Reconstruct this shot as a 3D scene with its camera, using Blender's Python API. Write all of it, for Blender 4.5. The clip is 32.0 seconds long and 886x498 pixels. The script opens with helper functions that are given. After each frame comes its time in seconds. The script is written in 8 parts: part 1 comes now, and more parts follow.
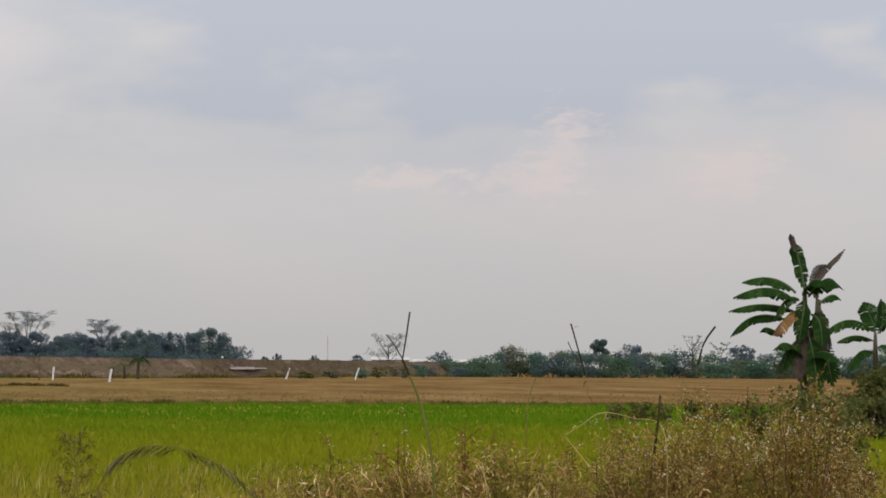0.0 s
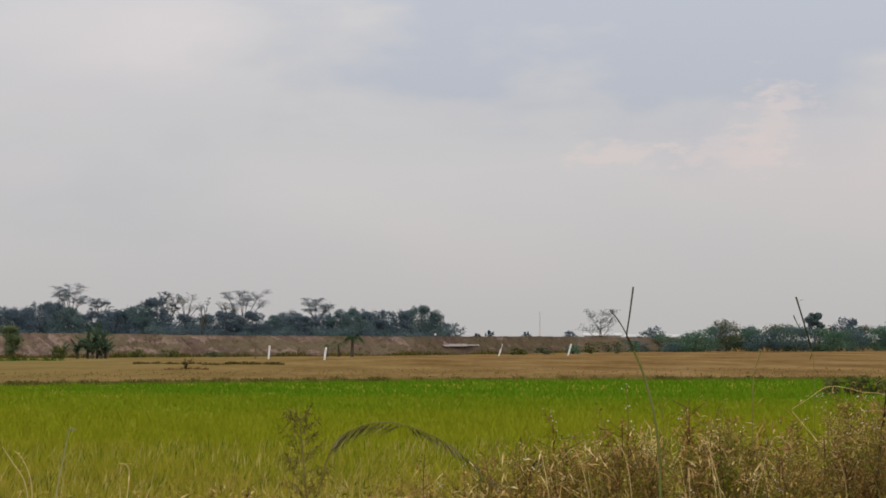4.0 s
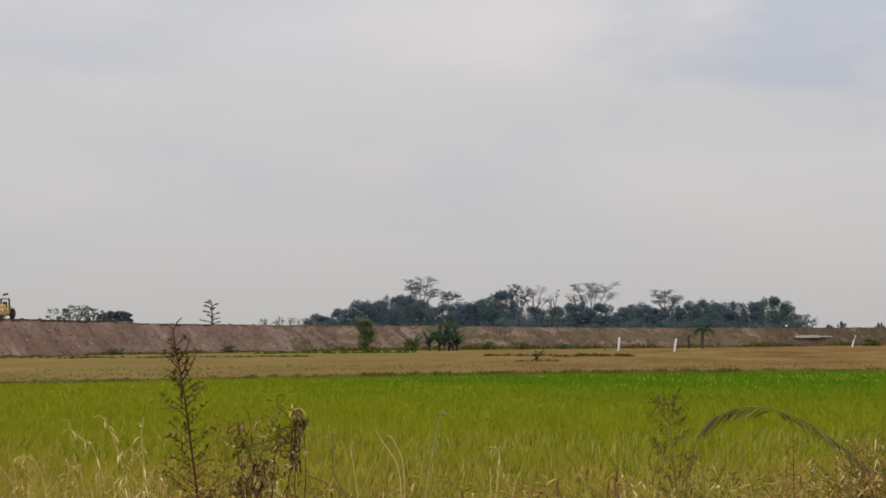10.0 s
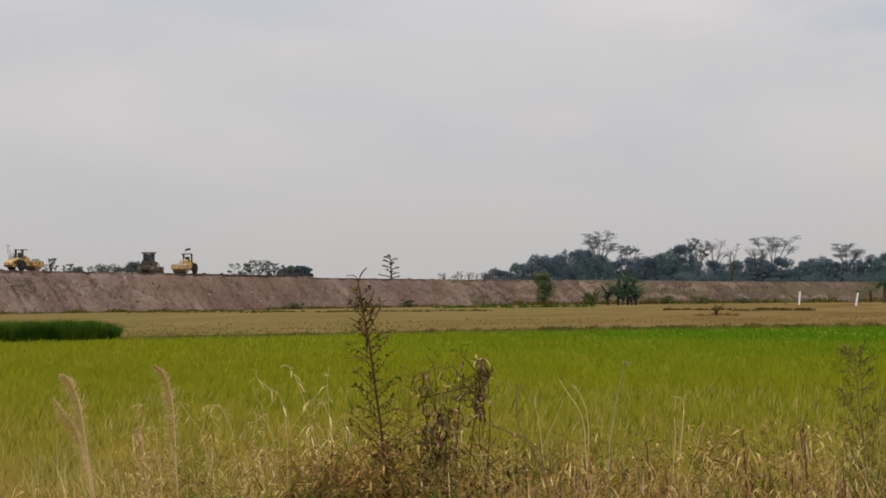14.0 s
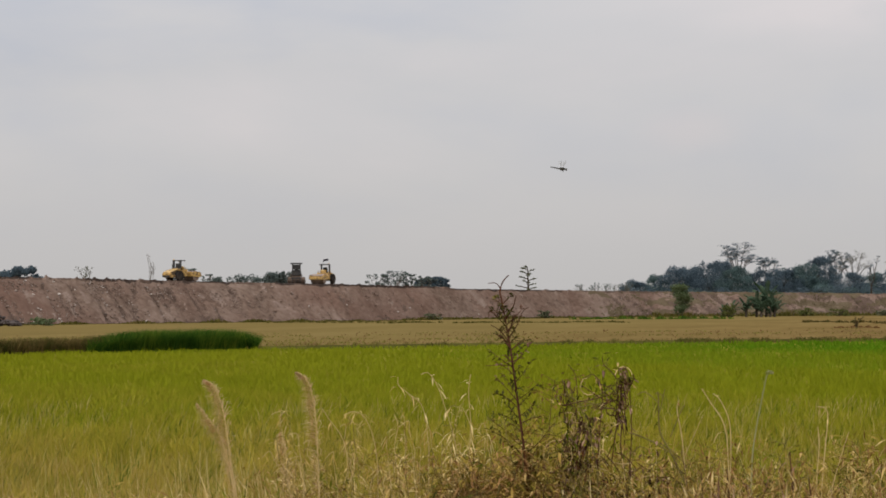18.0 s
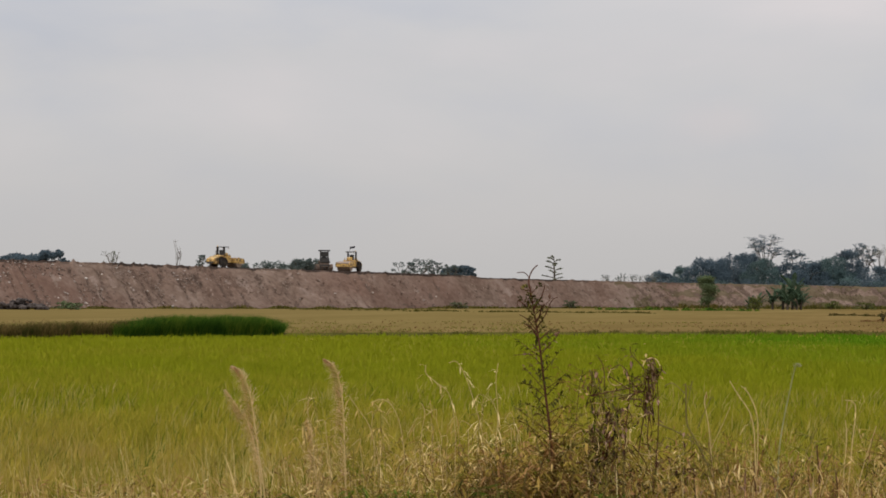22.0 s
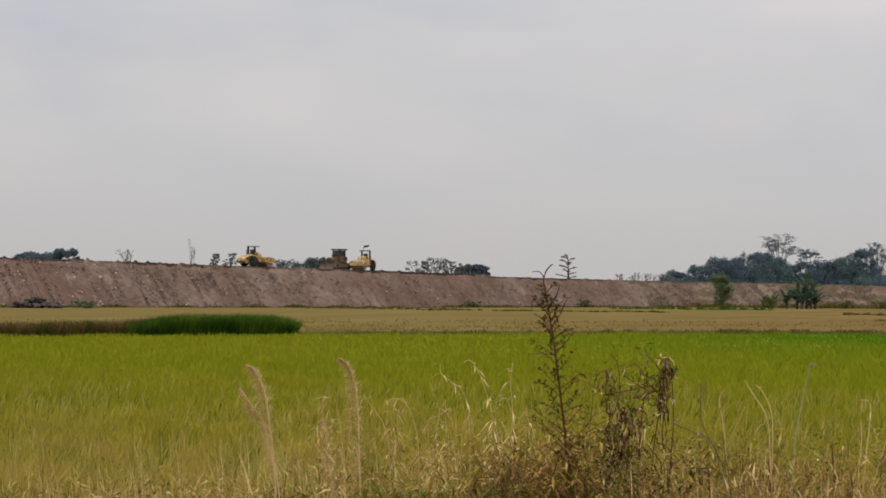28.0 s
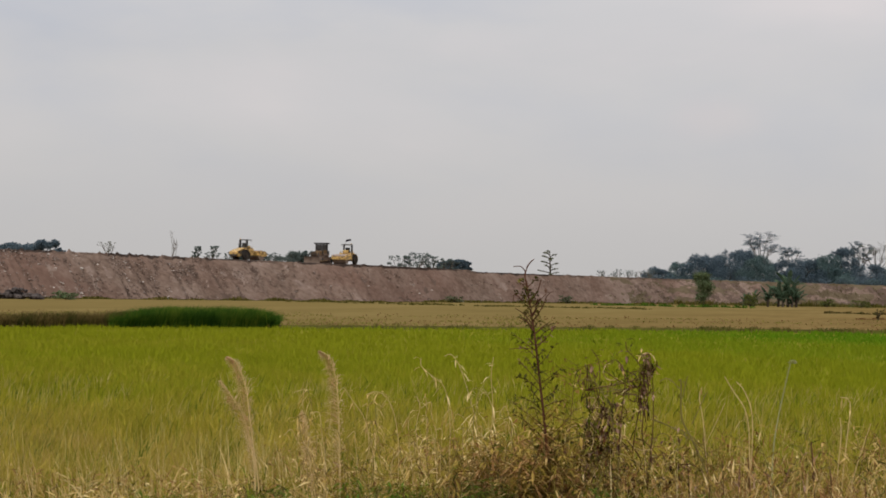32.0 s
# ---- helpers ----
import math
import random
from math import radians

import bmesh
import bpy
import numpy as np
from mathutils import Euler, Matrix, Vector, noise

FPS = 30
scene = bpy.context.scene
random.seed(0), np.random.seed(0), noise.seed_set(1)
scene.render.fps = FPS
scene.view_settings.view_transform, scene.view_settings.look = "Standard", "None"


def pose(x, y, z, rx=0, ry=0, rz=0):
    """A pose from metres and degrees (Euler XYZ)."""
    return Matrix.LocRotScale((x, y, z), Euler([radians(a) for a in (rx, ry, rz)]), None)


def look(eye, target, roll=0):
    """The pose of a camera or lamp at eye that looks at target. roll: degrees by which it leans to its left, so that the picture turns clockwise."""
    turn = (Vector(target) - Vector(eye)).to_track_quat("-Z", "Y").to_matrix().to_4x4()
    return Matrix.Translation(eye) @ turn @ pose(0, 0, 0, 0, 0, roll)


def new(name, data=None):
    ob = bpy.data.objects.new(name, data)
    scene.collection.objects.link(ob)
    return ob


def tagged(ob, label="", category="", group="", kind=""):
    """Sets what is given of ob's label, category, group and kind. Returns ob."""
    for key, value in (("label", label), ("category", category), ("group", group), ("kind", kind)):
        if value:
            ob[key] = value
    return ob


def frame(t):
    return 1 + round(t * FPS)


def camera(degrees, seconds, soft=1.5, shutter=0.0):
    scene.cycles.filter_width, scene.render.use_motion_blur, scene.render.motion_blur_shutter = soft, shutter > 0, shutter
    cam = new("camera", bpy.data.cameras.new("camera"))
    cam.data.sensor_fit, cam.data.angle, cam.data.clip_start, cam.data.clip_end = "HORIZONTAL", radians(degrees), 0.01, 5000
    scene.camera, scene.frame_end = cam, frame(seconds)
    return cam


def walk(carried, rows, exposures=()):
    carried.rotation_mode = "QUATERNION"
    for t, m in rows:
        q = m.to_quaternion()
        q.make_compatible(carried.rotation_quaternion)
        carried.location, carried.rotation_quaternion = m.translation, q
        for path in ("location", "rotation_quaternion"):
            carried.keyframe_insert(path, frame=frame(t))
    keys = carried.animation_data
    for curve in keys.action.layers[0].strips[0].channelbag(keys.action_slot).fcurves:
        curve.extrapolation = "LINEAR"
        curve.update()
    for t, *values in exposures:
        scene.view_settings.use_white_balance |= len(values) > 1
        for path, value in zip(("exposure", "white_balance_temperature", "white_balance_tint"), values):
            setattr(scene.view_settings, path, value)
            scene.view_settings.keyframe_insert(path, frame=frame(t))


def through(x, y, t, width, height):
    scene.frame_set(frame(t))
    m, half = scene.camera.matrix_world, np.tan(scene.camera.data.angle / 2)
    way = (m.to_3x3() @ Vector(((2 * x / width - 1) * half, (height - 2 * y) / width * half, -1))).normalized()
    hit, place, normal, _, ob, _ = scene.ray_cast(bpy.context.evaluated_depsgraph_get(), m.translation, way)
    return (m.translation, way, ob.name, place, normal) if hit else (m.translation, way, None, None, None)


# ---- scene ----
SHARP = 1.75
cam = camera(21.5, 32.0, soft=SHARP, shutter=0.0)
EYE = 2.75      # eye over the paddies; the road shoulder lies 1.15 m above them
ARM = 0.5       # the camera is held this far from the body that turns


def shot(yaw, pitch, roll, dx, dz):
    """Camera pose: degrees left of +y, up, lean; small shifts sideways and up in metres."""
    a = radians(yaw)
    p = (-ARM * math.sin(a) + dx * math.cos(a), ARM * math.cos(a) + dx * math.sin(a), EYE + dz)
    return pose(*p, 0, 0, yaw) @ pose(0, 0, 0, 90 + pitch) @ pose(0, 0, 0, 0, 0, roll)


walk(cam, [
    (0, shot(-7.87, 2.88, 0.37, 0.034, 0.017)),
    (0.5, shot(-7.16, 3.15, 0.23, 0.035, 0.019)),
    (1, shot(-6.71, 3.37, -0.08, 0.036, 0.027)),
    (1.5, shot(-6.19, 3.29, -0.18, 0.032, 0.033)),
    (2, shot(-5.39, 3.21, -0.15, 0.043, 0.032)),
    (2.5, shot(-4.68, 3.42, -0.29, 0.035, 0.035)),
    (4.5, shot(-2.26, 2.08, 0.05, 0.021, 0.011)),
    (5, shot(-1.89, 2.13, 0.29, 0.013, 0.010)),
    (5.5, shot(-0.77, 2.18, 0.01, 0.006, 0.001)),
    (6, shot(0.00, 2.26, -0.00, -0.000, 0.000)),
    (6.5, shot(1.36, 2.29, -0.17, 0.002, 0.001)),
    (7, shot(2.43, 2.25, -0.68, 0.004, 0.003)),
    (7.5, shot(3.05, 1.94, -0.75, 0.006, 0.001)),
    (8, shot(3.63, 1.87, -0.75, 0.004, -0.009)),
    (8.5, shot(4.30, 2.07, -0.68, 0.003, -0.018)),
    (9, shot(4.72, 1.92, -0.63, 0.002, -0.026)),
    (9.5, shot(5.24, 1.97, -0.37, -0.002, -0.026)),
    (10, shot(5.85, 2.13, -0.34, -0.002, -0.026)),
    (10.5, shot(6.31, 2.14, -0.66, -0.003, -0.028)),
    (11, shot(7.02, 1.88, -0.99, -0.001, -0.034)),
    (11.5, shot(7.60, 1.49, -1.04, 0.002, -0.041)),
    (12, shot(7.91, 1.53, -0.97, 0.000, -0.046)),
    (12.5, shot(8.37, 1.39, -0.84, 0.003, -0.047)),
    (13, shot(9.04, 1.29, -0.72, 0.001, -0.048)),
    (13.5, shot(9.66, 1.20, -0.57, 0.004, -0.049)),
    (14, shot(10.23, 1.04, -0.39, 0.007, -0.049)),
    (14.5, shot(10.77, 0.90, -0.19, 0.001, -0.052)),
    (16.5, shot(12.59, 1.12, -0.40, 0.000, -0.060)),
    (17, shot(13.07, 1.10, -0.33, 0.006, -0.063)),
    (17.5, shot(13.54, 1.15, -0.34, 0.012, -0.063)),
    (18, shot(13.59, 1.33, -0.19, 0.011, -0.067)),
    (18.5, shot(13.80, 1.28, -0.26, 0.007, -0.068)),
    (19, shot(14.02, 1.20, 0.19, 0.006, -0.070)),
    (19.5, shot(14.15, 1.18, 0.31, 0.008, -0.069)),
    (20, shot(14.16, 1.22, 0.38, 0.006, -0.067)),
    (20.5, shot(14.13, 1.19, 0.41, 0.005, -0.067)),
    (21, shot(13.94, 1.34, 0.19, 0.004, -0.066)),
    (21.5, shot(14.07, 1.23, 0.30, 0.004, -0.066)),
    (22, shot(14.24, 1.05, 0.50, 0.003, -0.067)),
    (22.5, shot(14.38, 1.10, 0.50, 0.004, -0.066)),
    (23, shot(14.54, 1.25, 0.54, 0.006, -0.063)),
    (23.5, shot(14.32, 1.50, 0.46, 0.001, -0.060)),
    (24, shot(14.18, 1.43, 0.45, 0.002, -0.063)),
    (24.5, shot(14.20, 1.59, 0.47, 0.002, -0.059)),
    (26.5, shot(14.14, 1.47, 0.51, -0.000, -0.061)),
    (27, shot(14.07, 1.20, 0.52, -0.002, -0.066)),
    (27.5, shot(14.32, 1.07, 0.55, 0.001, -0.066)),
    (28, shot(14.58, 1.02, 0.55, 0.001, -0.066)),
    (28.5, shot(14.69, 0.91, 0.72, 0.000, -0.068)),
    (29, shot(14.67, 0.84, 0.65, 0.002, -0.070)),
    (29.5, shot(14.59, 0.78, 0.78, 0.001, -0.072)),
    (30, shot(14.63, 0.76, 0.73, -0.000, -0.073)),
    (30.5, shot(14.63, 0.85, 0.91, 0.000, -0.071)),
    (31, shot(14.34, 0.83, 1.10, 0.001, -0.073)),
    (31.5, shot(14.41, 0.85, 1.13, 0.002, -0.069)),
    (32, shot(14.14, 0.90, 1.09, -0.001, -0.071)),
], exposures=[(0.0, -0.05), (5.0, -0.04), (9.0, 0.0), (32.0, 0.0)])


def spot(az, d, z=0.0):
    """A place: degrees left of +y, metres away over the ground, height."""
    a = radians(az)
    return Vector((-d * math.sin(a), d * math.cos(a), z))


# ---------------------------------------------------------------- sky and sun
def make_world():
    w = bpy.data.worlds.new("overcast_sky")
    scene.world = w
    w.use_nodes = True
    nt = w.node_tree
    nt.nodes.clear()
    N, L = nt.nodes.new, nt.links.new
    out, bg = N("ShaderNodeOutputWorld"), N("ShaderNodeBackground")
    tc = N("ShaderNodeTexCoord")
    sky = N("ShaderNodeTexSky")
    sky.sky_type, sky.sun_disc = "NISHITA", False
    sky.sun_elevation, sky.sun_rotation = radians(48), radians(205)
    sky.dust_density = 3.0
    sep = N("ShaderNodeSeparateXYZ")
    L(tc.outputs["Generated"], sep.inputs[0])
    # cloud sheet: large soft bands, flattened towards the horizon
    mp = N("ShaderNodeMapping")
    mp.inputs["Scale"].default_value = (1.0, 1.0, 2.6)
    mp.inputs["Location"].default_value = (0.35, 0.1, 0.2)
    L(tc.outputs["Generated"], mp.inputs[0])
    n1 = N("ShaderNodeTexNoise")
    n1.inputs["Scale"].default_value, n1.inputs["Detail"].default_value = 5.5, 5.0
    n1.inputs["Roughness"].default_value = 0.5
    n1.inputs["Distortion"].default_value = 0.35
    L(mp.outputs[0], n1.inputs["Vector"])
    n2 = N("ShaderNodeTexNoise")
    n2.inputs["Scale"].default_value, n2.inputs["Detail"].default_value = 16.0, 6.0
    L(mp.outputs[0], n2.inputs["Vector"])
    mixn = N("ShaderNodeMix")
    mixn.inputs[0].default_value = 0.25
    L(n1.outputs[0], mixn.inputs[2])
    L(n2.outputs[0], mixn.inputs[3])
    ramp = N("ShaderNodeValToRGB")
    e = ramp.color_ramp.elements
    e[0].position, e[0].color = 0.20, (0.452, 0.468, 0.525, 1)
    e[1].position, e[1].color = 0.80, (0.625, 0.582, 0.583, 1)
    k = e.new(0.50)
    k.color = (0.551, 0.536, 0.544, 1)

    n3 = N("ShaderNodeTexNoise")
    n3.inputs["Scale"].default_value, n3.inputs["Detail"].default_value = 90.0, 6.0
    n3.inputs["Roughness"].default_value = 0.6
    L(mp.outputs[0], n3.inputs["Vector"])

    def patch(az, el, raz, rel, amount, edge=0.5, grain=n2):
        """A soft bank of cloud about a point of the sky, in degrees."""
        a, b = radians(az), radians(el)
        off = N("ShaderNodeVectorMath")
        off.operation = "SUBTRACT"
        L(tc.outputs["Generated"], off.inputs[0])
        off.inputs[1].default_value = (-math.sin(a) * math.cos(b), 0, math.sin(b))
        sc = N("ShaderNodeVectorMath")
        sc.operation = "MULTIPLY"
        L(off.outputs[0], sc.inputs[0])
        sc.inputs[1].default_value = (1 / radians(raz), 0, 1 / radians(rel))
        ln = N("ShaderNodeVectorMath")
        ln.operation = "LENGTH"
        L(sc.outputs[0], ln.inputs[0])
        wob = N("ShaderNodeMath")
        wob.operation = "MULTIPLY_ADD"
        L(grain.outputs[0], wob.inputs[0])
        wob.inputs[1].default_value = 0.9 if grain is n2 else 3.4
        L(ln.outputs["Value"], wob.inputs[2])
        mr = N("ShaderNodeMapRange")
        mr.interpolation_type = "SMOOTHSTEP"
        mid = 0.95 if grain is n2 else 2.35
        mr.inputs[1].default_value, mr.inputs[2].default_value = mid - edge, mid + edge
        mr.inputs[3].default_value, mr.inputs[4].default_value = amount, 0.0
        L(wob.outputs[0], mr.inputs[0])
        return mr.outputs[0]

    value = mixn.outputs[0]
    for bank in ((-9.5, 9.7, 25, 7.2, -0.30, 0.2), (-12, 10.6, 17, 4.6, -0.24), (-14, 6.0, 12, 6.0, -0.10), (4.0, 6.4, 11, 3.4, 0.12, 0.4), (3.5, 9.6, 3.4, 1.6, 0.22, 0.3), (6.5, 6.4, 4.0, 0.7, -0.05, 0.3), (15, 7.4, 5, 2.4, -0.10), (23.5, 7.2, 7, 2.8, -0.11), (8.3, 6.2, 2.6, 1.6, -0.06), (4.5, 7.8, 5, 2.8, 0.16), (19, 4.6, 5, 1.6, 0.05), (-1, 3.6, 9, 1.6, 0.03)):
        ad = N("ShaderNodeMath")
        L(value, ad.inputs[0])
        L(patch(*bank), ad.inputs[1])
        value = ad.outputs[0]
    L(value, ramp.inputs[0])
    # faintly pink heads of cumulus
    tinted = ramp.outputs[0]
    for bank in ((-10.7, 5.3, 0.75, 1.1, 0.5, 0.5, n3), (-11.2, 5.9, 0.7, 0.45, 0.5, 0.4, n3), (-9.9, 4.6, 1.5, 0.55, 0.55, 0.5, n3), (-6.9, 4.6, 1.2, 0.4, 0.7, 0.45, n3),
                 (-10.6, 4.6, 1.6, 1.4, 0.35), (-14.9, 4.8, 1.2, 0.7, 0.5, 0.5, n3), (-14.8, 5.0, 2.4, 1.3, 0.4), (-18.5, 5.6, 2.4, 1.5, 0.5), (-13, 3.9, 10, 2.6, 0.45), (7.6, 4.2, 1.6, 0.9, 0.3)):
        pk = N("ShaderNodeMix")
        pk.data_type = "RGBA"
        L(patch(*bank), pk.inputs[0])
        L(tinted, pk.inputs[6])
        pk.inputs[7].default_value = (0.66, 0.575, 0.555, 1)
        tinted = pk.outputs[2]
    # near the horizon the sheet thins to an even warm grey
    hz = N("ShaderNodeMapRange")
    hz.inputs[1].default_value, hz.inputs[2].default_value = 0.01, 0.075
    L(sep.outputs[2], hz.inputs[0])
    low = N("ShaderNodeMix")
    low.data_type = "RGBA"
    low.inputs[6].default_value = (0.508, 0.494, 0.489, 1)
    L(hz.outputs[0], low.inputs[0])
    L(tinted, low.inputs[7])
    # an overcast dome: the zenith is about three times as bright as the horizon
    dome = N("ShaderNodeMapRange")
    dome.inputs[1].default_value, dome.inputs[2].default_value = 0.10, 1.0
    dome.inputs[3].default_value, dome.inputs[4].default_value = 1.0, DOME
    L(sep.outputs[2], dome.inputs[0])
    mul = N("ShaderNodeVectorMath")
    mul.operation = "SCALE"
    L(low.outputs[2], mul.inputs[0])
    L(dome.outputs[0], mul.inputs["Scale"])
    blue = N("ShaderNodeVectorMath")
    blue.operation = "SCALE"
    blue.inputs["Scale"].default_value = 0.012
    L(sky.outputs[0], blue.inputs[0])
    add = N("ShaderNodeVectorMath")
    L(mul.outputs[0], add.inputs[0])
    L(blue.outputs[0], add.inputs[1])
    L(add.outputs[0], bg.inputs[0])
    bg.inputs[1].default_value = 1.0
    L(bg.outputs[0], out.inputs[0])


DOME = 2.7
make_world()
sun = new("sun", bpy.data.lights.new("sun", "SUN"))
sun.data.energy, sun.data.angle, sun.data.color = 0.9, radians(14), (1.0, 0.95, 0.88)
sun.matrix_world = look((0, 0, 0), (0.28, 0.6, -0.74))


# ---------------------------------------------------------------- materials
def material(name, stops, scale=3.0, rough=0.85, bump=0.0, bump_scale=None, fine=None, island=0.0, world=False, metal=0.0,
             big=None, stretch=(1, 1, 1), through=0.0):
    """Noise between colour stops; fine: strength of a second, finer noise; island: random step per piece; big: (scale, colour, amount)
    for large patches; through: share of light that passes thin leaves."""
    m = bpy.data.materials.new(name)
    m.use_nodes = True
    nt = m.node_tree
    N, L = nt.nodes.new, nt.links.new
    b = nt.nodes["Principled BSDF"]
    b.inputs["Roughness"].default_value, b.inputs["Metallic"].default_value = rough, metal
    b.inputs["Specular IOR Level"].default_value = 0.0 if rough > 0.65 else 0.35
    if world:
        src = N("ShaderNodeNewGeometry").outputs["Position"]
    else:
        src = N("ShaderNodeTexCoord").outputs["Object"]
    mp = N("ShaderNodeMapping")
    mp.inputs["Scale"].default_value = stretch
    L(src, mp.inputs[0])
    n1 = N("ShaderNodeTexNoise")
    n1.inputs["Scale"].default_value, n1.inputs["Detail"].default_value = scale, 6.0
    L(mp.outputs[0], n1.inputs["Vector"])
    value = n1.outputs[0]
    if fine:
        n2 = N("ShaderNodeTexNoise")
        n2.inputs["Scale"].default_value, n2.inputs["Detail"].default_value = scale * 9, 4.0
        L(mp.outputs[0], n2.inputs["Vector"])
        mx = N("ShaderNodeMix")
        mx.inputs[0].default_value = fine
        L(value, mx.inputs[2])
        L(n2.outputs[0], mx.inputs[3])
        value = mx.outputs[0]
    if island:
        g = N("ShaderNodeNewGeometry")
        mr = N("ShaderNodeMapRange")
        mr.inputs[3].default_value, mr.inputs[4].default_value = -island, island
        L(g.outputs["Random Per Island"], mr.inputs[0])
        ad = N("ShaderNodeMath")
        L(value, ad.inputs[0])
        L(mr.outputs[0], ad.inputs[1])
        value = ad.outputs[0]
    ramp = N("ShaderNodeValToRGB")
    els = ramp.color_ramp.elements
    while len(els) < len(stops):
        els.new(0.5)
    for el, (p, c) in zip(els, stops):
        el.position, el.color = p, (*c, 1)
    L(value, ramp.inputs[0])
    colour = ramp.outputs[0]
    if big:
        n3 = N("ShaderNodeTexNoise")
        n3.inputs["Scale"].default_value, n3.inputs["Detail"].default_value = big[0], 3.0
        L(mp.outputs[0], n3.inputs["Vector"])
        mr = N("ShaderNodeMapRange")
        mr.inputs[1].default_value, mr.inputs[2].default_value = 0.42, 0.62
        mr.inputs[4].default_value = big[2]
        L(n3.outputs[0], mr.inputs[0])
        mx = N("ShaderNodeMix")
        mx.data_type = "RGBA"
        mx.inputs[7].default_value = (*big[1], 1)
        L(mr.outputs[0], mx.inputs[0])
        L(colour, mx.inputs[6])
        colour = mx.outputs[2]
    L(colour, b.inputs["Base Color"])
    if bump:
        nb = N("ShaderNodeTexNoise")
        nb.inputs["Scale"].default_value, nb.inputs["Detail"].default_value = bump_scale or scale * 6, 5.0
        L(mp.outputs[0], nb.inputs["Vector"])
        bp = N("ShaderNodeBump")
        bp.inputs["Strength"].default_value, bp.inputs["Distance"].default_value = bump, 0.05
        L(nb.outputs[0], bp.inputs["Height"])
        L(bp.outputs[0], b.inputs["Normal"])
    if through:
        tr = N("ShaderNodeBsdfTranslucent")
        L(colour, tr.inputs[0])
        ms = N("ShaderNodeMixShader")
        ms.inputs[0].default_value = through
        L(b.outputs[0], ms.inputs[1])
        L(tr.outputs[0], ms.inputs[2])
        L(ms.outputs[0], nt.nodes["Material Output"].inputs[0])
    return m


def field_material(name, near, far, mid, patch, d0, d1, island):
    """Standing crop: the colour runs from the near to the far edge of the field, with patches and stray blades."""
    m = material(name, [(0.25, (0, 0, 0)), (0.75, (1, 1, 1))], scale=0.05, world=True, island=island, rough=0.95, through=0.25, fine=0.3)
    nt = m.node_tree
    N, L = nt.nodes.new, nt.links.new
    ramp = next(n for n in nt.nodes if n.type == "VALTORGB")
    geo = N("ShaderNodeNewGeometry")
    sp = N("ShaderNodeSeparateXYZ")
    L(geo.outputs["Position"], sp.inputs[0])
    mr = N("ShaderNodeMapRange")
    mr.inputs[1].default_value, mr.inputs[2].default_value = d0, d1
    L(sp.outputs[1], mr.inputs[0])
    east = N("ShaderNodeMapRange")       # the western end of the field is riper
    east.inputs[1].default_value, east.inputs[2].default_value = -34.0, 0.0
    east.inputs[3].default_value, east.inputs[4].default_value = 0.54, 1.0
    L(sp.outputs[0], east.inputs[0])
    run = N("ShaderNodeMath")
    run.operation = "MULTIPLY"
    L(mr.outputs[0], run.inputs[0])
    L(east.outputs[0], run.inputs[1])
    ad = N("ShaderNodeMath")
    ad.operation = "MULTIPLY_ADD"
    L(ramp.outputs[0], ad.inputs[0])
    ad.inputs[1].default_value = 0.34
    L(run.outputs[0], ad.inputs[2])
    sb = N("ShaderNodeMath")
    sb.operation = "SUBTRACT"
    L(ad.outputs[0], sb.inputs[0])
    sb.inputs[1].default_value = 0.15
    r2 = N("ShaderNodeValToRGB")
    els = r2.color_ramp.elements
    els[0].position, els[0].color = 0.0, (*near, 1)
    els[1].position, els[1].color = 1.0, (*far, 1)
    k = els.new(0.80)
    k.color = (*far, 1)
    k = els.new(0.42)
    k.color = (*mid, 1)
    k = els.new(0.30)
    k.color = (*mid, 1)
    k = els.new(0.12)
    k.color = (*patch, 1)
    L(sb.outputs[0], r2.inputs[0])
    # hills of lighter and darker rice, by noise
    st, hills, span, tint = N("ShaderNodeMapping"), N("ShaderNodeTexNoise"), N("ShaderNodeMapRange"), N("ShaderNodeMix")
    st.inputs["Scale"].default_value = (1.0, 0.45, 0.15)
    L(geo.outputs["Position"], st.inputs[0])
    hills.inputs["Scale"].default_value, hills.inputs["Detail"].default_value = 1.5, 4.0
    L(st.outputs[0], hills.inputs["Vector"])
    span.inputs[1].default_value, span.inputs[2].default_value = 0.36, 0.64
    L(hills.outputs[0], span.inputs[0])
    tint.data_type, tint.blend_type = "RGBA", "MULTIPLY"
    even = N("ShaderNodeMapRange")       # the mottling weakens towards the far side
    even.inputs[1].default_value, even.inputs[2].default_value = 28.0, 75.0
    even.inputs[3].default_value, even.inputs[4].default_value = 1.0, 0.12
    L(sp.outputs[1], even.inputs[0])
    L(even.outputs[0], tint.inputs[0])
    shade = N("ShaderNodeValToRGB")
    for el, c in zip(shade.color_ramp.elements, ((0.70, 0.76, 0.70), (1.38, 1.28, 1.5))):
        el.color = (*c, 1)
    L(span.outputs[0], shade.inputs[0])
    L(r2.outputs[0], tint.inputs[6])
    L(shade.outputs[0], tint.inputs[7])
    b = nt.nodes["Principled BSDF"]
    L(tint.outputs[2], b.inputs["Base Color"])
    tr = next(n for n in nt.nodes if n.type == "BSDF_TRANSLUCENT")
    L(tint.outputs[2], tr.inputs[0])
    return m


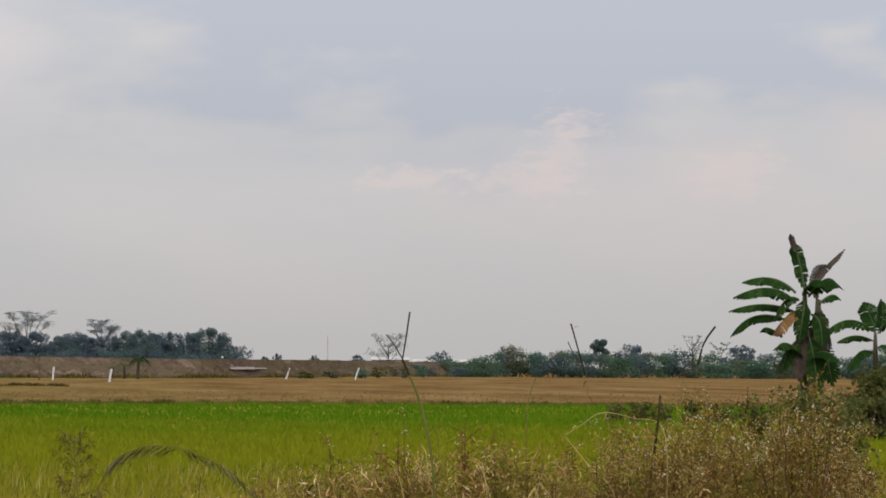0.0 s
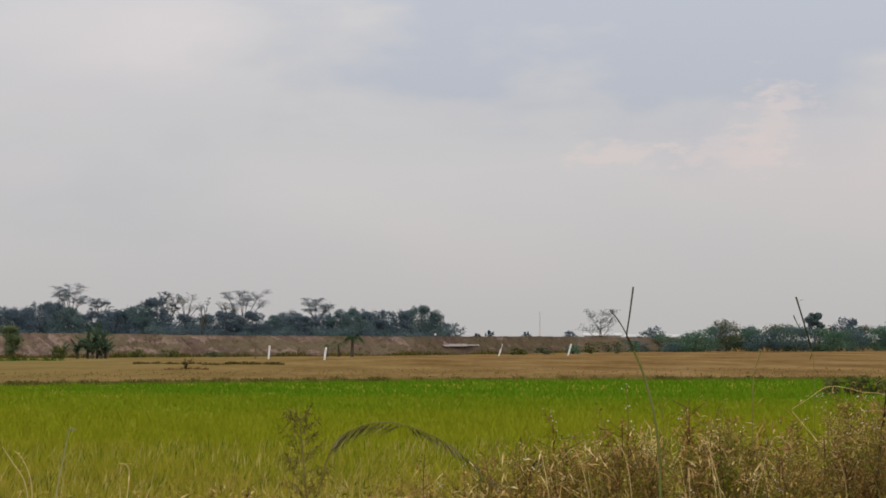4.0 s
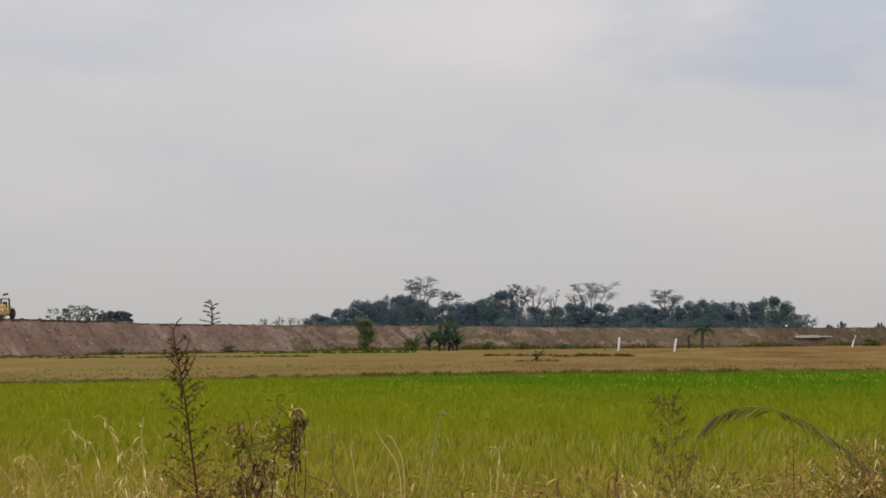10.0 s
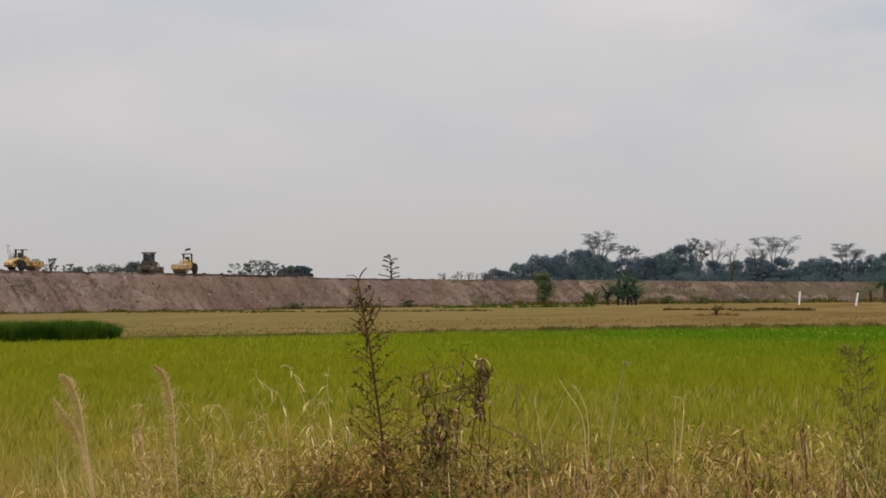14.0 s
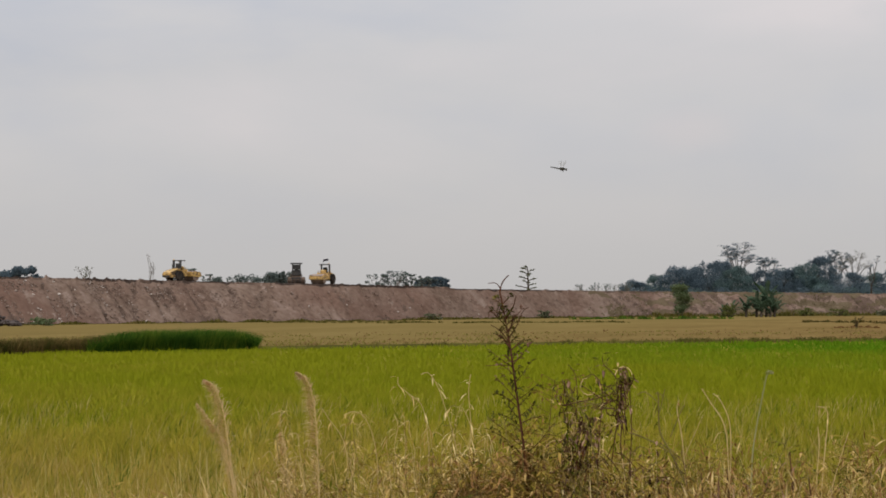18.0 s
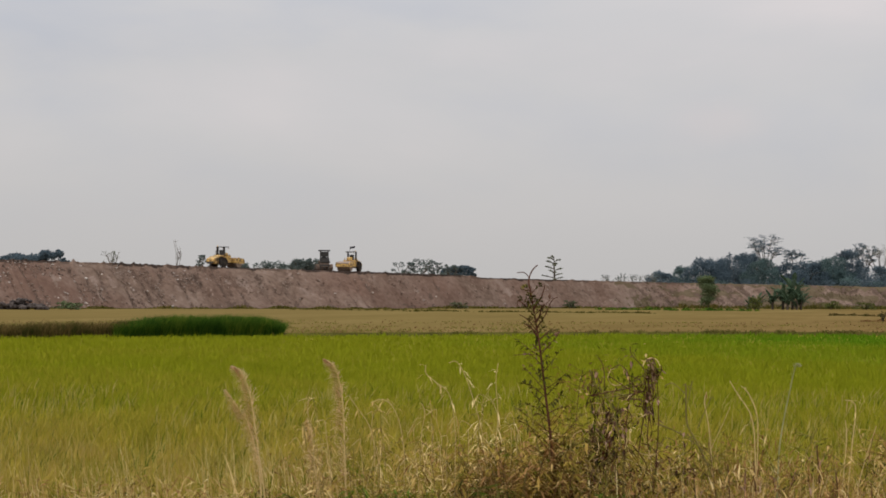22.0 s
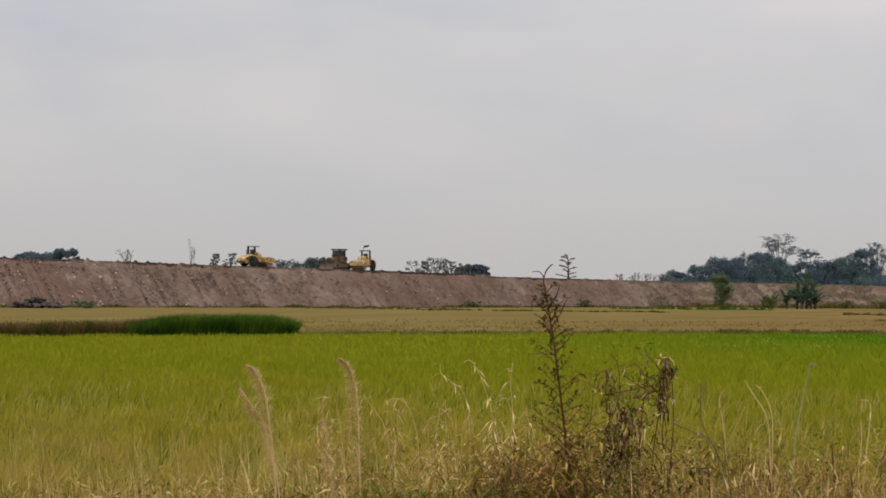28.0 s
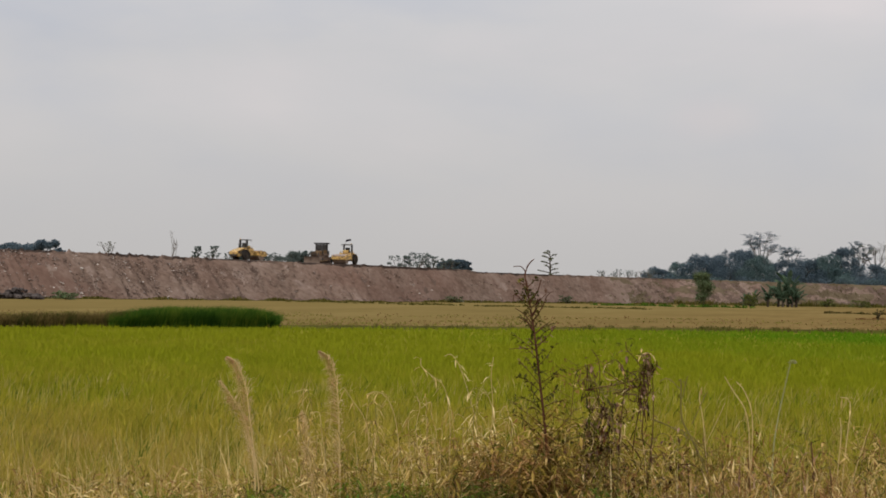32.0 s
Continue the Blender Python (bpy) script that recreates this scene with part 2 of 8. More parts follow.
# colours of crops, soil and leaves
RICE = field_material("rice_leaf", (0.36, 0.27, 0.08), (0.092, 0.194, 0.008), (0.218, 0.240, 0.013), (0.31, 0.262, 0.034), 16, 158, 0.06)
WISP = material("pale_rice_wisp", [(0.3, (0.30, 0.26, 0.05)), (0.7, (0.46, 0.38, 0.12))], 1.0, world=True, island=0.25, through=0.3)
DEEP = material("deep_green_blade", [(0.3, (0.05, 0.095, 0.010)), (0.7, (0.12, 0.155, 0.018))], 1.0, world=True, island=0.25, through=0.2)
STUBBLE = material("ripe_straw", [(0.3, (0.19, 0.125, 0.05)), (0.5, (0.25, 0.168, 0.07)), (0.72, (0.31, 0.225, 0.10))], 0.06, world=True,
                   island=0.07, fine=0.25, rough=0.8, through=0.4, big=(0.02, (0.20, 0.175, 0.04), 0.5), stretch=(0.35, 1, 1))
SOIL = material("paddy_soil", [(0.3, (0.15, 0.15, 0.016)), (0.7, (0.23, 0.205, 0.03))], 0.4, world=True, bump=0.3, fine=0.4)
STUBBLE_BROWN = material("rusty_stubble", [(0.3, (0.15, 0.085, 0.035)), (0.7, (0.23, 0.135, 0.055))], 0.1, world=True, island=0.12, through=0.4)
REGROWTH = material("stubble_regrowth", [(0.3, (0.15, 0.15, 0.03)), (0.7, (0.28, 0.23, 0.065))], 0.1, world=True, island=0.15, through=0.4)
TAN = material("stubble_ground", [(0.37, (0.105, 0.060, 0.023)), (0.46, (0.142, 0.088, 0.034)), (0.54, (0.172, 0.110, 0.044)), (0.63, (0.215, 0.147, 0.064))], 0.11, world=True,
               fine=0.35, bump=0.2, stretch=(1, 0.2, 1))


def westward(m, colour, x0, x1, amount):
    """Blends a ground's colour towards another one from x0 to x1."""
    nt = m.node_tree
    N, L = nt.nodes.new, nt.links.new
    b = nt.nodes["Principled BSDF"]
    was = b.inputs["Base Color"].links[0].from_socket
    sp, mr, mx = N("ShaderNodeSeparateXYZ"), N("ShaderNodeMapRange"), N("ShaderNodeMix")
    L(N("ShaderNodeNewGeometry").outputs["Position"], sp.inputs[0])
    mr.inputs[1].default_value, mr.inputs[2].default_value, mr.inputs[4].default_value = x0, x1, amount
    L(sp.outputs[0], mr.inputs[0])
    mx.data_type = "RGBA"
    L(mr.outputs[0], mx.inputs[0])
    L(was, mx.inputs[6])
    mx.inputs[7].default_value = (*colour, 1)
    L(mx.outputs[2], b.inputs["Base Color"])


westward(TAN, (0.165, 0.132, 0.046), 22.0, -50.0, 0.65)
VERGE = material("verge_earth", [(0.3, (0.11, 0.085, 0.04)), (0.7, (0.2, 0.16, 0.07))], 2.0, world=True, bump=0.5, fine=0.4)
BUND = material("bund_grass", [(0.3, (0.06, 0.058, 0.014)), (0.55, (0.11, 0.10, 0.024)), (0.75, (0.17, 0.13, 0.045))], 0.25, world=True, island=0.15,
                through=0.2)
CLUMP = material("dark_grass", [(0.3, (0.026, 0.066, 0.010)), (0.55, (0.062, 0.128, 0.015)), (0.75, (0.14, 0.185, 0.024))], 0.7, world=True, island=0.22, through=0.2)
CLUMP_DRY = material("brown_grass", [(0.3, (0.045, 0.055, 0.014)), (0.5, (0.095, 0.072, 0.024)), (0.75, (0.19, 0.135, 0.05))], 0.9, world=True, island=0.2, through=0.25)
DIRT = material("embankment_earth", [(0.3, (0.085, 0.057, 0.043)), (0.46, (0.15, 0.105, 0.08)), (0.6, (0.205, 0.151, 0.12)), (0.75, (0.285, 0.225, 0.187))],
                0.16, world=True, fine=0.45, bump=0.9, bump_scale=1.3, big=(0.05, (0.145, 0.085, 0.064), 0.55), rough=0.95)
# darker earth whose colour carries the shade of the runnels
SHADED_EARTH = material("dark_shaded_earth", [(0.3, (0.07, 0.048, 0.037)), (0.5, (0.11, 0.077, 0.06)), (0.75, (0.155, 0.115, 0.092))], 0.3, world=True, fine=0.5, bump=0.8, bump_scale=1.3, rough=0.95)
WEEDY = material("weed_grown_earth", [(0.3, (0.075, 0.058, 0.034)), (0.5, (0.115, 0.088, 0.056)), (0.75, (0.15, 0.122, 0.078))], 0.4, world=True, fine=0.5, bump=0.8, bump_scale=1.3, rough=0.95)
SLOPE_WEED = material("dry_slope_weed", [(0.3, (0.105, 0.09, 0.045)), (0.7, (0.165, 0.135, 0.075))], 0.3, world=True, island=0.2, through=0.4)
FRESH = material("fresh_black_soil", [(0.3, (0.03, 0.022, 0.018)), (0.7, (0.075, 0.055, 0.045))], 0.8, world=True, fine=0.5, bump=0.8, rough=0.95)
# paler earth whose colour carries the light on the ridges
PALE_DIRT = material("pale_lit_earth", [(0.3, (0.15, 0.105, 0.08)), (0.5, (0.21, 0.155, 0.125)), (0.75, (0.29, 0.225, 0.185))], 0.3, world=True, fine=0.5, bump=0.8, bump_scale=1.3, rough=0.95)
ROCK = material("pale_rock", [(0.3, (0.33, 0.28, 0.24)), (0.7, (0.55, 0.50, 0.45))], 2.0, island=0.2, rough=0.9, world=True)
DARK_ROCK = material("dark_rubble", [(0.3, (0.035, 0.030, 0.028)), (0.7, (0.10, 0.085, 0.078))], 1.0, island=0.2, rough=0.9, world=True)
# distance haze over the wood is mixed into these two leaf colours
HAZY_LEAF = material("hazy_woodland_leaf", [(0.25, (0.080, 0.114, 0.142)), (0.5, (0.104, 0.145, 0.172)), (0.75, (0.128, 0.172, 0.195))], 0.07, world=True,
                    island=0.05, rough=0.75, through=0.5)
HAZY_GREEN = material("hazy_woodland_green_leaf", [(0.25, (0.078, 0.122, 0.126)), (0.5, (0.102, 0.154, 0.152)), (0.75, (0.126, 0.182, 0.172))], 0.07, world=True, island=0.05, rough=0.75, through=0.5)
# treeline leaves: a pale blue-green haze is part of the colour
HEDGE_LEAF = material("hazy_hedge_leaf", [(0.25, (0.066, 0.122, 0.084)), (0.5, (0.092, 0.164, 0.108)), (0.75, (0.120, 0.200, 0.126))], 0.1, world=True, island=0.06,
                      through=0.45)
SCRUB_LEAF = material("scrub_leaf", [(0.25, (0.058, 0.07, 0.022)), (0.5, (0.10, 0.115, 0.036)), (0.75, (0.155, 0.16, 0.055))], 0.6, world=True, island=0.2, through=0.4)
# haze over the skyline trees, put into the leaf colour as pale grey
SKY_LEAF = material("hazy_grey_green_leaf", [(0.25, (0.11, 0.14, 0.13)), (0.75, (0.165, 0.20, 0.18))], 0.2, world=True, island=0.08, through=0.5)
DRY_LEAF = material("thin_olive_leaf", [(0.25, (0.07, 0.085, 0.05)), (0.75, (0.14, 0.15, 0.085))], 0.2, world=True, island=0.15, through=0.25)
LIGHT_LEAF = material("fresh_leaf", [(0.25, (0.075, 0.105, 0.05)), (0.75, (0.13, 0.165, 0.08))], 0.3, world=True, island=0.2, through=0.2)
BARK = material("grey_bark", [(0.3, (0.10, 0.085, 0.07)), (0.7, (0.2, 0.175, 0.15))], 2.0, world=True, bump=0.4)
DARK_BARK = material("dark_bark", [(0.3, (0.05, 0.04, 0.03)), (0.7, (0.11, 0.09, 0.07))], 2.0, world=True, bump=0.4)


# ---------------------------------------------------------------- mesh tools
class Acc:
    """Collects vertices and faces for one mesh."""

    def __init__(self):
        self.v, self.f = [], []

    def tube(self, pts, radii, n=6, cap=True):
        pts = [Vector(p) for p in pts]
        start = len(self.v)
        for i, p in enumerate(pts):
            a, b = pts[max(i - 1, 0)], pts[min(i + 1, len(pts) - 1)]
            t = (b - a).normalized() if (b - a).length > 1e-9 else Vector((0, 0, 1))
            u = t.orthogonal().normalized() if abs(t.z) > 0.95 else t.cross(Vector((0, 0, 1))).normalized()
            w = t.cross(u)
            r = float(radii[i] if hasattr(radii, "__len__") else radii)
            for k in range(n):
                c = 2 * math.pi * k / n
                self.v.append(p + r * (math.cos(c) * u + math.sin(c) * w))
        for i in range(len(pts) - 1):
            for k in range(n):
                j = start + i * n
                self.f.append((j + k, j + (k + 1) % n, j + n + (k + 1) % n, j + n + k))
        if cap:
            self.f.append(tuple(range(start + n - 1, start - 1, -1)))
            j = start + (len(pts) - 1) * n
            self.f.append(tuple(range(j, j + n)))
        return self

    def leaf(self, base, way, length, width, fold=0.25, droop=0.0, up=Vector((0, 0, 1)), join=None):
        """A pointed leaf in four faces, folded along its midrib; join: the vertex from which it grows."""
        base, way = Vector(base), Vector(way).normalized()
        side = way.cross(up)
        side = side.normalized() if side.length > 1e-4 else Vector((1, 0, 0))
        nrm = side.cross(way)
        i = len(self.v)
        m = base + way * length * 0.5 - up * droop * length * 0.25
        e = base + way * length - up * droop * length
        self.v += [base, m - nrm * width * fold, e, m + side * width * 0.5, m - side * width * 0.5]
        j = i
        if join is not None:
            j = join
            self.v[i] = self.v[i + 1].copy()
        self.f += [(j, i + 1, i + 3), (i + 1, i + 2, i + 3), (j, i + 4, i + 1), (i + 1, i + 4, i + 2)]
        return self

    def card(self, c, size, rng):
        """A small tilted clump of leaves: two bent triangles."""
        i = len(self.v)
        a = Vector(rng.normal(size=3)).normalized()
        b = a.orthogonal().normalized()
        n = a.cross(b)
        c = Vector(c)
        self.v += [c - a * size * 0.6, c + b * size * 0.45 + n * size * 0.15, c + a * size * 0.6, c - b * size * 0.45 + n * size * 0.2]
        self.f += [(i, i + 1, i + 2), (i, i + 2, i + 3)]
        return self

    def box(self, c, s, m=None, taper=(1, 1)):
        """A box of size s round c; taper shrinks its top in x and y."""
        i = len(self.v)
        for z in (-0.5, 0.5):
            tx, ty = taper if z > 0 else (1, 1)
            for x, y in ((-0.5, -0.5), (0.5, -0.5), (0.5, 0.5), (-0.5, 0.5)):
                p = Vector((x * s[0] * tx, y * s[1] * ty, z * s[2]))
                self.v.append(Vector(c) + (m @ p if m else p))
        self.f += [tuple(i + k for k in q) for q in ((3, 2, 1, 0), (4, 5, 6, 7), (0, 1, 5, 4), (1, 2, 6, 5), (2, 3, 7, 6), (3, 0, 4, 7))]
        return self

    def prism(self, outline, y0, y1):
        """An outline in x and z, drawn out along y."""
        i, n = len(self.v), len(outline)
        self.v += [Vector((x, y0, z)) for x, z in outline] + [Vector((x, y1, z)) for x, z in outline]
        self.f += [tuple(range(i, i + n)), tuple(range(i + 2 * n - 1, i + n - 1, -1))]
        self.f += [(i + (k + 1) % n, i + k, i + n + k, i + n + (k + 1) % n) for k in range(n)]
        return self

    def lathe(self, c, profile, axis="y", n=20):
        """A profile of (along, radius) turned about an axis through c."""
        i = len(self.v)
        for a, r in profile:
            for k in range(n):
                t = 2 * math.pi * k / n
                q = {"y": (r * math.cos(t), a, r * math.sin(t)), "z": (r * math.cos(t), r * math.sin(t), a), "x": (a, r * math.cos(t), r * math.sin(t))}[axis]
                self.v.append(Vector(c) + Vector(q))
        for j in range(len(profile) - 1):
            for k in range(n):
                self.f.append((i + j * n + k, i + j * n + (k + 1) % n, i + (j + 1) * n + (k + 1) % n, i + (j + 1) * n + k))
        self.f.append(tuple(range(i + n - 1, i - 1, -1)))
        j = i + (len(profile) - 1) * n
        self.f.append(tuple(range(j, j + n)))
        return self

    def add(self, other):
        i = len(self.v)
        self.v += other.v
        self.f += [tuple(i + k for k in f) for f in other.f]
        return self

    def mesh(self, name, mat, smooth=False):
        me = bpy.data.meshes.new(name)
        me.from_pydata([tuple(p) for p in self.v], [], self.f)
        me.materials.append(mat)
        if smooth:
            me.shade_smooth()
        me.update()
        return me


def thing(name, acc=None, mat=None, label="", category="", group="", kind="", at=None, smooth=False):
    """A top-level object: a mesh, or an Empty that will parent its parts."""
    ob = new(name, acc.mesh(name, mat, smooth) if acc else None)
    if at is not None:
        ob.matrix_basis = at if isinstance(at, Matrix) else Matrix.Translation(at)
    return tagged(ob, label, category, group, kind)


def part(name, acc, mat, parent, label="", bevel=0.0, smooth=False, at=None):
    me = acc.mesh(name, mat, smooth)
    if bevel:
        bm = bmesh.new()
        bm.from_mesh(me)
        bmesh.ops.bevel(bm, geom=[e for e in bm.edges if len(e.link_faces) == 2 and e.calc_face_angle(0) > 0.6], offset=bevel, segments=2, affect="EDGES")
        bm.to_mesh(me)
        bm.free()
    ob = new(name, me)
    ob.parent = parent
    if at is not None:
        ob.matrix_basis = at if isinstance(at, Matrix) else Matrix.Translation(at)
    return tagged(ob, label)


def layered(name, layers, parent, label=""):
    """One part made of several materials; layers: (Acc, material)."""
    acc, slots = Acc(), []
    layers = [(a, m) for a, m in layers if a.f]
    for k, (a, m) in enumerate(layers):
        acc.add(a)
        slots += [k] * len(a.f)
    me = acc.mesh(name, layers[0][1])
    for a, m in layers[1:]:
        me.materials.append(m)
    me.polygons.foreach_set("material_index", slots)
    ob = new(name, me)
    ob.parent = parent
    return tagged(ob, label)


def grown(name, acc, first, stem_mat, leaf_mat, parent, label=""):
    """A twig with the leaves that grow on it; its first faces are wood."""
    me = acc.mesh(name, stem_mat)
    me.materials.append(leaf_mat)
    me.polygons.foreach_set("material_index", [0] * first + [1] * (len(acc.f) - first))
    ob = new(name, me)
    ob.parent = parent
    return tagged(ob, label)


def blades(name, base, height, width, mat, rng, lean=0.35, wind=(0.0, 0.0), label="", category="", twist=True):
    """Many grass blades in one mesh of kind stuff. base: N x 3; height and width: N."""
    n = len(base)
    ang = rng.uniform(0, 2 * np.pi, n)
    away = np.stack([np.cos(ang), np.sin(ang), 0 * ang], -1) * (rng.uniform(0.1, 1.0, n) * lean * height)[:, None]
    away[:, 0] += wind[0] * height
    away[:, 1] += wind[1] * height
    fa = rng.uniform(0, np.pi, n) if twist else rng.normal(0, 0.5, n)
    side = np.stack([np.cos(fa), np.sin(fa), 0 * fa], -1) * (width / 2)[:, None]
    up = np.zeros((n, 3))
    up[:, 2] = height
    mid = base + 0.55 * up + 0.35 * away
    tip = base + up * rng.uniform(0.86, 1.0, n)[:, None] + away
    v = np.stack([base - side, base + side, mid + side * 0.75, mid - side * 0.75, tip], 1).reshape(-1, 3)
    return raw_mesh(name, v, n, 5, ((0, 1, 2, 3), (3, 2, 4)), mat, label, category)


def raw_mesh(name, v, n, per, faces, mat, label, category):
    """n copies of one small face list over the points v, joined in one mesh."""
    me = bpy.data.meshes.new(name)
    me.vertices.add(len(v))
    me.vertices.foreach_set("co", np.asarray(v, np.float32).ravel())
    first = (np.arange(n) * per)[:, None]
    loops = np.concatenate([first + np.array(f) for f in faces], 1)
    sizes = np.tile([len(f) for f in faces], n)
    starts = np.concatenate([[0], np.cumsum(sizes)[:-1]])
    me.loops.add(loops.size)
    me.loops.foreach_set("vertex_index", loops.ravel().astype(np.int32))
    me.polygons.add(len(sizes))
    me.polygons.foreach_set("loop_start", starts.astype(np.int32))
    me.update(calc_edges=True)
    me.validate()
    me.materials.append(mat)
    return tagged(new(name, me), label, category, kind="stuff")


# ---------------------------------------------------------------- lie of the land
AZ_BORDER = (-24, -18, -9.5, -3, 2.5, 8.4, 13.3, 19.4, 24.6, 32)
D_BORDER = (170, 168, 167, 166, 162, 153, 143.5, 134.5, 127, 120)
AZ_FOOT = (-24, -9.5, -6, -4, -2, 0, 2.5, 4.7, 8.4, 11, 13.3, 16, 19.4, 22, 24.6, 30)
D_FOOT = (680, 660, 600, 540, 495, 478, 464, 458, 440, 410, 384, 354, 336, 322, 306, 280)
AZ_CREST = (-9.5, -7, -5, -3, -1.9, 2.5, 4.7, 8.4, 11, 13.2, 13.6, 16, 19.4, 22, 24.6, 30)
Z_CREST = (3.4, 3.9, 4.1, 4.0, 3.95, 4.15, 4.5, 4.75, 4.95, 5.05, 5.4, 5.65, 5.95, 6.25, 6.4, 6.6)


def border(az):
    return np.interp(az, AZ_BORDER, D_BORDER)


def foot(az):
    return np.interp(az, AZ_FOOT, D_FOOT)


def crest(az):
    return np.interp(az, AZ_CREST, Z_CREST)


def lift(x, y):
    """Height of the ground: the road shoulder stands above the paddies and falls to them."""
    s = np.clip((18.5 - y) / 4.0, 0, 1)
    return 1.15 * s * s * (3 - 2 * s)


def make_ground():
    acc_v, faces, mats = [], [], []
    cols = np.concatenate([np.linspace(-180, -30, 26)[:-1], np.linspace(-30, 36, 133), np.linspace(36, 180, 26)[1:-1]])
    rows = [0.02, 3, 8, 12, 14.5, 15.5, 16.5, 17.5, 18.5, 24, 40, 70, 100, "b-", "b", "b+", "m1", "m2", "f", 1200, 2200, 4500]
    for az in cols:
        b, ft = float(border(az)), float(foot(az))
        near = {"b-": b - 0.8, "b": b, "b+": b + 1.2, "m1": b + (ft - b) * 0.33, "m2": b + (ft - b) * 0.66, "f": ft + 4}
        for r in rows:
            d = near.get(r, r)
            p = spot(az, d)
            z = float(lift(p.x, p.y)) + (0.22 if r == "b" else 0.0)
            acc_v.append((p.x, p.y, z))
    nr, nc = len(rows), len(cols)
    for c in range(nc):
        for r in range(nr - 1):
            i, j = c * nr + r, ((c + 1) % nc) * nr + r
            faces.append((i, j, j + 1, i + 1))
            mats.append(0 if r < 8 else 1 if r < 13 else 2 if r < 15 else 3)
    faces.append(tuple(c * nr for c in range(nc))[::-1])
    mats.append(0)
    me = bpy.data.meshes.new("ground")
    me.from_pydata(acc_v, [], [f[::-1] for f in faces])
    for m in (VERGE, SOIL, BUND, TAN):
        me.materials.append(m)
    me.polygons.foreach_set("material_index", mats)
    bm = bmesh.new()
    bm.from_mesh(me)
    bmesh.ops.recalc_face_normals(bm, faces=bm.faces)
    bm.to_mesh(me)
    bm.free()
    tagged(new("ground", me), "flat paddy land with earth verge, green crop and tan stubble", "ground", kind="structure")


make_ground()


def make_fields():
    rng = np.random.default_rng(4)
    # green rice planted in hills, thick near the verge, thinner with distance
    n, per = 27000, 12
    az = rng.uniform(-20.5, 27, n)
    near = 17.0
    d = near * (border(az) / near) ** rng.uniform(0, 1, n) ** 0.9
    vigour = np.repeat(1 + rng.uniform(-0.28, 0.22, n) * np.interp(d, (25, 60), (1, 0)), per)
    spread = np.repeat(np.interp(d, (18, 30, 45, 80), (0.05, 0.08, 0.25, 1.2)), per)
    n *= per
    a, d = np.repeat(np.radians(az), per), np.repeat(d, per)
    x, y = -d * np.sin(a) + rng.normal(0, 1, n) * spread, d * np.cos(a) + rng.normal(0, 1, n) * spread
    keep = (y > 17.5) & (np.hypot(x, y) < border(np.degrees(a)))
    x, y, d, vigour = x[keep], y[keep], d[keep], vigour[keep]
    base = np.stack([x, y, 0 * x], -1)
    h = rng.uniform(0.16, 0.46, len(x)) * np.interp(d, (40, 110, 140), (1.0, 0.72, 0.55)) * (1 + 0.3 * np.sin(x * 0.9 + y * 0.5) * np.sin(x * 0.37 - y * 0.21)) * vigour
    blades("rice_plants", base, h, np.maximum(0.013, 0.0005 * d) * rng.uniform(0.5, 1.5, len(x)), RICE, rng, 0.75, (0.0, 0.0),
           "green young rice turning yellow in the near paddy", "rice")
    # pale wisps and dark upright blades among it
    for name, n, far, mat, h0, h1, wid, lean, lab in (("rice_wisps", 24000, 60, WISP, 0.30, 0.58, 0.010, 0.5, "pale ripening wisps among the young rice"),
                                                      ("rice_shoots", 19000, 60, DEEP, 0.26, 0.50, 0.013, 0.7, "dark green upright blades among the young rice")):
        az = rng.uniform(-20.5, 27, n)
        d = 17.0 * (far / 17.0) ** rng.uniform(0, 1, n)
        keep = rng.uniform(0, 1, n) < np.clip(noise_row(az * 2.1 + d * 0.21) * 2.2 - 0.5, 0.06, 1)
        az, d = az[keep], d[keep]
        a = np.radians(az)
        base = np.stack([-d * np.sin(a), d * np.cos(a), 0 * d], -1)
        blades(name, base, rng.uniform(h0, h1, len(az)), np.maximum(wid, 0.0004 * d) * rng.uniform(0.7, 1.4, len(az)), mat, rng, lean, (0.15, 0.0), lab, "rice")
    # tan stubble beyond the bund, in uneven tufts: riper to the east, greener to the west
    n = 46000
    az = rng.uniform(-20.5, 27, n)
    b, ft = border(az), foot(az)
    d = b + 1.5 + 75 * rng.uniform(0, 1, n) ** 1.7
    a = np.radians(az)
    x, y = -d * np.sin(a), d * np.cos(a)
    tuft = np.array([noise.noise((p * 0.11, q * 0.06, 0.5)) + 0.6 * noise.noise((p * 0.33, q * 0.2, 4.5)) for p, q in zip(x.tolist(), y.tolist())])
    west = np.clip((-x + 4) / 50, 0.08, 0.9)
    draw = rng.uniform(0, 1, n)
    for name, mat, keep, hh, lab in (
            ("ripe_stubble", STUBBLE, (draw < 0.22) & (tuft > -0.1), 0.2, "tan dry rice stubble on harvested paddy"),
            ("brown_stubble", STUBBLE_BROWN, (draw > 0.34) & (draw < 0.38) & (tuft < 0.1), 0.26, "rusty brown stubble in patches on harvested paddy"),
            ("green_regrowth", REGROWTH, (draw > 0.55) & (draw < 0.55 + 0.38 * west) & (tuft > 0.08), 0.26, "olive green regrowth in tufts among the stubble")):
        base = np.stack([x, y, 0 * x], -1)[keep]
        blades(name, base, rng.uniform(0.3, 1.0, len(base)) * hh * 0.62, (0.0007 * d * rng.uniform(0.5, 1.5, n))[keep], mat, rng, 1.0, (0.1, 0.0), lab, "stubble")
    # grass on the low bund between the two: broken dark tufts
    n = 24000
    az = rng.uniform(-20.5, 27, n)
    tuft = noise_row(az * 3.1)
    keep = rng.uniform(0, 1, n) < np.clip(tuft * 3.2 - 1.3, 0.12, 1) * np.interp(az, (9, 14), (1.0, 0.35))
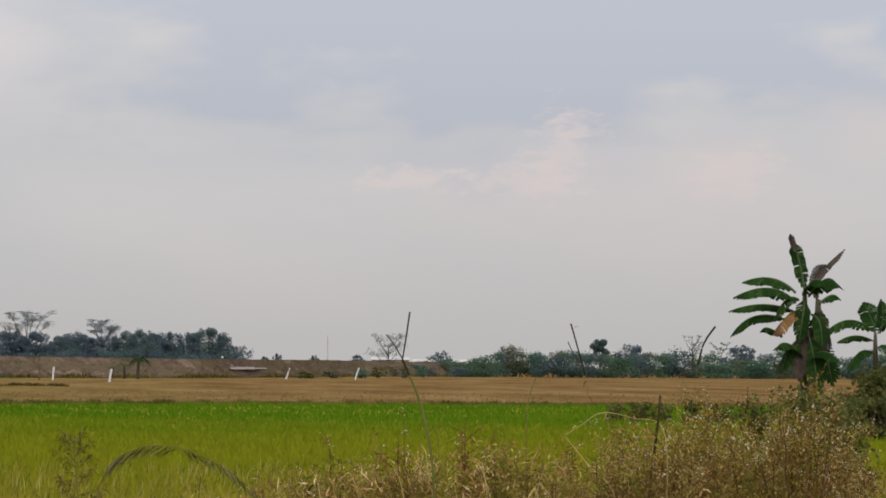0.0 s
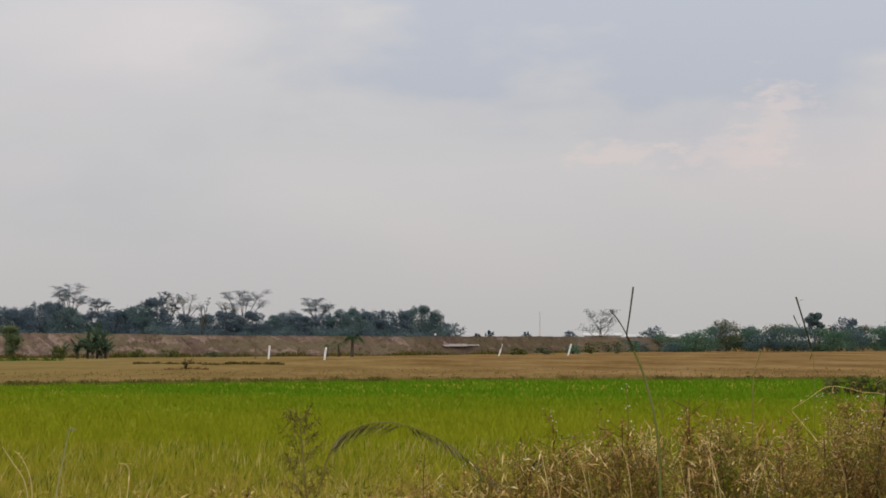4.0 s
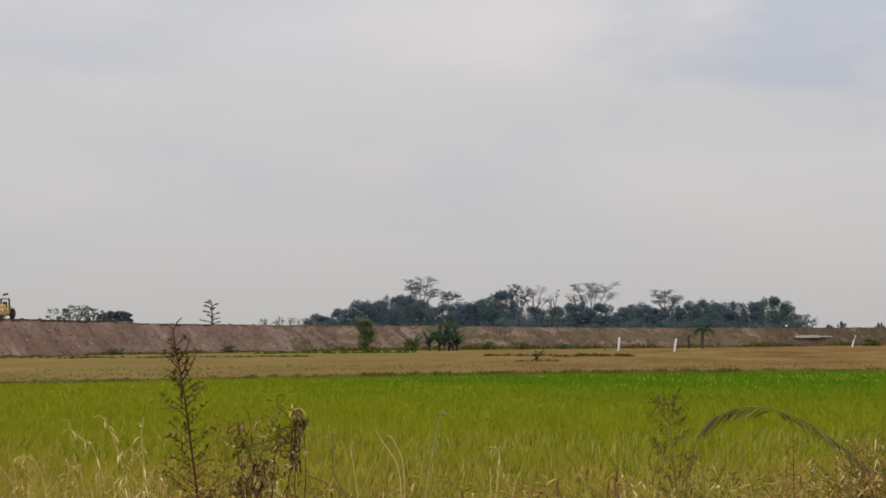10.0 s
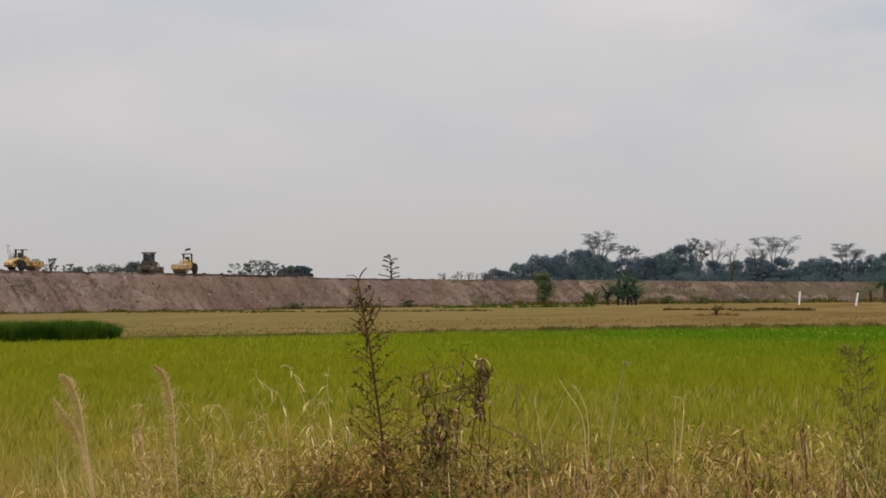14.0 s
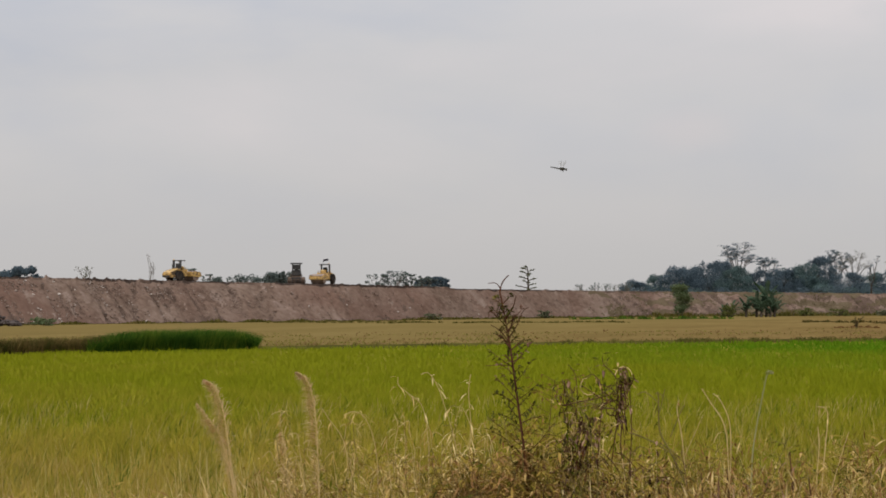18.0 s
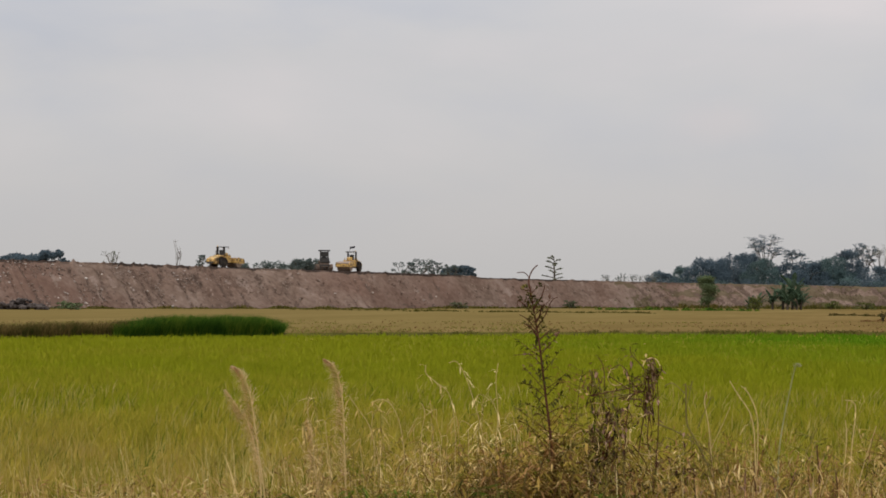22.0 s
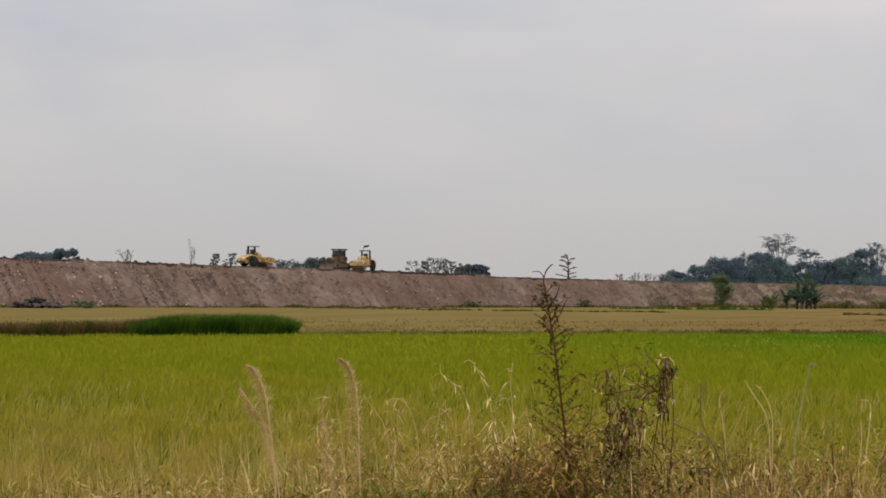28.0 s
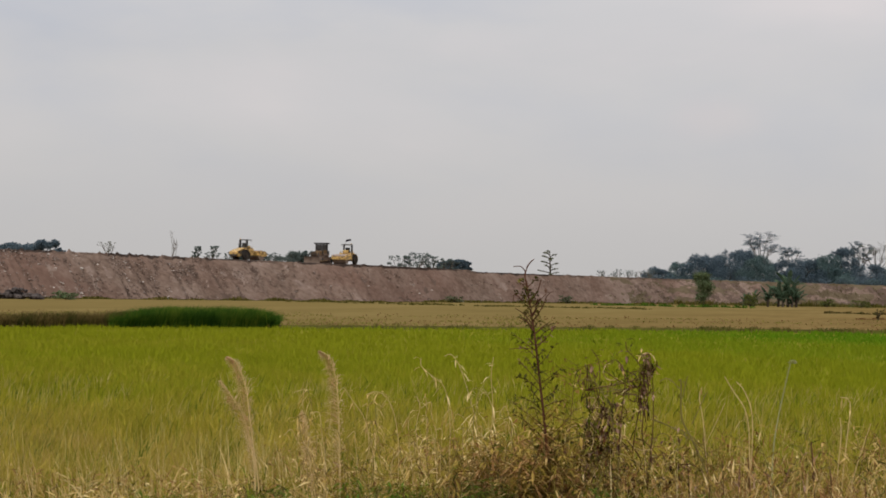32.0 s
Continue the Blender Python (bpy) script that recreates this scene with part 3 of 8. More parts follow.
    az, tuft = az[keep], tuft[keep]
    n = len(az)
    d = border(az) + rng.normal(0.3, 0.8, n)
    a = np.radians(az)
    base = np.stack([-d * np.sin(a), d * np.cos(a), np.full(n, 0.08)], -1)
    blades("bund_grass", base, rng.uniform(0.08, 0.36, n) * (0.6 + 0.7 * tuft), 0.05 * rng.uniform(0.6, 1.4, n), BUND, rng, 0.7, (0, 0),
           "dark tufted grass along the low paddy bund", "grass")


def noise_row(t):
    """Smooth random heights along a line, 0 to 1."""
    return np.array([0.5 + 0.5 * noise.noise((float(q), 3.7, 1.3)) for q in np.round(np.asarray(t) * 8) / 8])


make_fields()


# ---------------------------------------------------------------- embankment
def gully(az, u):
    """Runnels down the face, a little aslant."""
    s = az * 4.2 - u * 2.6
    return noise.noise((s * 1.2, 0.5 * u, 7.7)) + 0.5 * noise.noise((s * 3.1, 1.1 * u, 2.2))


def make_embankment():
    cols = np.linspace(-9.5, 30, 1000)
    rows = 24
    v, tone = [], []
    for az in cols:
        ft, zc = float(foot(az)), float(crest(az))
        for r in range(rows):
            u = r / (rows - 1)
            d = ft + 9.5 * u * zc / 5.5
            p = spot(az, d)
            k = math.sin(u * math.pi) ** 0.5
            weedy = min(1.0, max(0.0, (10.0 - az) / 3.0))
            bumpy = 0.42 * noise.noise((p.x * 0.12, p.y * 0.12, u)) + 0.34 * noise.noise((p.x * 0.28, p.y * 0.28, u * 1.5)) + 0.24 * noise.noise((p.x * 0.9, p.y * 0.9, u * 5))
            gl = gully(az, u)
            lumps = (0.34 * max(0, noise.noise((az * 7, u, 2.0))) + 0.22 * max(0, noise.noise((az * 19, u, 5.0)))) * (1.9 if az > 19.5 else 0.8)
            p.z = zc * (u ** 0.92) + k * (bumpy - 0.8 * max(0.0, gl)) + (1 - k) * (lumps if u > 0.5 else 0.1 * noise.noise((az * 9, u, 2.0))) - 0.05 * (u == 0)
            v.append(p)
            rim = 0.75 if u > 0.95 else 0.0
            if u > 0.95 and az > 11 and noise.noise((az * 1.3, 4.1, 0.2)) > -0.12:
                rim = 9.0         # freshly tipped dark soil along the rim
            low = 0.25 if u < 0.10 else 0.0
            if weedy and noise.noise((p.x * 0.10, p.y * 0.10, u * 2.5)) + 0.5 * noise.noise((p.x * 0.5, p.y * 0.5, u * 7)) + 0.25 * (0.5 - u) > 0.26 - 0.42 * weedy:
                rim = 20.0        # weeds have taken the older stretch
            # relief shading as colour: dark runnels, pale ridges; weedy stretch, rim, foot darker
            tone.append(0.72 * weedy + gl * 0.8 + rim + low + 0.7 * noise.noise((p.x * 0.2 + u * 2.0, p.y * 0.2, u * 3)) + 0.3 * noise.noise((p.x * 0.9, p.y * 0.9, u * 9)))
        for back in (0.6, 3.0, 12.0, 30.0):
            p = spot(az, ft + 9.5 * zc / 5.5 + back)
            p.z = zc + 0.10 * noise.noise((p.x * 0.7, p.y * 0.7, back)) - (0.0 if back < 20 else 5.0)
            v.append(p)
            tone.append(0.7)
    nr = rows + 4
    acc = Acc()
    acc.v = v
    acc.f = [(c * nr + r, c * nr + r + 1, (c + 1) * nr + r + 1, (c + 1) * nr + r) for c in range(len(cols) - 1) for r in range(nr - 1)]
    me = acc.mesh("embankment", DIRT)
    me.materials.append(SHADED_EARTH)
    me.materials.append(PALE_DIRT)
    me.materials.append(FRESH)
    me.materials.append(WEEDY)
    me.polygons.foreach_set("material_index", [4 if tone[f[0]] > 12 else 3 if tone[f[0]] > 5 else 1 if tone[f[0]] > 0.62 else 2 if tone[f[0]] < -0.55 else 0 for f in acc.f])
    tagged(new("embankment", me), "long raw earth embankment of reddish-brown fill", "embankment", kind="structure")


def bank_point(az, u):
    """A point on the embankment's face: u from 0 at the foot to 1 at the crest."""
    ft, zc = float(foot(az)), float(crest(az))
    return spot(az, ft + 9.5 * u * zc / 5.5, zc * u ** 0.92)


make_embankment()


def make_slope_weeds():
    """Thin dry weeds on the older, lower stretch of the embankment."""
    rng = np.random.default_rng(36)
    n = 9000
    az, u = rng.uniform(-8.5, 9.5, n), rng.uniform(0, 1, n) ** 1.5
    base = np.array([tuple(bank_point(p, q)) for p, q in zip(az.tolist(), u.tolist())])
    keep = noise_row(az * 3.3 + 2.0 * np.round(u * 4)) > 0.48
    m = int(keep.sum())
    blades("slope_weeds", base[keep], rng.uniform(0.1, 0.38, m), 0.16 * rng.uniform(0.5, 1.4, m), SLOPE_WEED, rng, 0.7, (0, 0), "thin dry weeds on the old embankment slope", "weeds")


make_slope_weeds()


# ---------------------------------------------------------------- trees
def limb_set(rng, foot_p, height, spread, n, rise=0.45, trunk_r=0.3, bend=0.06, start=0.35):
    """Trunk and limbs as tapered tubes; also gives the limb ends."""
    acc, ends = Acc(), []
    base = Vector(foot_p)
    pts = [base + Vector((rng.normal() * bend * height * t, rng.normal() * bend * height * t, height * 0.82 * t)) for t in np.linspace(0, 1, 5)]
    acc.tube(pts, [trunk_r * (1 - 0.75 * t) for t in np.linspace(0, 1, 5)], 6)
    for i in range(n):
        t = start + (0.95 - start) * (i + rng.uniform(0, 1)) / n
        k = min(int(t * 4), 3)
        p = pts[k].lerp(pts[k + 1], t * 4 - k)
        a = rng.uniform(0, 2 * math.pi)
        reach = spread * rng.uniform(0.55, 1.0)
        e = p + Vector((math.cos(a) * reach, math.sin(a) * reach, height * rise * rng.uniform(0.3, 0.8)))
        e.z = min(e.z, base.z + height)
        m = p.lerp(e, 0.5) + Vector((0, 0, -0.04 * height))
        acc.tube([p, m, e], [trunk_r * 0.38, trunk_r * 0.25, trunk_r * 0.1], 5)
        ends.append(e)
        for _ in range(3):
            b = m.lerp(e, rng.uniform(0.2, 0.9))
            e2 = b + Vector((rng.normal() * reach * 0.35, rng.normal() * reach * 0.35, abs(rng.normal()) * height * 0.1))
            e2.z = min(e2.z, base.z + height)
            acc.tube([b, e2], [trunk_r * 0.16, trunk_r * 0.06], 4)
            ends.append(e2)
    ends.append(pts[-1])
    return acc, ends


def vase_limbs(rng, height, w):
    """A straight bole that forks into rising limbs; they spread to a level head of fine twigs."""
    acc, ends = Acc(), []
    r = 0.011 * height + 0.06
    fork = height * rng.uniform(0.44, 0.54)
    acc.tube([(0, 0, 0), (rng.normal() * 0.15, 0, fork * 0.5), (0, 0, fork)], [r * 1.2, r, r * 0.85], 7)
    limbs = 7
    for i in range(limbs):
        a = 2 * math.pi * i / limbs + rng.uniform(-0.3, 0.3)
        reach = w * rng.uniform(0.3, 0.85)
        p = Vector((0, 0, fork * rng.uniform(0.8, 1.0)))
        e = Vector((math.cos(a) * reach, math.sin(a) * reach, height * (rng.uniform(0.86, 0.94) if i % 3 else rng.uniform(0.68, 0.8))))
        m = p.lerp(e, 0.5) + Vector((0, 0, -0.03 * height))
        acc.tube([p, m, e], [r * 0.6, r * 0.42, r * 0.26], 5)
        for k in range(8):
            b = m.lerp(e, rng.uniform(0.35, 1.0))
            t = a + rng.normal() * 1.2
            e2 = b + Vector((math.cos(t) * w * rng.uniform(0.15, 0.45), math.sin(t) * w * 0.3, height * rng.uniform(0.02, 0.10)))
            e2.z = min(e2.z, height * rng.uniform(0.95, 1.0))
            acc.tube([b, e2], [r * 0.2, r * 0.09], 4)
            ends.append(e2)
            for _ in range(2):
                e3 = b.lerp(e2, 0.6) + Vector((rng.normal() * 0.1 * w, rng.normal() * 0.1 * w, height * rng.uniform(0.01, 0.05)))
                acc.tube([b.lerp(e2, 0.6), e3], [r * 0.11, r * 0.06], 3)
                ends.append(e3)
    return acc, ends


def crown_blobs(rng, blobs, count, size):
    """Leaf clumps scattered through round masses, facing outwards; blobs: (centre, radius xy, radius z)."""
    weights = np.array([b[1] ** 2 for b in blobs])
    k = rng.choice(len(blobs), count, p=weights / weights.sum())
    c = np.array([tuple(b[0]) for b in blobs])[k]
    r = np.array([(b[1], b[1], b[2]) for b in blobs])[k]
    q = unit(rng.normal(size=(count, 3)))
    p = c + q * r * rng.uniform(0.5, 1.1, count)[:, None]
    out = unit(unit(q / r) + rng.normal(0, 0.5, (count, 3)))
    a = unit(np.cross(out, rng.normal(size=(count, 3))))
    b = np.cross(out, a)
    z = (size * rng.uniform(0.6, 1.4, count))[:, None]
    v = np.stack([p - a * z * 0.6, p + b * z * 0.45 - out * z * 0.15, p + a * z * 0.6, p - b * z * 0.45 - out * z * 0.2], 1).reshape(-1, 3)
    acc = Acc()
    acc.v = [tuple(x) for x in v.tolist()]
    acc.f = [f for i in range(0, 4 * count, 4) for f in ((i, i + 1, i + 2), (i, i + 2, i + 3))]
    return acc


def unit(v):
    return v / np.linalg.norm(v, axis=1)[:, None]


def broad_tree(name, az, d, height, width, seed, leaf=HAZY_LEAF, bark=DARK_BARK, label="", style="dense", size=0.75, count=None, z=0.0, group=""):
    rng = np.random.default_rng(seed)
    root = thing(name, label=label, category="tree", group=group, at=spot(az, d, z))
    w = width / 2
    if style == "dense":
        acc, ends = limb_set(rng, (0, 0, 0), height * 0.85, w * 0.7, 6, 0.3, 0.022 * height + 0.05, 0.03)
        blobs = [(Vector((0, 0, height * 0.46)), w * 0.78, height * 0.36), (Vector((0, 0, height * 0.36)), w * 0.55, height * 0.3)]
        for i in range(20):
            a, e = rng.uniform(0, 2 * math.pi), rng.uniform(-0.3, 1.4)
            lobe = rng.uniform(0.65, 0.95)
            blobs.append((Vector((math.cos(a) * math.cos(e) * w * lobe, math.sin(a) * math.cos(e) * w * lobe, height * (0.5 + 0.38 * math.sin(e)))), w * rng.uniform(0.12, 0.26), height * rng.uniform(0.07, 0.14)))
        crown = crown_blobs(rng, blobs, count or int(900 + 60 * width * height / 6), size)
    elif style == "cap":
        acc, ends = limb_set(rng, (0, 0, 0), height * 0.92, w * 0.7, 7, 0.3, 0.022 * height + 0.05, 0.02)
        blobs = [(Vector((rng.uniform(-0.8, 0.8) * w, rng.uniform(-0.5, 0.5) * w, height * rng.uniform(0.58, 0.86))), w * rng.uniform(0.2, 0.34), height * rng.uniform(0.05, 0.09)) for _ in range(22)]
        blobs += [(Vector((rng.uniform(-0.45, 0.45) * w, 0, height * 0.87)), w * 0.3, height * 0.08) for _ in range(4)]
        crown = crown_blobs(rng, blobs, count or 1500, size)
    elif style == "umbrella":
        acc, ends = vase_limbs(rng, height, w)
        blobs = [(e, w * rng.uniform(0.09, 0.19), height * rng.uniform(0.008, 0.024)) for e in ends if e.z > height * 0.7]
        crown = crown_blobs(rng, blobs, count or int(200 + 14 * width), size * 0.6)
    elif style == "sparse":
        acc, ends = limb_set(rng, (0, 0, 0), height, w, 9, 0.4, 0.014 * height + 0.05, 0.04, 0.25)
        crown = crown_blobs(rng, [(e, w * 0.16, w * 0.12) for e in ends], count or 150, size * 0.6)
    elif style == "flat":
        acc, ends = limb_set(rng, (0, 0, 0), height * 0.8, w * 0.7, 8, 0.3, 0.02 * height + 0.05, 0.02)
        blobs = []
        for x in np.linspace(-0.86, 0.86, 15):
            top = 0.97 - 0.14 * max(0.0, -x - 0.2) - 0.04 * max(0.0, x - 0.6) + rng.normal() * 0.006
            for f in (0.03, 0.08, 0.14, 0.21):
                blobs.append((Vector((x * w * rng.uniform(0.9, 1.04), rng.uniform(-0.3, 0.3) * w, height * (top - f) + rng.normal() * 0.05)), w * rng.uniform(0.08, 0.17), height * rng.uniform(0.025, 0.045)))
        crown = crown_blobs(rng, blobs, count or 3000, size)
    elif style == "twiggy":
        acc, ends = limb_set(rng, (0, 0, 0), height, w * 0.8, 20, 0.55, 0.014 * height + 0.06, 0.03, 0.2)
        crown = crown_blobs(rng, [(e, w * 0.15, w * 0.10) for e in ends if e.z > height * 0.4], count or 900, size * 0.55)
    elif style == "tiered":
        acc, ends = Acc(), []
        acc.tube([(0, 0, 0), (0.02 * height, 0, height * 0.55), (0, 0, height)], [0.03 * height, 0.02 * height, 0.006 * height], 6)
        for i in range(16):
            t = 0.4 + 0.56 * i / 15
            a = i * 2.4 + rng.uniform(-0.3, 0.3)
            reach = w * (1.05 - 0.62 * (t - 0.4) / 0.56) * rng.uniform(0.75, 1.1)
            e = Vector((math.cos(a) * reach, math.sin(a) * reach, height * (t + 0.05)))
            acc.tube([(0, 0, height * t), e * 0.5 + Vector((0, 0, height * t * 0.5)), e], [0.012 * height, 0.008 * height, 0.003 * height], 4)
            ends += [e, e * 0.72 + Vector((0, 0, 0.28 * height * t))]
        crown = crown_blobs(rng, [(e, w * 0.16, height * 0.012) for e in ends], count or 170, size * 0.6)
    elif style == "column":
        acc, ends = limb_set(rng, (0, 0, 0), height * 0.9, w * 0.5, 5, 0.4, 0.02 * height, 0.02, 0.1)
        blobs = [(Vector((rng.uniform(-0.3, 0.3) * w, rng.uniform(-0.3, 0.3) * w, height * t)), w * (0.42 + 0.5 * t) * rng.uniform(0.7, 1), height * 0.12) for t in np.linspace(0.18, 0.86, 9)]
        crown = crown_blobs(rng, blobs, count or 420, size)
    else:  # bare
        acc, ends = limb_set(rng, (0, 0, 0), height, w, 10, 0.4, 0.012 * height + 0.03, 0.03, 0.3)
        crown = None
    part("trunk", acc, bark, root)
    if crown:
        part("crown", crown, leaf, root)
    return root


def bush(name, az, d, height, width, seed, leaf=HEDGE_LEAF, label="", size=0.4, count=260, z=0.0, group=""):
    rng = np.random.default_rng(seed)
    root = thing(name, label=label, category="bush", group=group, at=spot(az, d, z))
    stems = Acc()
    blobs = []
    for i in range(7):
        a = rng.uniform(0, 2 * math.pi)
        r = width * 0.32 * rng.uniform(0.2, 1)
        e = Vector((math.cos(a) * r, math.sin(a) * r, height * rng.uniform(0.5, 0.85)))
        stems.tube([(e.x * 0.2, e.y * 0.2, -0.1), e * 0.6, e], [0.05, 0.035, 0.015], 4)
        blobs.append((e, width * rng.uniform(0.14, 0.24), height * rng.uniform(0.12, 0.2)))
        blobs.append((Vector((e.x * 1.15, e.y * 1.15, height * rng.uniform(0.12, 0.4))), width * 0.22, height * 0.2))
    part("branching", stems, DARK_BARK, root)
    part("crown", crown_blobs(rng, blobs, count, size), leaf, root)
    return root


def make_woodland():
    """The wood behind the embankment: dense masses with flat-topped tall trees standing out of it."""
    g = "woodland behind the embankment"
    dense = [(8.95, 830, 10.8, 9), (8.35, 845, 13.4, 10), (7.75, 820, 16.8, 13), (7.1, 835, 17.6, 13), (6.45, 830, 16, 12), (5.85, 845, 14.5, 12),
             (5.3, 830, 15, 11), (4.75, 835, 17, 11), (4.35, 850, 20, 10), (3.75, 830, 14, 12), (3.2, 850, 13.5, 11), (2.6, 840, 15, 12),
             (2.0, 835, 14.5, 12), (1.4, 850, 13, 11), (0.85, 845, 13.5, 12), (0.25, 850, 14, 12), (-0.35, 845, 16, 12), (-0.95, 860, 15.6, 12),
             (-1.55, 865, 15.0, 11), (-2.15, 880, 17.2, 13), (-2.55, 900, 13, 9)]
    dense += [(6.8, 870, 19, 11), (5.0, 880, 17, 12), (1.1, 890, 15.5, 13), (-0.6, 900, 16, 13)]
    for i, (az, d, h, w) in enumerate(dense):
        broad_tree("woodland_tree", az, d, h, w * 1.5, 100 + i, (HAZY_LEAF, HAZY_GREEN, HAZY_LEAF)[i % 3], label="dense dark green tree in a wood behind the embankment", group=g, size=0.42, count=int(1800 + 130 * w * 1.5 * h / 6))
    for i, (az, d, h, w, lf) in enumerate([(6.38, 840, 23.3, 15, 1), (3.62, 845, 20.5, 12, 0), (2.2, 850, 22.0, 15, 1), (0.42, 860, 18.8, 13, 1), (5.65, 850, 18.5, 9, 1),
                                           (2.55, 860, 18, 9, 0), (4.0, 860, 21, 8, 1)]):
        broad_tree("tall_tree", az, d, h * 1.035, w * 1.25, 200 + i, DRY_LEAF if not lf else HAZY_LEAF, DARK_BARK, "tall flat-topped tree with thin open crown above the wood", "umbrella",
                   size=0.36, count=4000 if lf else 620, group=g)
    for i, (az, d, h, w) in enumerate([(-3.0, 880, 10.5, 10), (-3.85, 900, 7.5, 5), (-3.5, 900, 6.5, 4), (-4.75, 920, 7.0, 5), (-5.8, 930, 7.5, 6)]):
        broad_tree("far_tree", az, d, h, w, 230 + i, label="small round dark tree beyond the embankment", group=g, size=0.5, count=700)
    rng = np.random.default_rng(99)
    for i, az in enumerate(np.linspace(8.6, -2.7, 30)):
        bush("understorey_bush", az, 812 + rng.uniform(-6, 6), rng.uniform(6.5, 9.5), 15, 250 + i, (HAZY_LEAF, HAZY_GREEN)[i % 2], "dark bush under the trees of the wood", 0.42, 1300, group=g)
    broad_tree("dead_trunk_tree", 3.2, 800, 18, 3.5, 240, HAZY_LEAF, DARK_BARK, "narrow dark tree with short limbs", "sparse", count=90)


make_woodland()


def make_skyline_left():
    """Trees and shrubs whose heads show over the embankment."""
    broad_tree("round_tree", 23.78, 500, 11.4, 8, 301, label="broad dark green tree behind the embankment", size=0.4, count=5200, style="cap")
    broad_tree("round_tree", 24.4, 520, 10.9, 12, 302, label="broad dark green tree behind the embankment", size=0.4, count=4800, style="cap")
    broad_tree("shrub_tree", 22.25, 480, 10.2, 5, 303, DRY_LEAF, BARK, "thin leafless-looking shrub on the skyline", "twiggy", size=0.4, count=300)
    bush("skyline_bush", 21.35, 420, 7.8, 4.0, 304, DRY_LEAF, "olive scrub on the embankment skyline", 0.35, 120)
    for i, (az, h, w) in enumerate(((20.2, 8.9, 3.4), (19.75, 9.0, 3.6), (19.35, 8.0, 3.0))):
        broad_tree("scrub_tree", az, 430, h, w, 350 + i, SKY_LEAF, BARK, "open scrubby tree with pale twigs", "twiggy", size=0.4, count=900)
    broad_tree("bare_snag", 20.7, 470, 12.6, 2.2, 305, DRY_LEAF, BARK, "thin dead tree with bare twigs", "bare")
    for i, (az, h, w) in enumerate(((19.1, 8.2, 3), (18.4, 8.7, 7), (17.75, 9.2, 5), (17.45, 9.2, 4))):
        broad_tree("skyline_tree", az, 440, h, w, 310 + i, SKY_LEAF, label="low dark tree beyond the embankment", size=0.32, count=1500, style="cap")
    for i, (az, h, w) in enumerate(((15.2, 8.0, 5), (14.75, 8.6, 6), (14.35, 8.0, 4), (14.1, 7.6, 4))):
        broad_tree("scrub_tree", az, 440, h, w, 320 + i, SKY_LEAF, BARK, "open scrubby tree with pale twigs", "twiggy", size=0.42, count=1000)
    broad_tree("flat_topped_tree", 13.87, 470, 8.15, 7.4, 330, HAZY_LEAF, label="dark flat-topped tree with a level crown", style="flat", size=0.3, count=6500)
    broad_tree("tiered_tree", 11.52, 560, 11.4, 6.4, 331, DRY_LEAF, DARK_BARK, "tall thin tree with level tiers of branches", "tiered", size=0.55, count=420)
    for i, (az, h, w) in enumerate(((10.25, 8.0, 4), (9.9, 8.4, 5), (9.6, 8.2, 4), (9.3, 8.0, 5), (9.05, 8.6, 4))):
        broad_tree("distant_tree", az, 700, h, w, 340 + i, SKY_LEAF, BARK, "faint thin tree far off", "twiggy", size=0.5, count=220)


make_skyline_left()


def make_hedgerow():
    """The green treeline at the far edge of the stubble."""
    g = "treeline at the far edge of the stubble"
    rng = np.random.default_rng(60)
    for i, az in enumerate(np.arange(-5.6, -21.0, -0.27)):
        h = (3.4 + 6.4 * float(noise_row([az * 2.3])[0]) + (0.8 if -12 < az < -7.5 else 0.0)) * rng.uniform(0.8, 1.2) * (0.55 if az > -8.7 else 1.0)
        bush("hedge_bush", az + rng.uniform(-0.1, 0.1), 630 + rng.uniform(-15, 25), h, 12.0, 600 + i, (HEDGE_LEAF, HEDGE_LEAF, HAZY_GREEN, DRY_LEAF)[i % 4], "green shrub in the treeline beyond the stubble", 0.4, 1500, group=g)
    for i, (az, h, w, st, cnt) in enumerate(((-6.55, 11.4, 12, "twiggy", 520), (-7.85, 7.5, 7, "dense", 330), (-11.72, 11.2, 5.6, "cap", 1500), (-12.5, 9.8, 10, "dense", 1100),
                                             (-14.0, 11.6, 7, "twiggy", 200), (-14.7, 9.6, 7, "sparse", 400), (-15.15, 9.8, 9, "dense", 1100), (-16.6, 8.5, 8, "dense", 400), (-18.2, 9, 8, "dense", 400),
                                             (-10.2, 7.2, 8, "dense", 400), (-9.4, 7.6, 8, "dense", 380))):
        broad_tree("treeline_tree", az, 650, h, w, 660 + i, HAZY_LEAF if st == "dense" else HAZY_GREEN, DARK_BARK, "tree standing over the far treeline", st, size=0.42, count=int(cnt * 1.9), group=g)


make_hedgerow()


# shrubs at the embankment's foot
broad_tree("young_tree", 7.75, 432, 6.3, 5.0, 401, LIGHT_LEAF, label="fresh green young tree at the embankment foot", style="column", size=0.24, count=3200)


# ---------------------------------------------------------------- machines on the embankment
YELLOW = material("dusty_yellow_paint", [(0.38, (0.07, 0.05, 0.032)), (0.46, (0.30, 0.19, 0.075)), (0.56, (0.68, 0.43, 0.12)), (0.68, (0.68, 0.51, 0.25))], 2.6, rough=0.5, fine=0.4, bump=0.05)
OCHRE = material("faded_yellow_paint", [(0.3, (0.085, 0.055, 0.038)), (0.55, (0.19, 0.125, 0.07)), (0.8, (0.34, 0.25, 0.16))], 1.6, rough=0.7, fine=0.4)
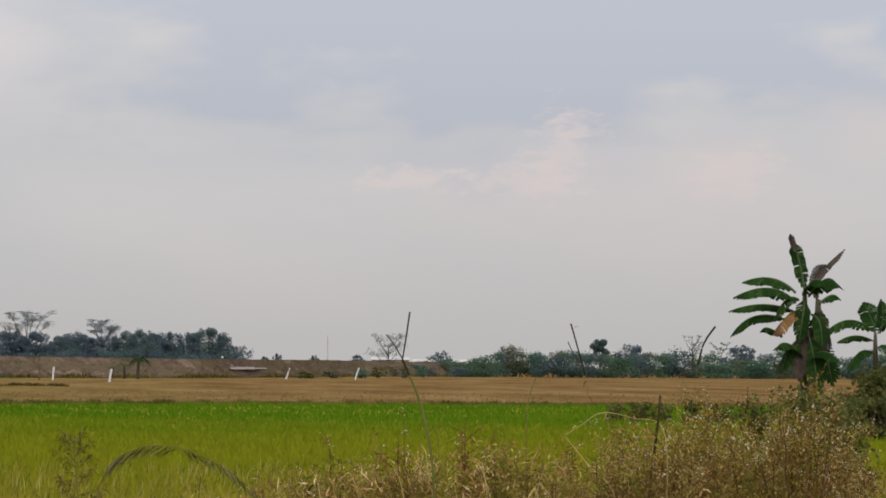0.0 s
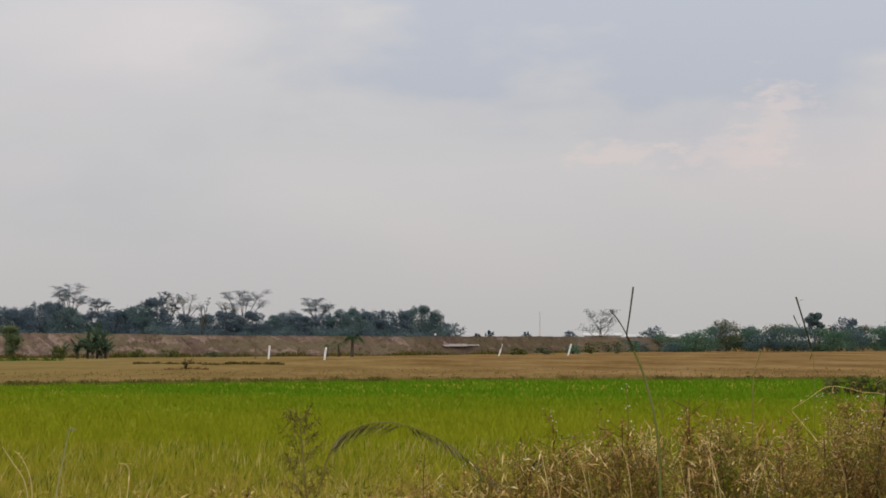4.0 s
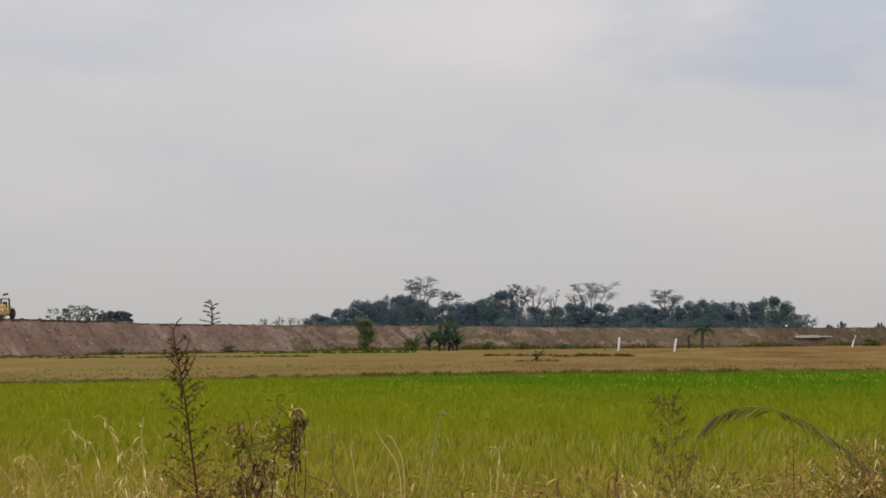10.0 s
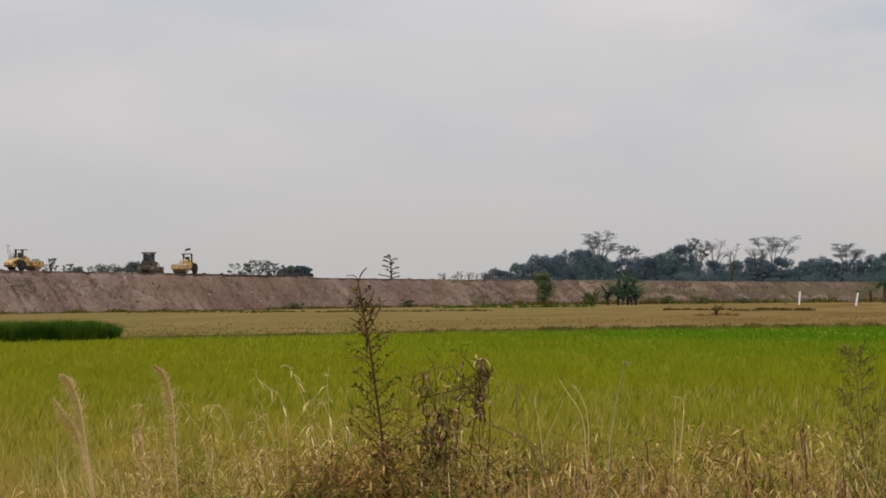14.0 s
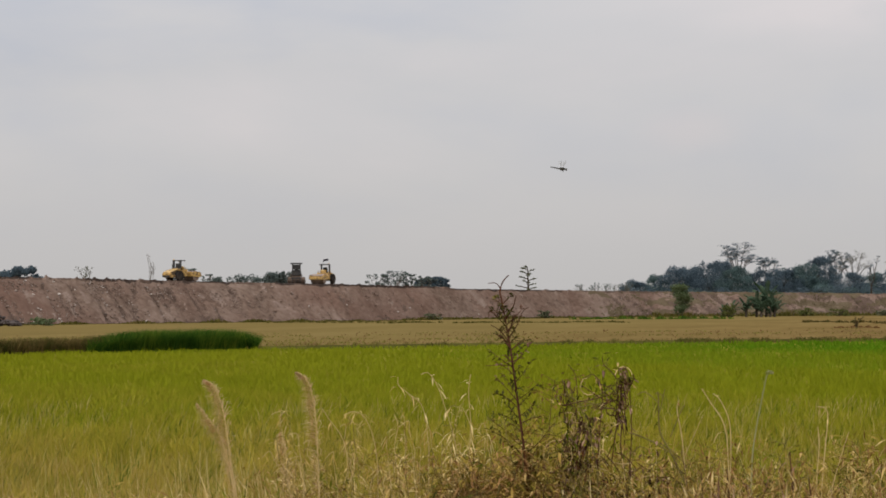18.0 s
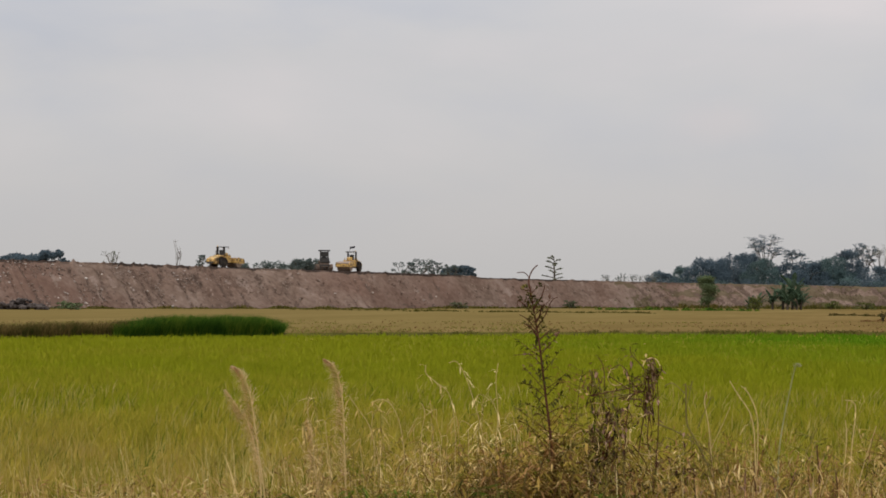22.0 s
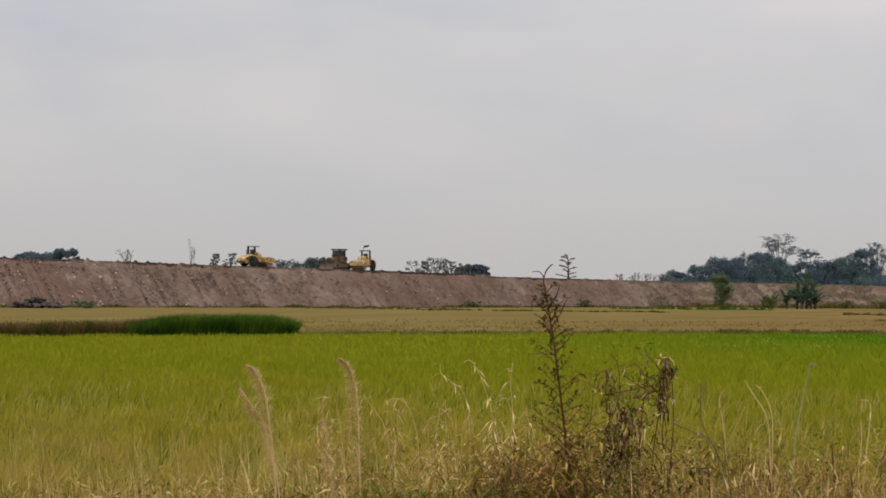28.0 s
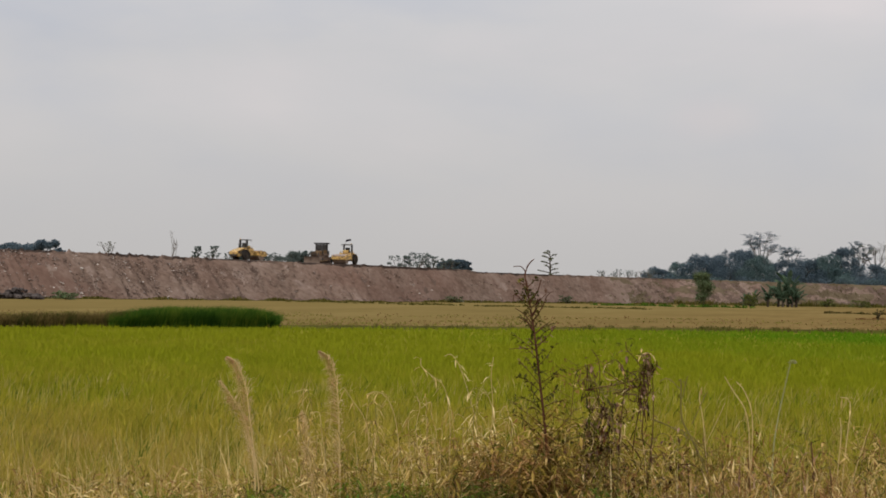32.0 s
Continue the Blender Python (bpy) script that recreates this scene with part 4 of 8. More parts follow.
DARK_STEEL = material("dark_painted_steel", [(0.3, (0.022, 0.022, 0.024)), (0.7, (0.06, 0.055, 0.05))], 2.0, rough=0.55)
DRUM_STEEL = material("muddy_steel", [(0.3, (0.22, 0.16, 0.12)), (0.7, (0.36, 0.28, 0.22))], 1.5, rough=0.6, metal=0.3, fine=0.4)
CAB_GLASS = material("dusty_cab_glass", [(0.3, (0.025, 0.025, 0.025)), (0.7, (0.06, 0.055, 0.05))], 1.0, rough=0.6)
TYRE = material("tyre_rubber", [(0.3, (0.025, 0.023, 0.022)), (0.7, (0.075, 0.062, 0.05))], 2.0, rough=0.9)
TRACK = material("muddy_track_steel", [(0.3, (0.10, 0.072, 0.056)), (0.7, (0.24, 0.18, 0.14))], 2.0, rough=0.8, fine=0.4)
SEAT = material("black_vinyl", [(0.3, (0.02, 0.02, 0.02)), (0.7, (0.045, 0.043, 0.04))], 3.0, rough=0.6)
FLAG = material("dark_cloth", [(0.3, (0.03, 0.03, 0.04)), (0.7, (0.07, 0.06, 0.07))], 3.0, rough=0.9)
LAMP = material("lamp_glass", [(0.3, (0.55, 0.55, 0.5)), (0.7, (0.7, 0.7, 0.66))], 3.0, rough=0.2)


def wheel_acc(r, w):
    t = Acc().lathe((0, 0, 0), [(-w / 2, r * 0.55), (-w / 2, r * 0.9), (-w * 0.36, r), (w * 0.36, r), (w / 2, r * 0.9), (w / 2, r * 0.55)], "y", 22)
    for k in range(18):
        a = 2 * math.pi * k / 18
        m = Matrix.Rotation(-a, 3, "Y")
        t.box(m @ Vector((r, 0, 0)) + Vector((0, w * 0.22 * (-1) ** k, 0)), (0.07, w * 0.5, 0.07), m)
    return t


def soil_roller(at, flag):
    """A single-drum soil compactor; forward is +x, the wheels stand on z = 0."""
    root = thing("soil_roller", label="dusty yellow soil roller with dark flag on its canopy" if flag else "dusty yellow single-drum soil roller driving along the embankment crest",
                 category="road roller", group="machines on the embankment", at=at)
    hood = Acc().prism([(-2.6, 0.5), (-2.9, 0.75), (-2.92, 1.1), (-2.72, 1.32), (-1.7, 1.62), (-0.9, 1.86), (-0.62, 1.84), (-0.45, 1.0), (-0.6, 0.6)], -0.82, 0.82)
    body = part("engine_hood", hood, YELLOW, root, "dusty yellow engine hood", bevel=0.06)
    for s in (-1, 1):
        grill = Acc()
        for k in range(6):
            grill.box((-2.45 + 0.15 * k, s * 0.83, 1.12), (0.09, 0.03, 0.34))
        part("vent", grill, DARK_STEEL, body)
    for x, z in ((-1.75, 1.45), (-2.3, 1.25)):
        part("hood_seam", Acc().box((x, 0, z), (0.05, 1.68, 0.34)), DARK_STEEL, body, "dark hood seam")
    for y in (-0.9, 0.9):
        part("side_panel", Acc().box((0.35, y, 1.5), (0.7, 0.06, 0.62)), YELLOW, root, bevel=0.02)
    part("bumper", Acc().box((-2.82, 0, 0.72), (0.22, 1.5, 0.3)), DARK_STEEL, root, bevel=0.03)
    part("platform", Acc().prism([(-0.6, 0.72), (0.7, 0.72), (0.8, 1.3), (0.45, 1.72), (-0.6, 1.45)], -0.9, 0.9), YELLOW, root, bevel=0.04)
    part("seat", Acc().box((-0.2, 0, 1.75), (0.5, 0.6, 0.3)).box((-0.46, 0, 2.2), (0.18, 0.7, 0.8)), SEAT, root, bevel=0.04)
    part("console", Acc().prism([(0.25, 1.26), (0.62, 1.26), (0.55, 2.1), (0.3, 2.2)], -0.45, 0.45), YELLOW, root, bevel=0.02)
    part("steering_wheel", Acc().tube([(0.2 + 0.05 * math.cos(a), 0.2 * math.sin(a), 2.1 + 0.2 * math.cos(a) * 0.4) for a in np.linspace(0, 2 * math.pi, 13)], 0.02, 5), SEAT, root)
    for x, y in ((-0.55, -0.66), (-0.55, 0.66)):
        part("canopy_post", Acc().box((x, y, 2.18), (0.3, 0.2, 1.64)), DARK_STEEL, root, bevel=0.015)
    roof = part("canopy_roof", Acc().prism([(-0.8, 2.96), (0.4, 3.0), (0.55, 3.04), (0.45, 3.1), (-0.7, 3.1), (-0.85, 3.03)], -0.72, 0.72), DARK_STEEL, root, bevel=0.03)
    for y in (-0.6, 0.6):
        part("work_lamp", Acc().lathe((0.36, y, 2.90), [(0, 0.05), (0.04, 0.09), (0.08, 0.09)], "x", 10), LAMP, roof)
    part("exhaust", Acc().tube([(-1.0, 0.55, 1.8), (-1.0, 0.55, 2.35), (-1.1, 0.55, 2.5)], [0.05, 0.05, 0.045], 8), DARK_STEEL, root)
    for y in (-0.84, 0.84):
        part("handrail", Acc().tube([(-0.55, y * 0.98, 1.28), (-0.55, y, 2.0), (0.45, y, 2.0), (0.45, y * 0.98, 1.28)], 0.04, 6), YELLOW, root)
        part("step", Acc().box((0.1, y * 1.07, 0.62), (0.4, 0.2, 0.06)), DARK_STEEL, root)
    part("joint", Acc().lathe((1.0, 0, 0.8), [(-0.3, 0.16), (0.3, 0.16)], "z", 12).box((1.2, 0, 0.8), (0.9, 0.5, 0.3)), DARK_STEEL, root)
    frame_a = Acc()
    for s in (-1, 1):
        frame_a.prism([(1.4, 0.72), (1.7, 0.62), (3.35, 0.62), (3.5, 0.85), (3.28, 1.36), (1.9, 1.46), (1.45, 1.15)], s * 1.14 - 0.05, s * 1.14 + 0.05)
    frame_a.box((1.5, 0, 0.87), (0.26, 2.3, 0.34)).box((3.36, 0, 0.9), (0.2, 2.3, 0.5)).box((1.65, 0, 1.25), (0.5, 1.9, 0.3))
    part("drum_frame", frame_a, YELLOW, root, "yellow drum frame", bevel=0.03)
    part("scraper", Acc().box((3.15, 0, 1.1), (0.08, 2.0, 0.22)), DARK_STEEL, root)
    drum = part("drum", Acc().lathe((0, 0, 0), [(-1.04, 0.3), (-1.04, 0.72), (-0.98, 0.76), (0.98, 0.76), (1.04, 0.72), (1.04, 0.3)], "y", 30), DRUM_STEEL, root, "mud-caked steel drum",
                at=(2.38, 0, 0.76), smooth=False)
    wheels = [drum]
    for s in (-1, 1):
        wh = part("wheel", Acc().lathe((0, 0, 0), [(-0.18, 0.36), (0.06 * s, 0.40), (0.2, 0.36)], "y", 16), YELLOW, root, "yellow wheel hub", at=(-1.05, s * 0.98, 0.76))
        part("tyre", wheel_acc(0.76, 0.5), TYRE, wh)
        wheels.append(wh)
    for s in (-1, 1):
        part("wheel_arch", Acc().prism([(-1.95, 0.75), (-1.9, 1.3), (-1.45, 1.62), (-0.7, 1.62), (-0.2, 1.2), (-0.15, 0.75)], s * 0.935 - 0.012, s * 0.935 + 0.012), DARK_STEEL, root, "dark wheel arch")
        part("mudguard", Acc().box((-1.05, s * 0.98, 1.58), (1.2, 0.5, 0.06)), YELLOW, root, bevel=0.02)
    part("beacon", Acc().lathe((-0.7, 0.5, 3.1), [(0, 0.07), (0.12, 0.07), (0.16, 0.03)], "z", 10), YELLOW, roof)
    if flag:
        pole = part("flag_pole", Acc().tube([(-0.7, -0.5, 3.05), (-0.9, -0.5, 3.85)], 0.022, 6), DARK_STEEL, roof)
        fl = Acc()
        n = 7
        for i in range(n):
            x = 0.85 * i / (n - 1)
            y = 0.07 * math.sin(i * 1.3)
            fl.v += [Vector((-0.9 - x * 0.1 + y, -0.5 + x, 3.5 + 0.22 * x)), Vector((-0.9 - x * 0.1 + y, -0.5 + x, 3.84 + 0.16 * x))]
        fl.f += [(2 * i, 2 * i + 2, 2 * i + 3, 2 * i + 1) for i in range(n - 1)]
        k = len(fl.v)
        fl.v += [p + Vector((0.012, 0.0, 0.0)) for p in fl.v]
        fl.f += [(k + 2 * i + 1, k + 2 * i + 3, k + 2 * i + 2, k + 2 * i) for i in range(n - 1)]
        part("flag", fl, FLAG, roof, "small dark flag")
    return root, wheels


def bulldozer(at):
    root = thing("bulldozer", label="mud-coloured crawler bulldozer with dark canopy on the embankment crest", category="bulldozer", group="machines on the embankment", at=at)
    for s in (-1, 1):
        loop = [(-1.55, 0.0), (1.55, 0.0), (1.88, 0.16), (2.0, 0.48), (1.85, 0.8), (1.5, 0.95), (-1.5, 0.98), (-1.9, 0.82), (-2.02, 0.5), (-1.88, 0.15)]
        tr = part("track", Acc().prism(loop, s * 0.98 - 0.27, s * 0.98 + 0.27), TRACK, root, "mud-caked crawler track")
        pads = Acc()
        for i in range(len(loop)):
            a, b = Vector((loop[i][0], 0, loop[i][1])), Vector((loop[(i + 1) % len(loop)][0], 0, loop[(i + 1) % len(loop)][1]))
            steps = max(1, int((b - a).length / 0.2))
            for q in range(steps):
                p = a.lerp(b, (q + 0.5) / steps)
                ang = math.atan2(b.z - a.z, b.x - a.x)
                pads.box(p + Vector((0, s * 0.98, 0)), (0.15, 0.6, 0.07), Matrix.Rotation(-ang, 3, "Y"))
        part("track_pads", pads, TRACK, tr)
        for x in (-1.2, -0.6, 0, 0.6, 1.2):
            part("track_roller", Acc().lathe((x, s * 1.26, 0.25), [(-0.04, 0.15), (0.04, 0.15)], "y", 12), DARK_STEEL, tr)
        part("sprocket", Acc().lathe((-1.52, s * 1.26, 0.5), [(-0.05, 0.34), (0.05, 0.34)], "y", 14), DARK_STEEL, tr)
        part("idler", Acc().lathe((1.52, s * 1.26, 0.48), [(-0.05, 0.34), (0.05, 0.34)], "y", 14), DARK_STEEL, tr)
    part("hull", Acc().box((-0.1, 0, 0.85), (3.0, 1.4, 0.7)), TRACK, root, bevel=0.05)
    hood = part("hood", Acc().prism([(0.35, 1.1), (2.0, 1.1), (2.08, 1.3), (2.0, 1.62), (0.35, 1.95)], -0.58, 0.58), OCHRE, root, "faded yellow engine hood", bevel=0.05)
    grill = Acc()
    for k in range(7):
        grill.box((2.07, 0, 1.22 + 0.09 * k), (0.04, 1.0, 0.04))
    part("radiator_grille", grill, DARK_STEEL, hood)
    part("exhaust", Acc().tube([(1.2, 0.25, 1.95), (1.2, 0.25, 2.75), (1.1, 0.25, 2.86)], [0.06, 0.06, 0.05], 8), DARK_STEEL, hood)
    part("air_cleaner", Acc().tube([(0.8, -0.25, 1.98), (0.8, -0.25, 2.35)], 0.12, 10), DARK_STEEL, hood)
    part("cab_floor", Acc().box((-0.55, 0, 1.32), (1.7, 1.8, 0.3)), TRACK, root, bevel=0.03)
    part("fuel_tank", Acc().box((-1.45, 0, 1.6), (0.55, 1.5, 0.75)), DARK_STEEL, root, bevel=0.06)
    part("seat", Acc().box((-0.75, 0, 1.65), (0.5, 0.55, 0.25)).box((-1.0, 0, 2.0), (0.14, 0.55, 0.6)), SEAT, root, bevel=0.04)
    part("dashboard", Acc().box((0.25, 0, 1.75), (0.3, 1.1, 0.7)), DARK_STEEL, root, bevel=0.03)
    for x, y in ((-1.25, -0.58), (-1.25, 0.58), (0.25, -0.58), (0.25, 0.58)):
        part("canopy_post", Acc().box((x, y, 2.2), (0.18, 0.16, 1.6)), DARK_STEEL, root, bevel=0.02)
    for y in (-0.58, 0.58):
        part("side_screen", Acc().box((-0.5, y, 2.5), (1.3, 0.03, 0.9)), CAB_GLASS, root, "dusty side glass")
        part("side_panel", Acc().box((-0.5, y, 1.75), (1.3, 0.05, 0.6)), OCHRE, root)
    part("rear_screen", Acc().box((-1.25, 0, 2.55), (0.03, 1.0, 0.7)), CAB_GLASS, root, "dusty rear glass")
    part("front_screen", Acc().box((0.25, 0, 2.55), (0.03, 1.0, 0.7)), CAB_GLASS, root, "dusty front glass")
    part("canopy_roof", Acc().prism([(-1.45, 3.0), (0.42, 3.0), (0.48, 3.07), (0.36, 3.2), (-1.38, 3.2), (-1.5, 3.07)], -0.92, 0.92), DARK_STEEL, root, bevel=0.03)
    blade = Acc()
    prof = [(2.72, 0.02), (2.62, 0.25), (2.6, 0.52), (2.66, 0.8), (2.76, 0.98)]
    n = len(prof)
    blade.prism(prof + [(x - 0.1, z) for x, z in prof[::-1]], -1.35, 1.35)
    bl = part("blade", blade, TRACK, root, "worn earth-covered dozer blade")
    for s in (-1, 1):
        part("push_arm", Acc().tube([(-0.2, s * 1.34, 0.42), (2.55, s * 1.34, 0.3)], 0.1, 6), OCHRE, bl)
        part("lift_cylinder", Acc().tube([(1.7, s * 0.7, 1.6), (2.6, s * 0.9, 0.7)], 0.06, 8), DARK_STEEL, bl)
    rip = part("ripper", Acc().box((-2.4, 0, 0.8), (0.3, 1.6, 0.25)), DARK_STEEL, root, bevel=0.02)
    for y in (-0.6, 0, 0.6):
        part("shank", Acc().prism([(-2.5, 0.9), (-2.35, 0.9), (-2.4, 0.3), (-2.6, 0.1)], y - 0.05, y + 0.05), DARK_STEEL, rip)
    return root


CREST_YAW = 67.0     # the crest runs this many degrees from +x, away to the east


def on_crest(az, back, yaw):
    d = float(foot(az)) + 9.5 * float(crest(az)) / 5.5 + back
    p = spot(az, d, float(crest(az)) + 0.04)
    return pose(*p, 0, 0, yaw)


roller_a, wheels_a = soil_roller(on_crest(20.0, 4.0, CREST_YAW), False)
roller_b, wheels_b = soil_roller(on_crest(16.5, 3.2, CREST_YAW + 198), True)
dozer = bulldozer(on_crest(17.2, 4.5, CREST_YAW))


# ---------------------------------------------------------------- field edges and the embankment's foot
WHITE = material("weathered_white_paint", [(0.3, (0.62, 0.62, 0.60)), (0.7, (0.82, 0.82, 0.80))], 3.0, rough=0.6, fine=0.4)
WOOD = material("weathered_wood", [(0.3, (0.10, 0.07, 0.05)), (0.7, (0.2, 0.15, 0.11))], 4.0, rough=0.9, bump=0.3)
PALE_ROOF = material("pale_sheet_roof", [(0.3, (0.38, 0.38, 0.37)), (0.7, (0.50, 0.50, 0.48))], 0.4, rough=0.5, fine=0.3)
WALL = material("plain_render_wall", [(0.3, (0.36, 0.34, 0.32)), (0.7, (0.5, 0.48, 0.45))], 0.5, rough=0.9, fine=0.3)
SLAB = material("dusty_concrete", [(0.3, (0.22, 0.19, 0.17)), (0.7, (0.36, 0.32, 0.29))], 0.8, rough=0.9, fine=0.4)
GLASS = material("dark_window_glass", [(0.3, (0.02, 0.025, 0.03)), (0.7, (0.05, 0.055, 0.06))], 1.0, rough=0.1)
# the far clump's leaf colour is lightened to carry its haze
CLUMP_LEAF = material("hazy_palm_leaf", [(0.25, (0.045, 0.075, 0.045)), (0.75, (0.085, 0.125, 0.075))], 1.0, world=True, island=0.2, through=0.3)
PALM_LEAF = material("palm_leaf", [(0.25, (0.03, 0.055, 0.03)), (0.75, (0.065, 0.10, 0.05))], 1.0, world=True, island=0.2, through=0.2)


def make_stakes():
    for az, d, az2, z0, z1 in ((1.578, 400, 1.548, 0.0, 2.28), (0.221, 372, 0.166, 0.0, 1.97), (-4.050, 470, -4.147, 0.0, 2.2), (-5.741, 470, -5.832, 0.0, 2.3)):
        a, b = spot(az, d, z0), spot(az2, d, z1)
        root = thing("marker_stake", label="white painted marker stake leaning in the stubble", category="stake", group="white marker stakes", at=a)
        way = b - a
        part("post", Acc().tube([(0, 0, -0.3), way * 0.5, way], [0.165, 0.165, 0.155], 8), WHITE, root)
        part("cap", Acc().tube([way, way * 1.03], [0.16, 0.09], 8), WHITE if az < 1 else WOOD, root)
    p = spot(1.9, 400)
    root = thing("wooden_post", label="dark thin wooden post beside the stubble", category="post", at=p)
    part("post", Acc().tube([(0, 0, -0.2), (0.05, 0, 1.3), (0, 0, 2.5)], [0.13, 0.12, 0.09], 7), WOOD, root)
    part("wire_tie", Acc().tube([(-0.15, 0, 2.2), (0.15, 0, 2.2)], 0.14, 6), WOOD, root)


make_stakes()


def palm(name, at, height, reach, fronds, seed, label, trunk_r=0.22, droop=1.0, leaf=PALM_LEAF, bend=0.3):
    rng = np.random.default_rng(seed)
    root = thing(name, label=label, category="palm", at=at)
    top = Vector((bend, 0, height))
    part("trunk", Acc().tube([(0, 0, -0.2), (bend * 0.2, 0, height * 0.4), (bend * 0.6, 0, height * 0.75), top], [trunk_r * 1.3, trunk_r, trunk_r * 0.9, trunk_r * 0.8], 8), DARK_BARK, root)
    for i in range(fronds):
        a = 2 * math.pi * i / fronds + rng.uniform(-0.2, 0.2)
        rise = rng.uniform(0.2, 1.15)
        acc = Acc()
        pts = []
        for t in np.linspace(0, 1, 8):
            r = reach * t * (1 - 0.12 * t)
            pts.append(top + Vector((math.cos(a) * r, math.sin(a) * r, reach * (rise * t - droop * t * t))))
        acc.tube(pts, [0.05 * (1 - 0.8 * t) for t in np.linspace(0, 1, 8)], 4)
        for k in range(1, 8):
            for s in (-1, 1):
                for q in (0.0, 0.5):
                    p = pts[k].lerp(pts[k - 1], q)
                    side = Vector((-math.sin(a), math.cos(a), 0)) * s
                    acc.leaf(p, side * 0.8 + Vector((math.cos(a), math.sin(a), -0.5)) * 0.6, reach * 0.3, reach * 0.055, droop=0.3)
        part("frond", acc, leaf, root)
    return root


palm("short_palm", spot(-0.46, 452), 3.6, 2.2, 16, 501, "short palm with drooping green fronds at the embankment foot", bend=0.2, trunk_r=0.3)
palm("short_palm", spot(-0.14, 455), 2.5, 1.6, 8, 502, "small dry palm with brownish fronds at the embankment foot", leaf=DRY_LEAF, bend=-0.1)
palm("short_palm", spot(0.15, 455), 2.2, 1.7, 8, 503, "small dry palm with brownish fronds at the embankment foot", leaf=DRY_LEAF, bend=0.1)


def big_leaf(acc, pts, width, rng, sag=0.35, tear=0.3, ref=None):
    """A banana blade: cross strips hang on both sides of an arched rib, torn apart here and there."""
    pts = [Vector(p) for p in pts]
    n = 15
    mid = []
    for i in range(n + 1):
        t = i / n
        mid.append(pts[0] * (1 - t) ** 2 + pts[1] * 2 * t * (1 - t) + pts[2] * t * t if len(pts) == 3 else pts[0].lerp(pts[1], t))
    for s in (-1, 1):
        for i in range(1, n):
            t = (i + 0.5) / n
            w = width * min(1.0, 4.5 * t, 4.0 * (1.02 - t)) * (0.95 + 0.05 * math.sin(i * 2.1))
            way = (mid[i + 1] - mid[i]).normalized()
            side = way.cross(ref or Vector((0, 0, 1)))
            side = (side.normalized() if side.length > 0.1 else Vector((1, 0, 0))) * s
            down = Vector((0, 0, -1)) * sag
            gap = rng.uniform(0.03, 0.12) if rng.uniform() < tear else 0.0
            a, b = mid[i], mid[i + 1].lerp(mid[i], gap)
            ea = a + (side + down).normalized() * w * 0.5 + way * w * 0.12
            eb = b + (side + down).normalized() * w * 0.5 + way * w * 0.12
            if gap:
                eb = eb.lerp(ea, rng.uniform(0.1, 0.3))
            j = len(acc.v)
            ma, mb = a.lerp(ea, 0.5) + Vector((0, 0, 0.03 * w)), b.lerp(eb, 0.5) + Vector((0, 0, 0.03 * w))
            acc.v += [a, b, mb, ma, eb, ea]
            acc.f += [(j, j + 1, j + 2, j + 3), (j + 3, j + 2, j + 4, j + 5)]
    return mid


BANANA = material("banana_leaf", [(0.25, (0.012, 0.032, 0.009)), (0.6, (0.022, 0.054, 0.013)), (0.8, (0.05, 0.088, 0.022))], 1.5, rough=0.7, island=0.16, through=0.2, fine=0.3)
BANANA_DRY = material("dead_banana_leaf", [(0.3, (0.10, 0.06, 0.028)), (0.7, (0.24, 0.135, 0.05))], 3.0, rough=0.85, island=0.15)
BANANA_DARK = material("withered_dark_leaf", [(0.3, (0.035, 0.028, 0.024)), (0.7, (0.09, 0.07, 0.055))], 3.0, rough=0.85, island=0.1)
BANANA_STEM = material("banana_stem", [(0.3, (0.028, 0.032, 0.014)), (0.55, (0.055, 0.05, 0.022)), (0.75, (0.045, 0.03, 0.02))], 2.0, rough=0.6, stretch=(1, 1, 0.3), bump=0.2)
RIB = material("leaf_rib", [(0.3, (0.03, 0.06, 0.016)), (0.7, (0.06, 0.09, 0.026))], 3.0, rough=0.5)


def banana_plant(foot_az, d, stems, leaves, seed, label):
    """stems: (az, z top); leaves: three (az, z) along the rib, width, depth of the tip, material."""
    rng = np.random.default_rng(seed)
    base = spot(foot_az, d)
    root = thing("banana_plant", label=label, category="banana plant", group="banana plants at the paddy edge", at=base)
    for az, zt, r in stems:
        p = spot(az, d) - base
        part("pseudostem", Acc().tube([(p.x * 0.8, p.y, -0.1), (p.x * 0.85, p.y, zt * 0.4), (p.x, p.y, zt * 0.8), (p.x, p.y, zt)], [r * 1.3, r * 1.1, r * 0.85, r * 0.45], 12), BANANA_STEM, root, smooth=True)
    for pts, w, depth, mat in leaves:
        q = [spot(az, d + depth * (0, 0.6, 1.0)[i], z) - base for i, (az, z) in enumerate(pts)]
        # rib runs through the middle point
        ctrl = q[1] * 2 - (q[0] + q[2]) * 0.5
        acc = Acc()
        steep = abs(q[2].z - q[0].z) > 1.2 * math.hypot(q[2].x - q[0].x, q[2].y - q[0].y)
        mid = big_leaf(acc, [q[0], ctrl, q[2]], w * 1.3, rng, sag=0.25 if steep else 0.75, tear=0.12, ref=Vector((0, 1, 0.2)) if steep else None)
        lf = part("leaf", acc, mat, root, "brown withered leaf" if mat is not BANANA else "")
        part("midrib", Acc().tube(mid, [0.03 * (1 - 0.8 * i / (len(mid) - 1)) for i in range(len(mid))], 5), RIB if mat is BANANA else mat, lf)
    return root


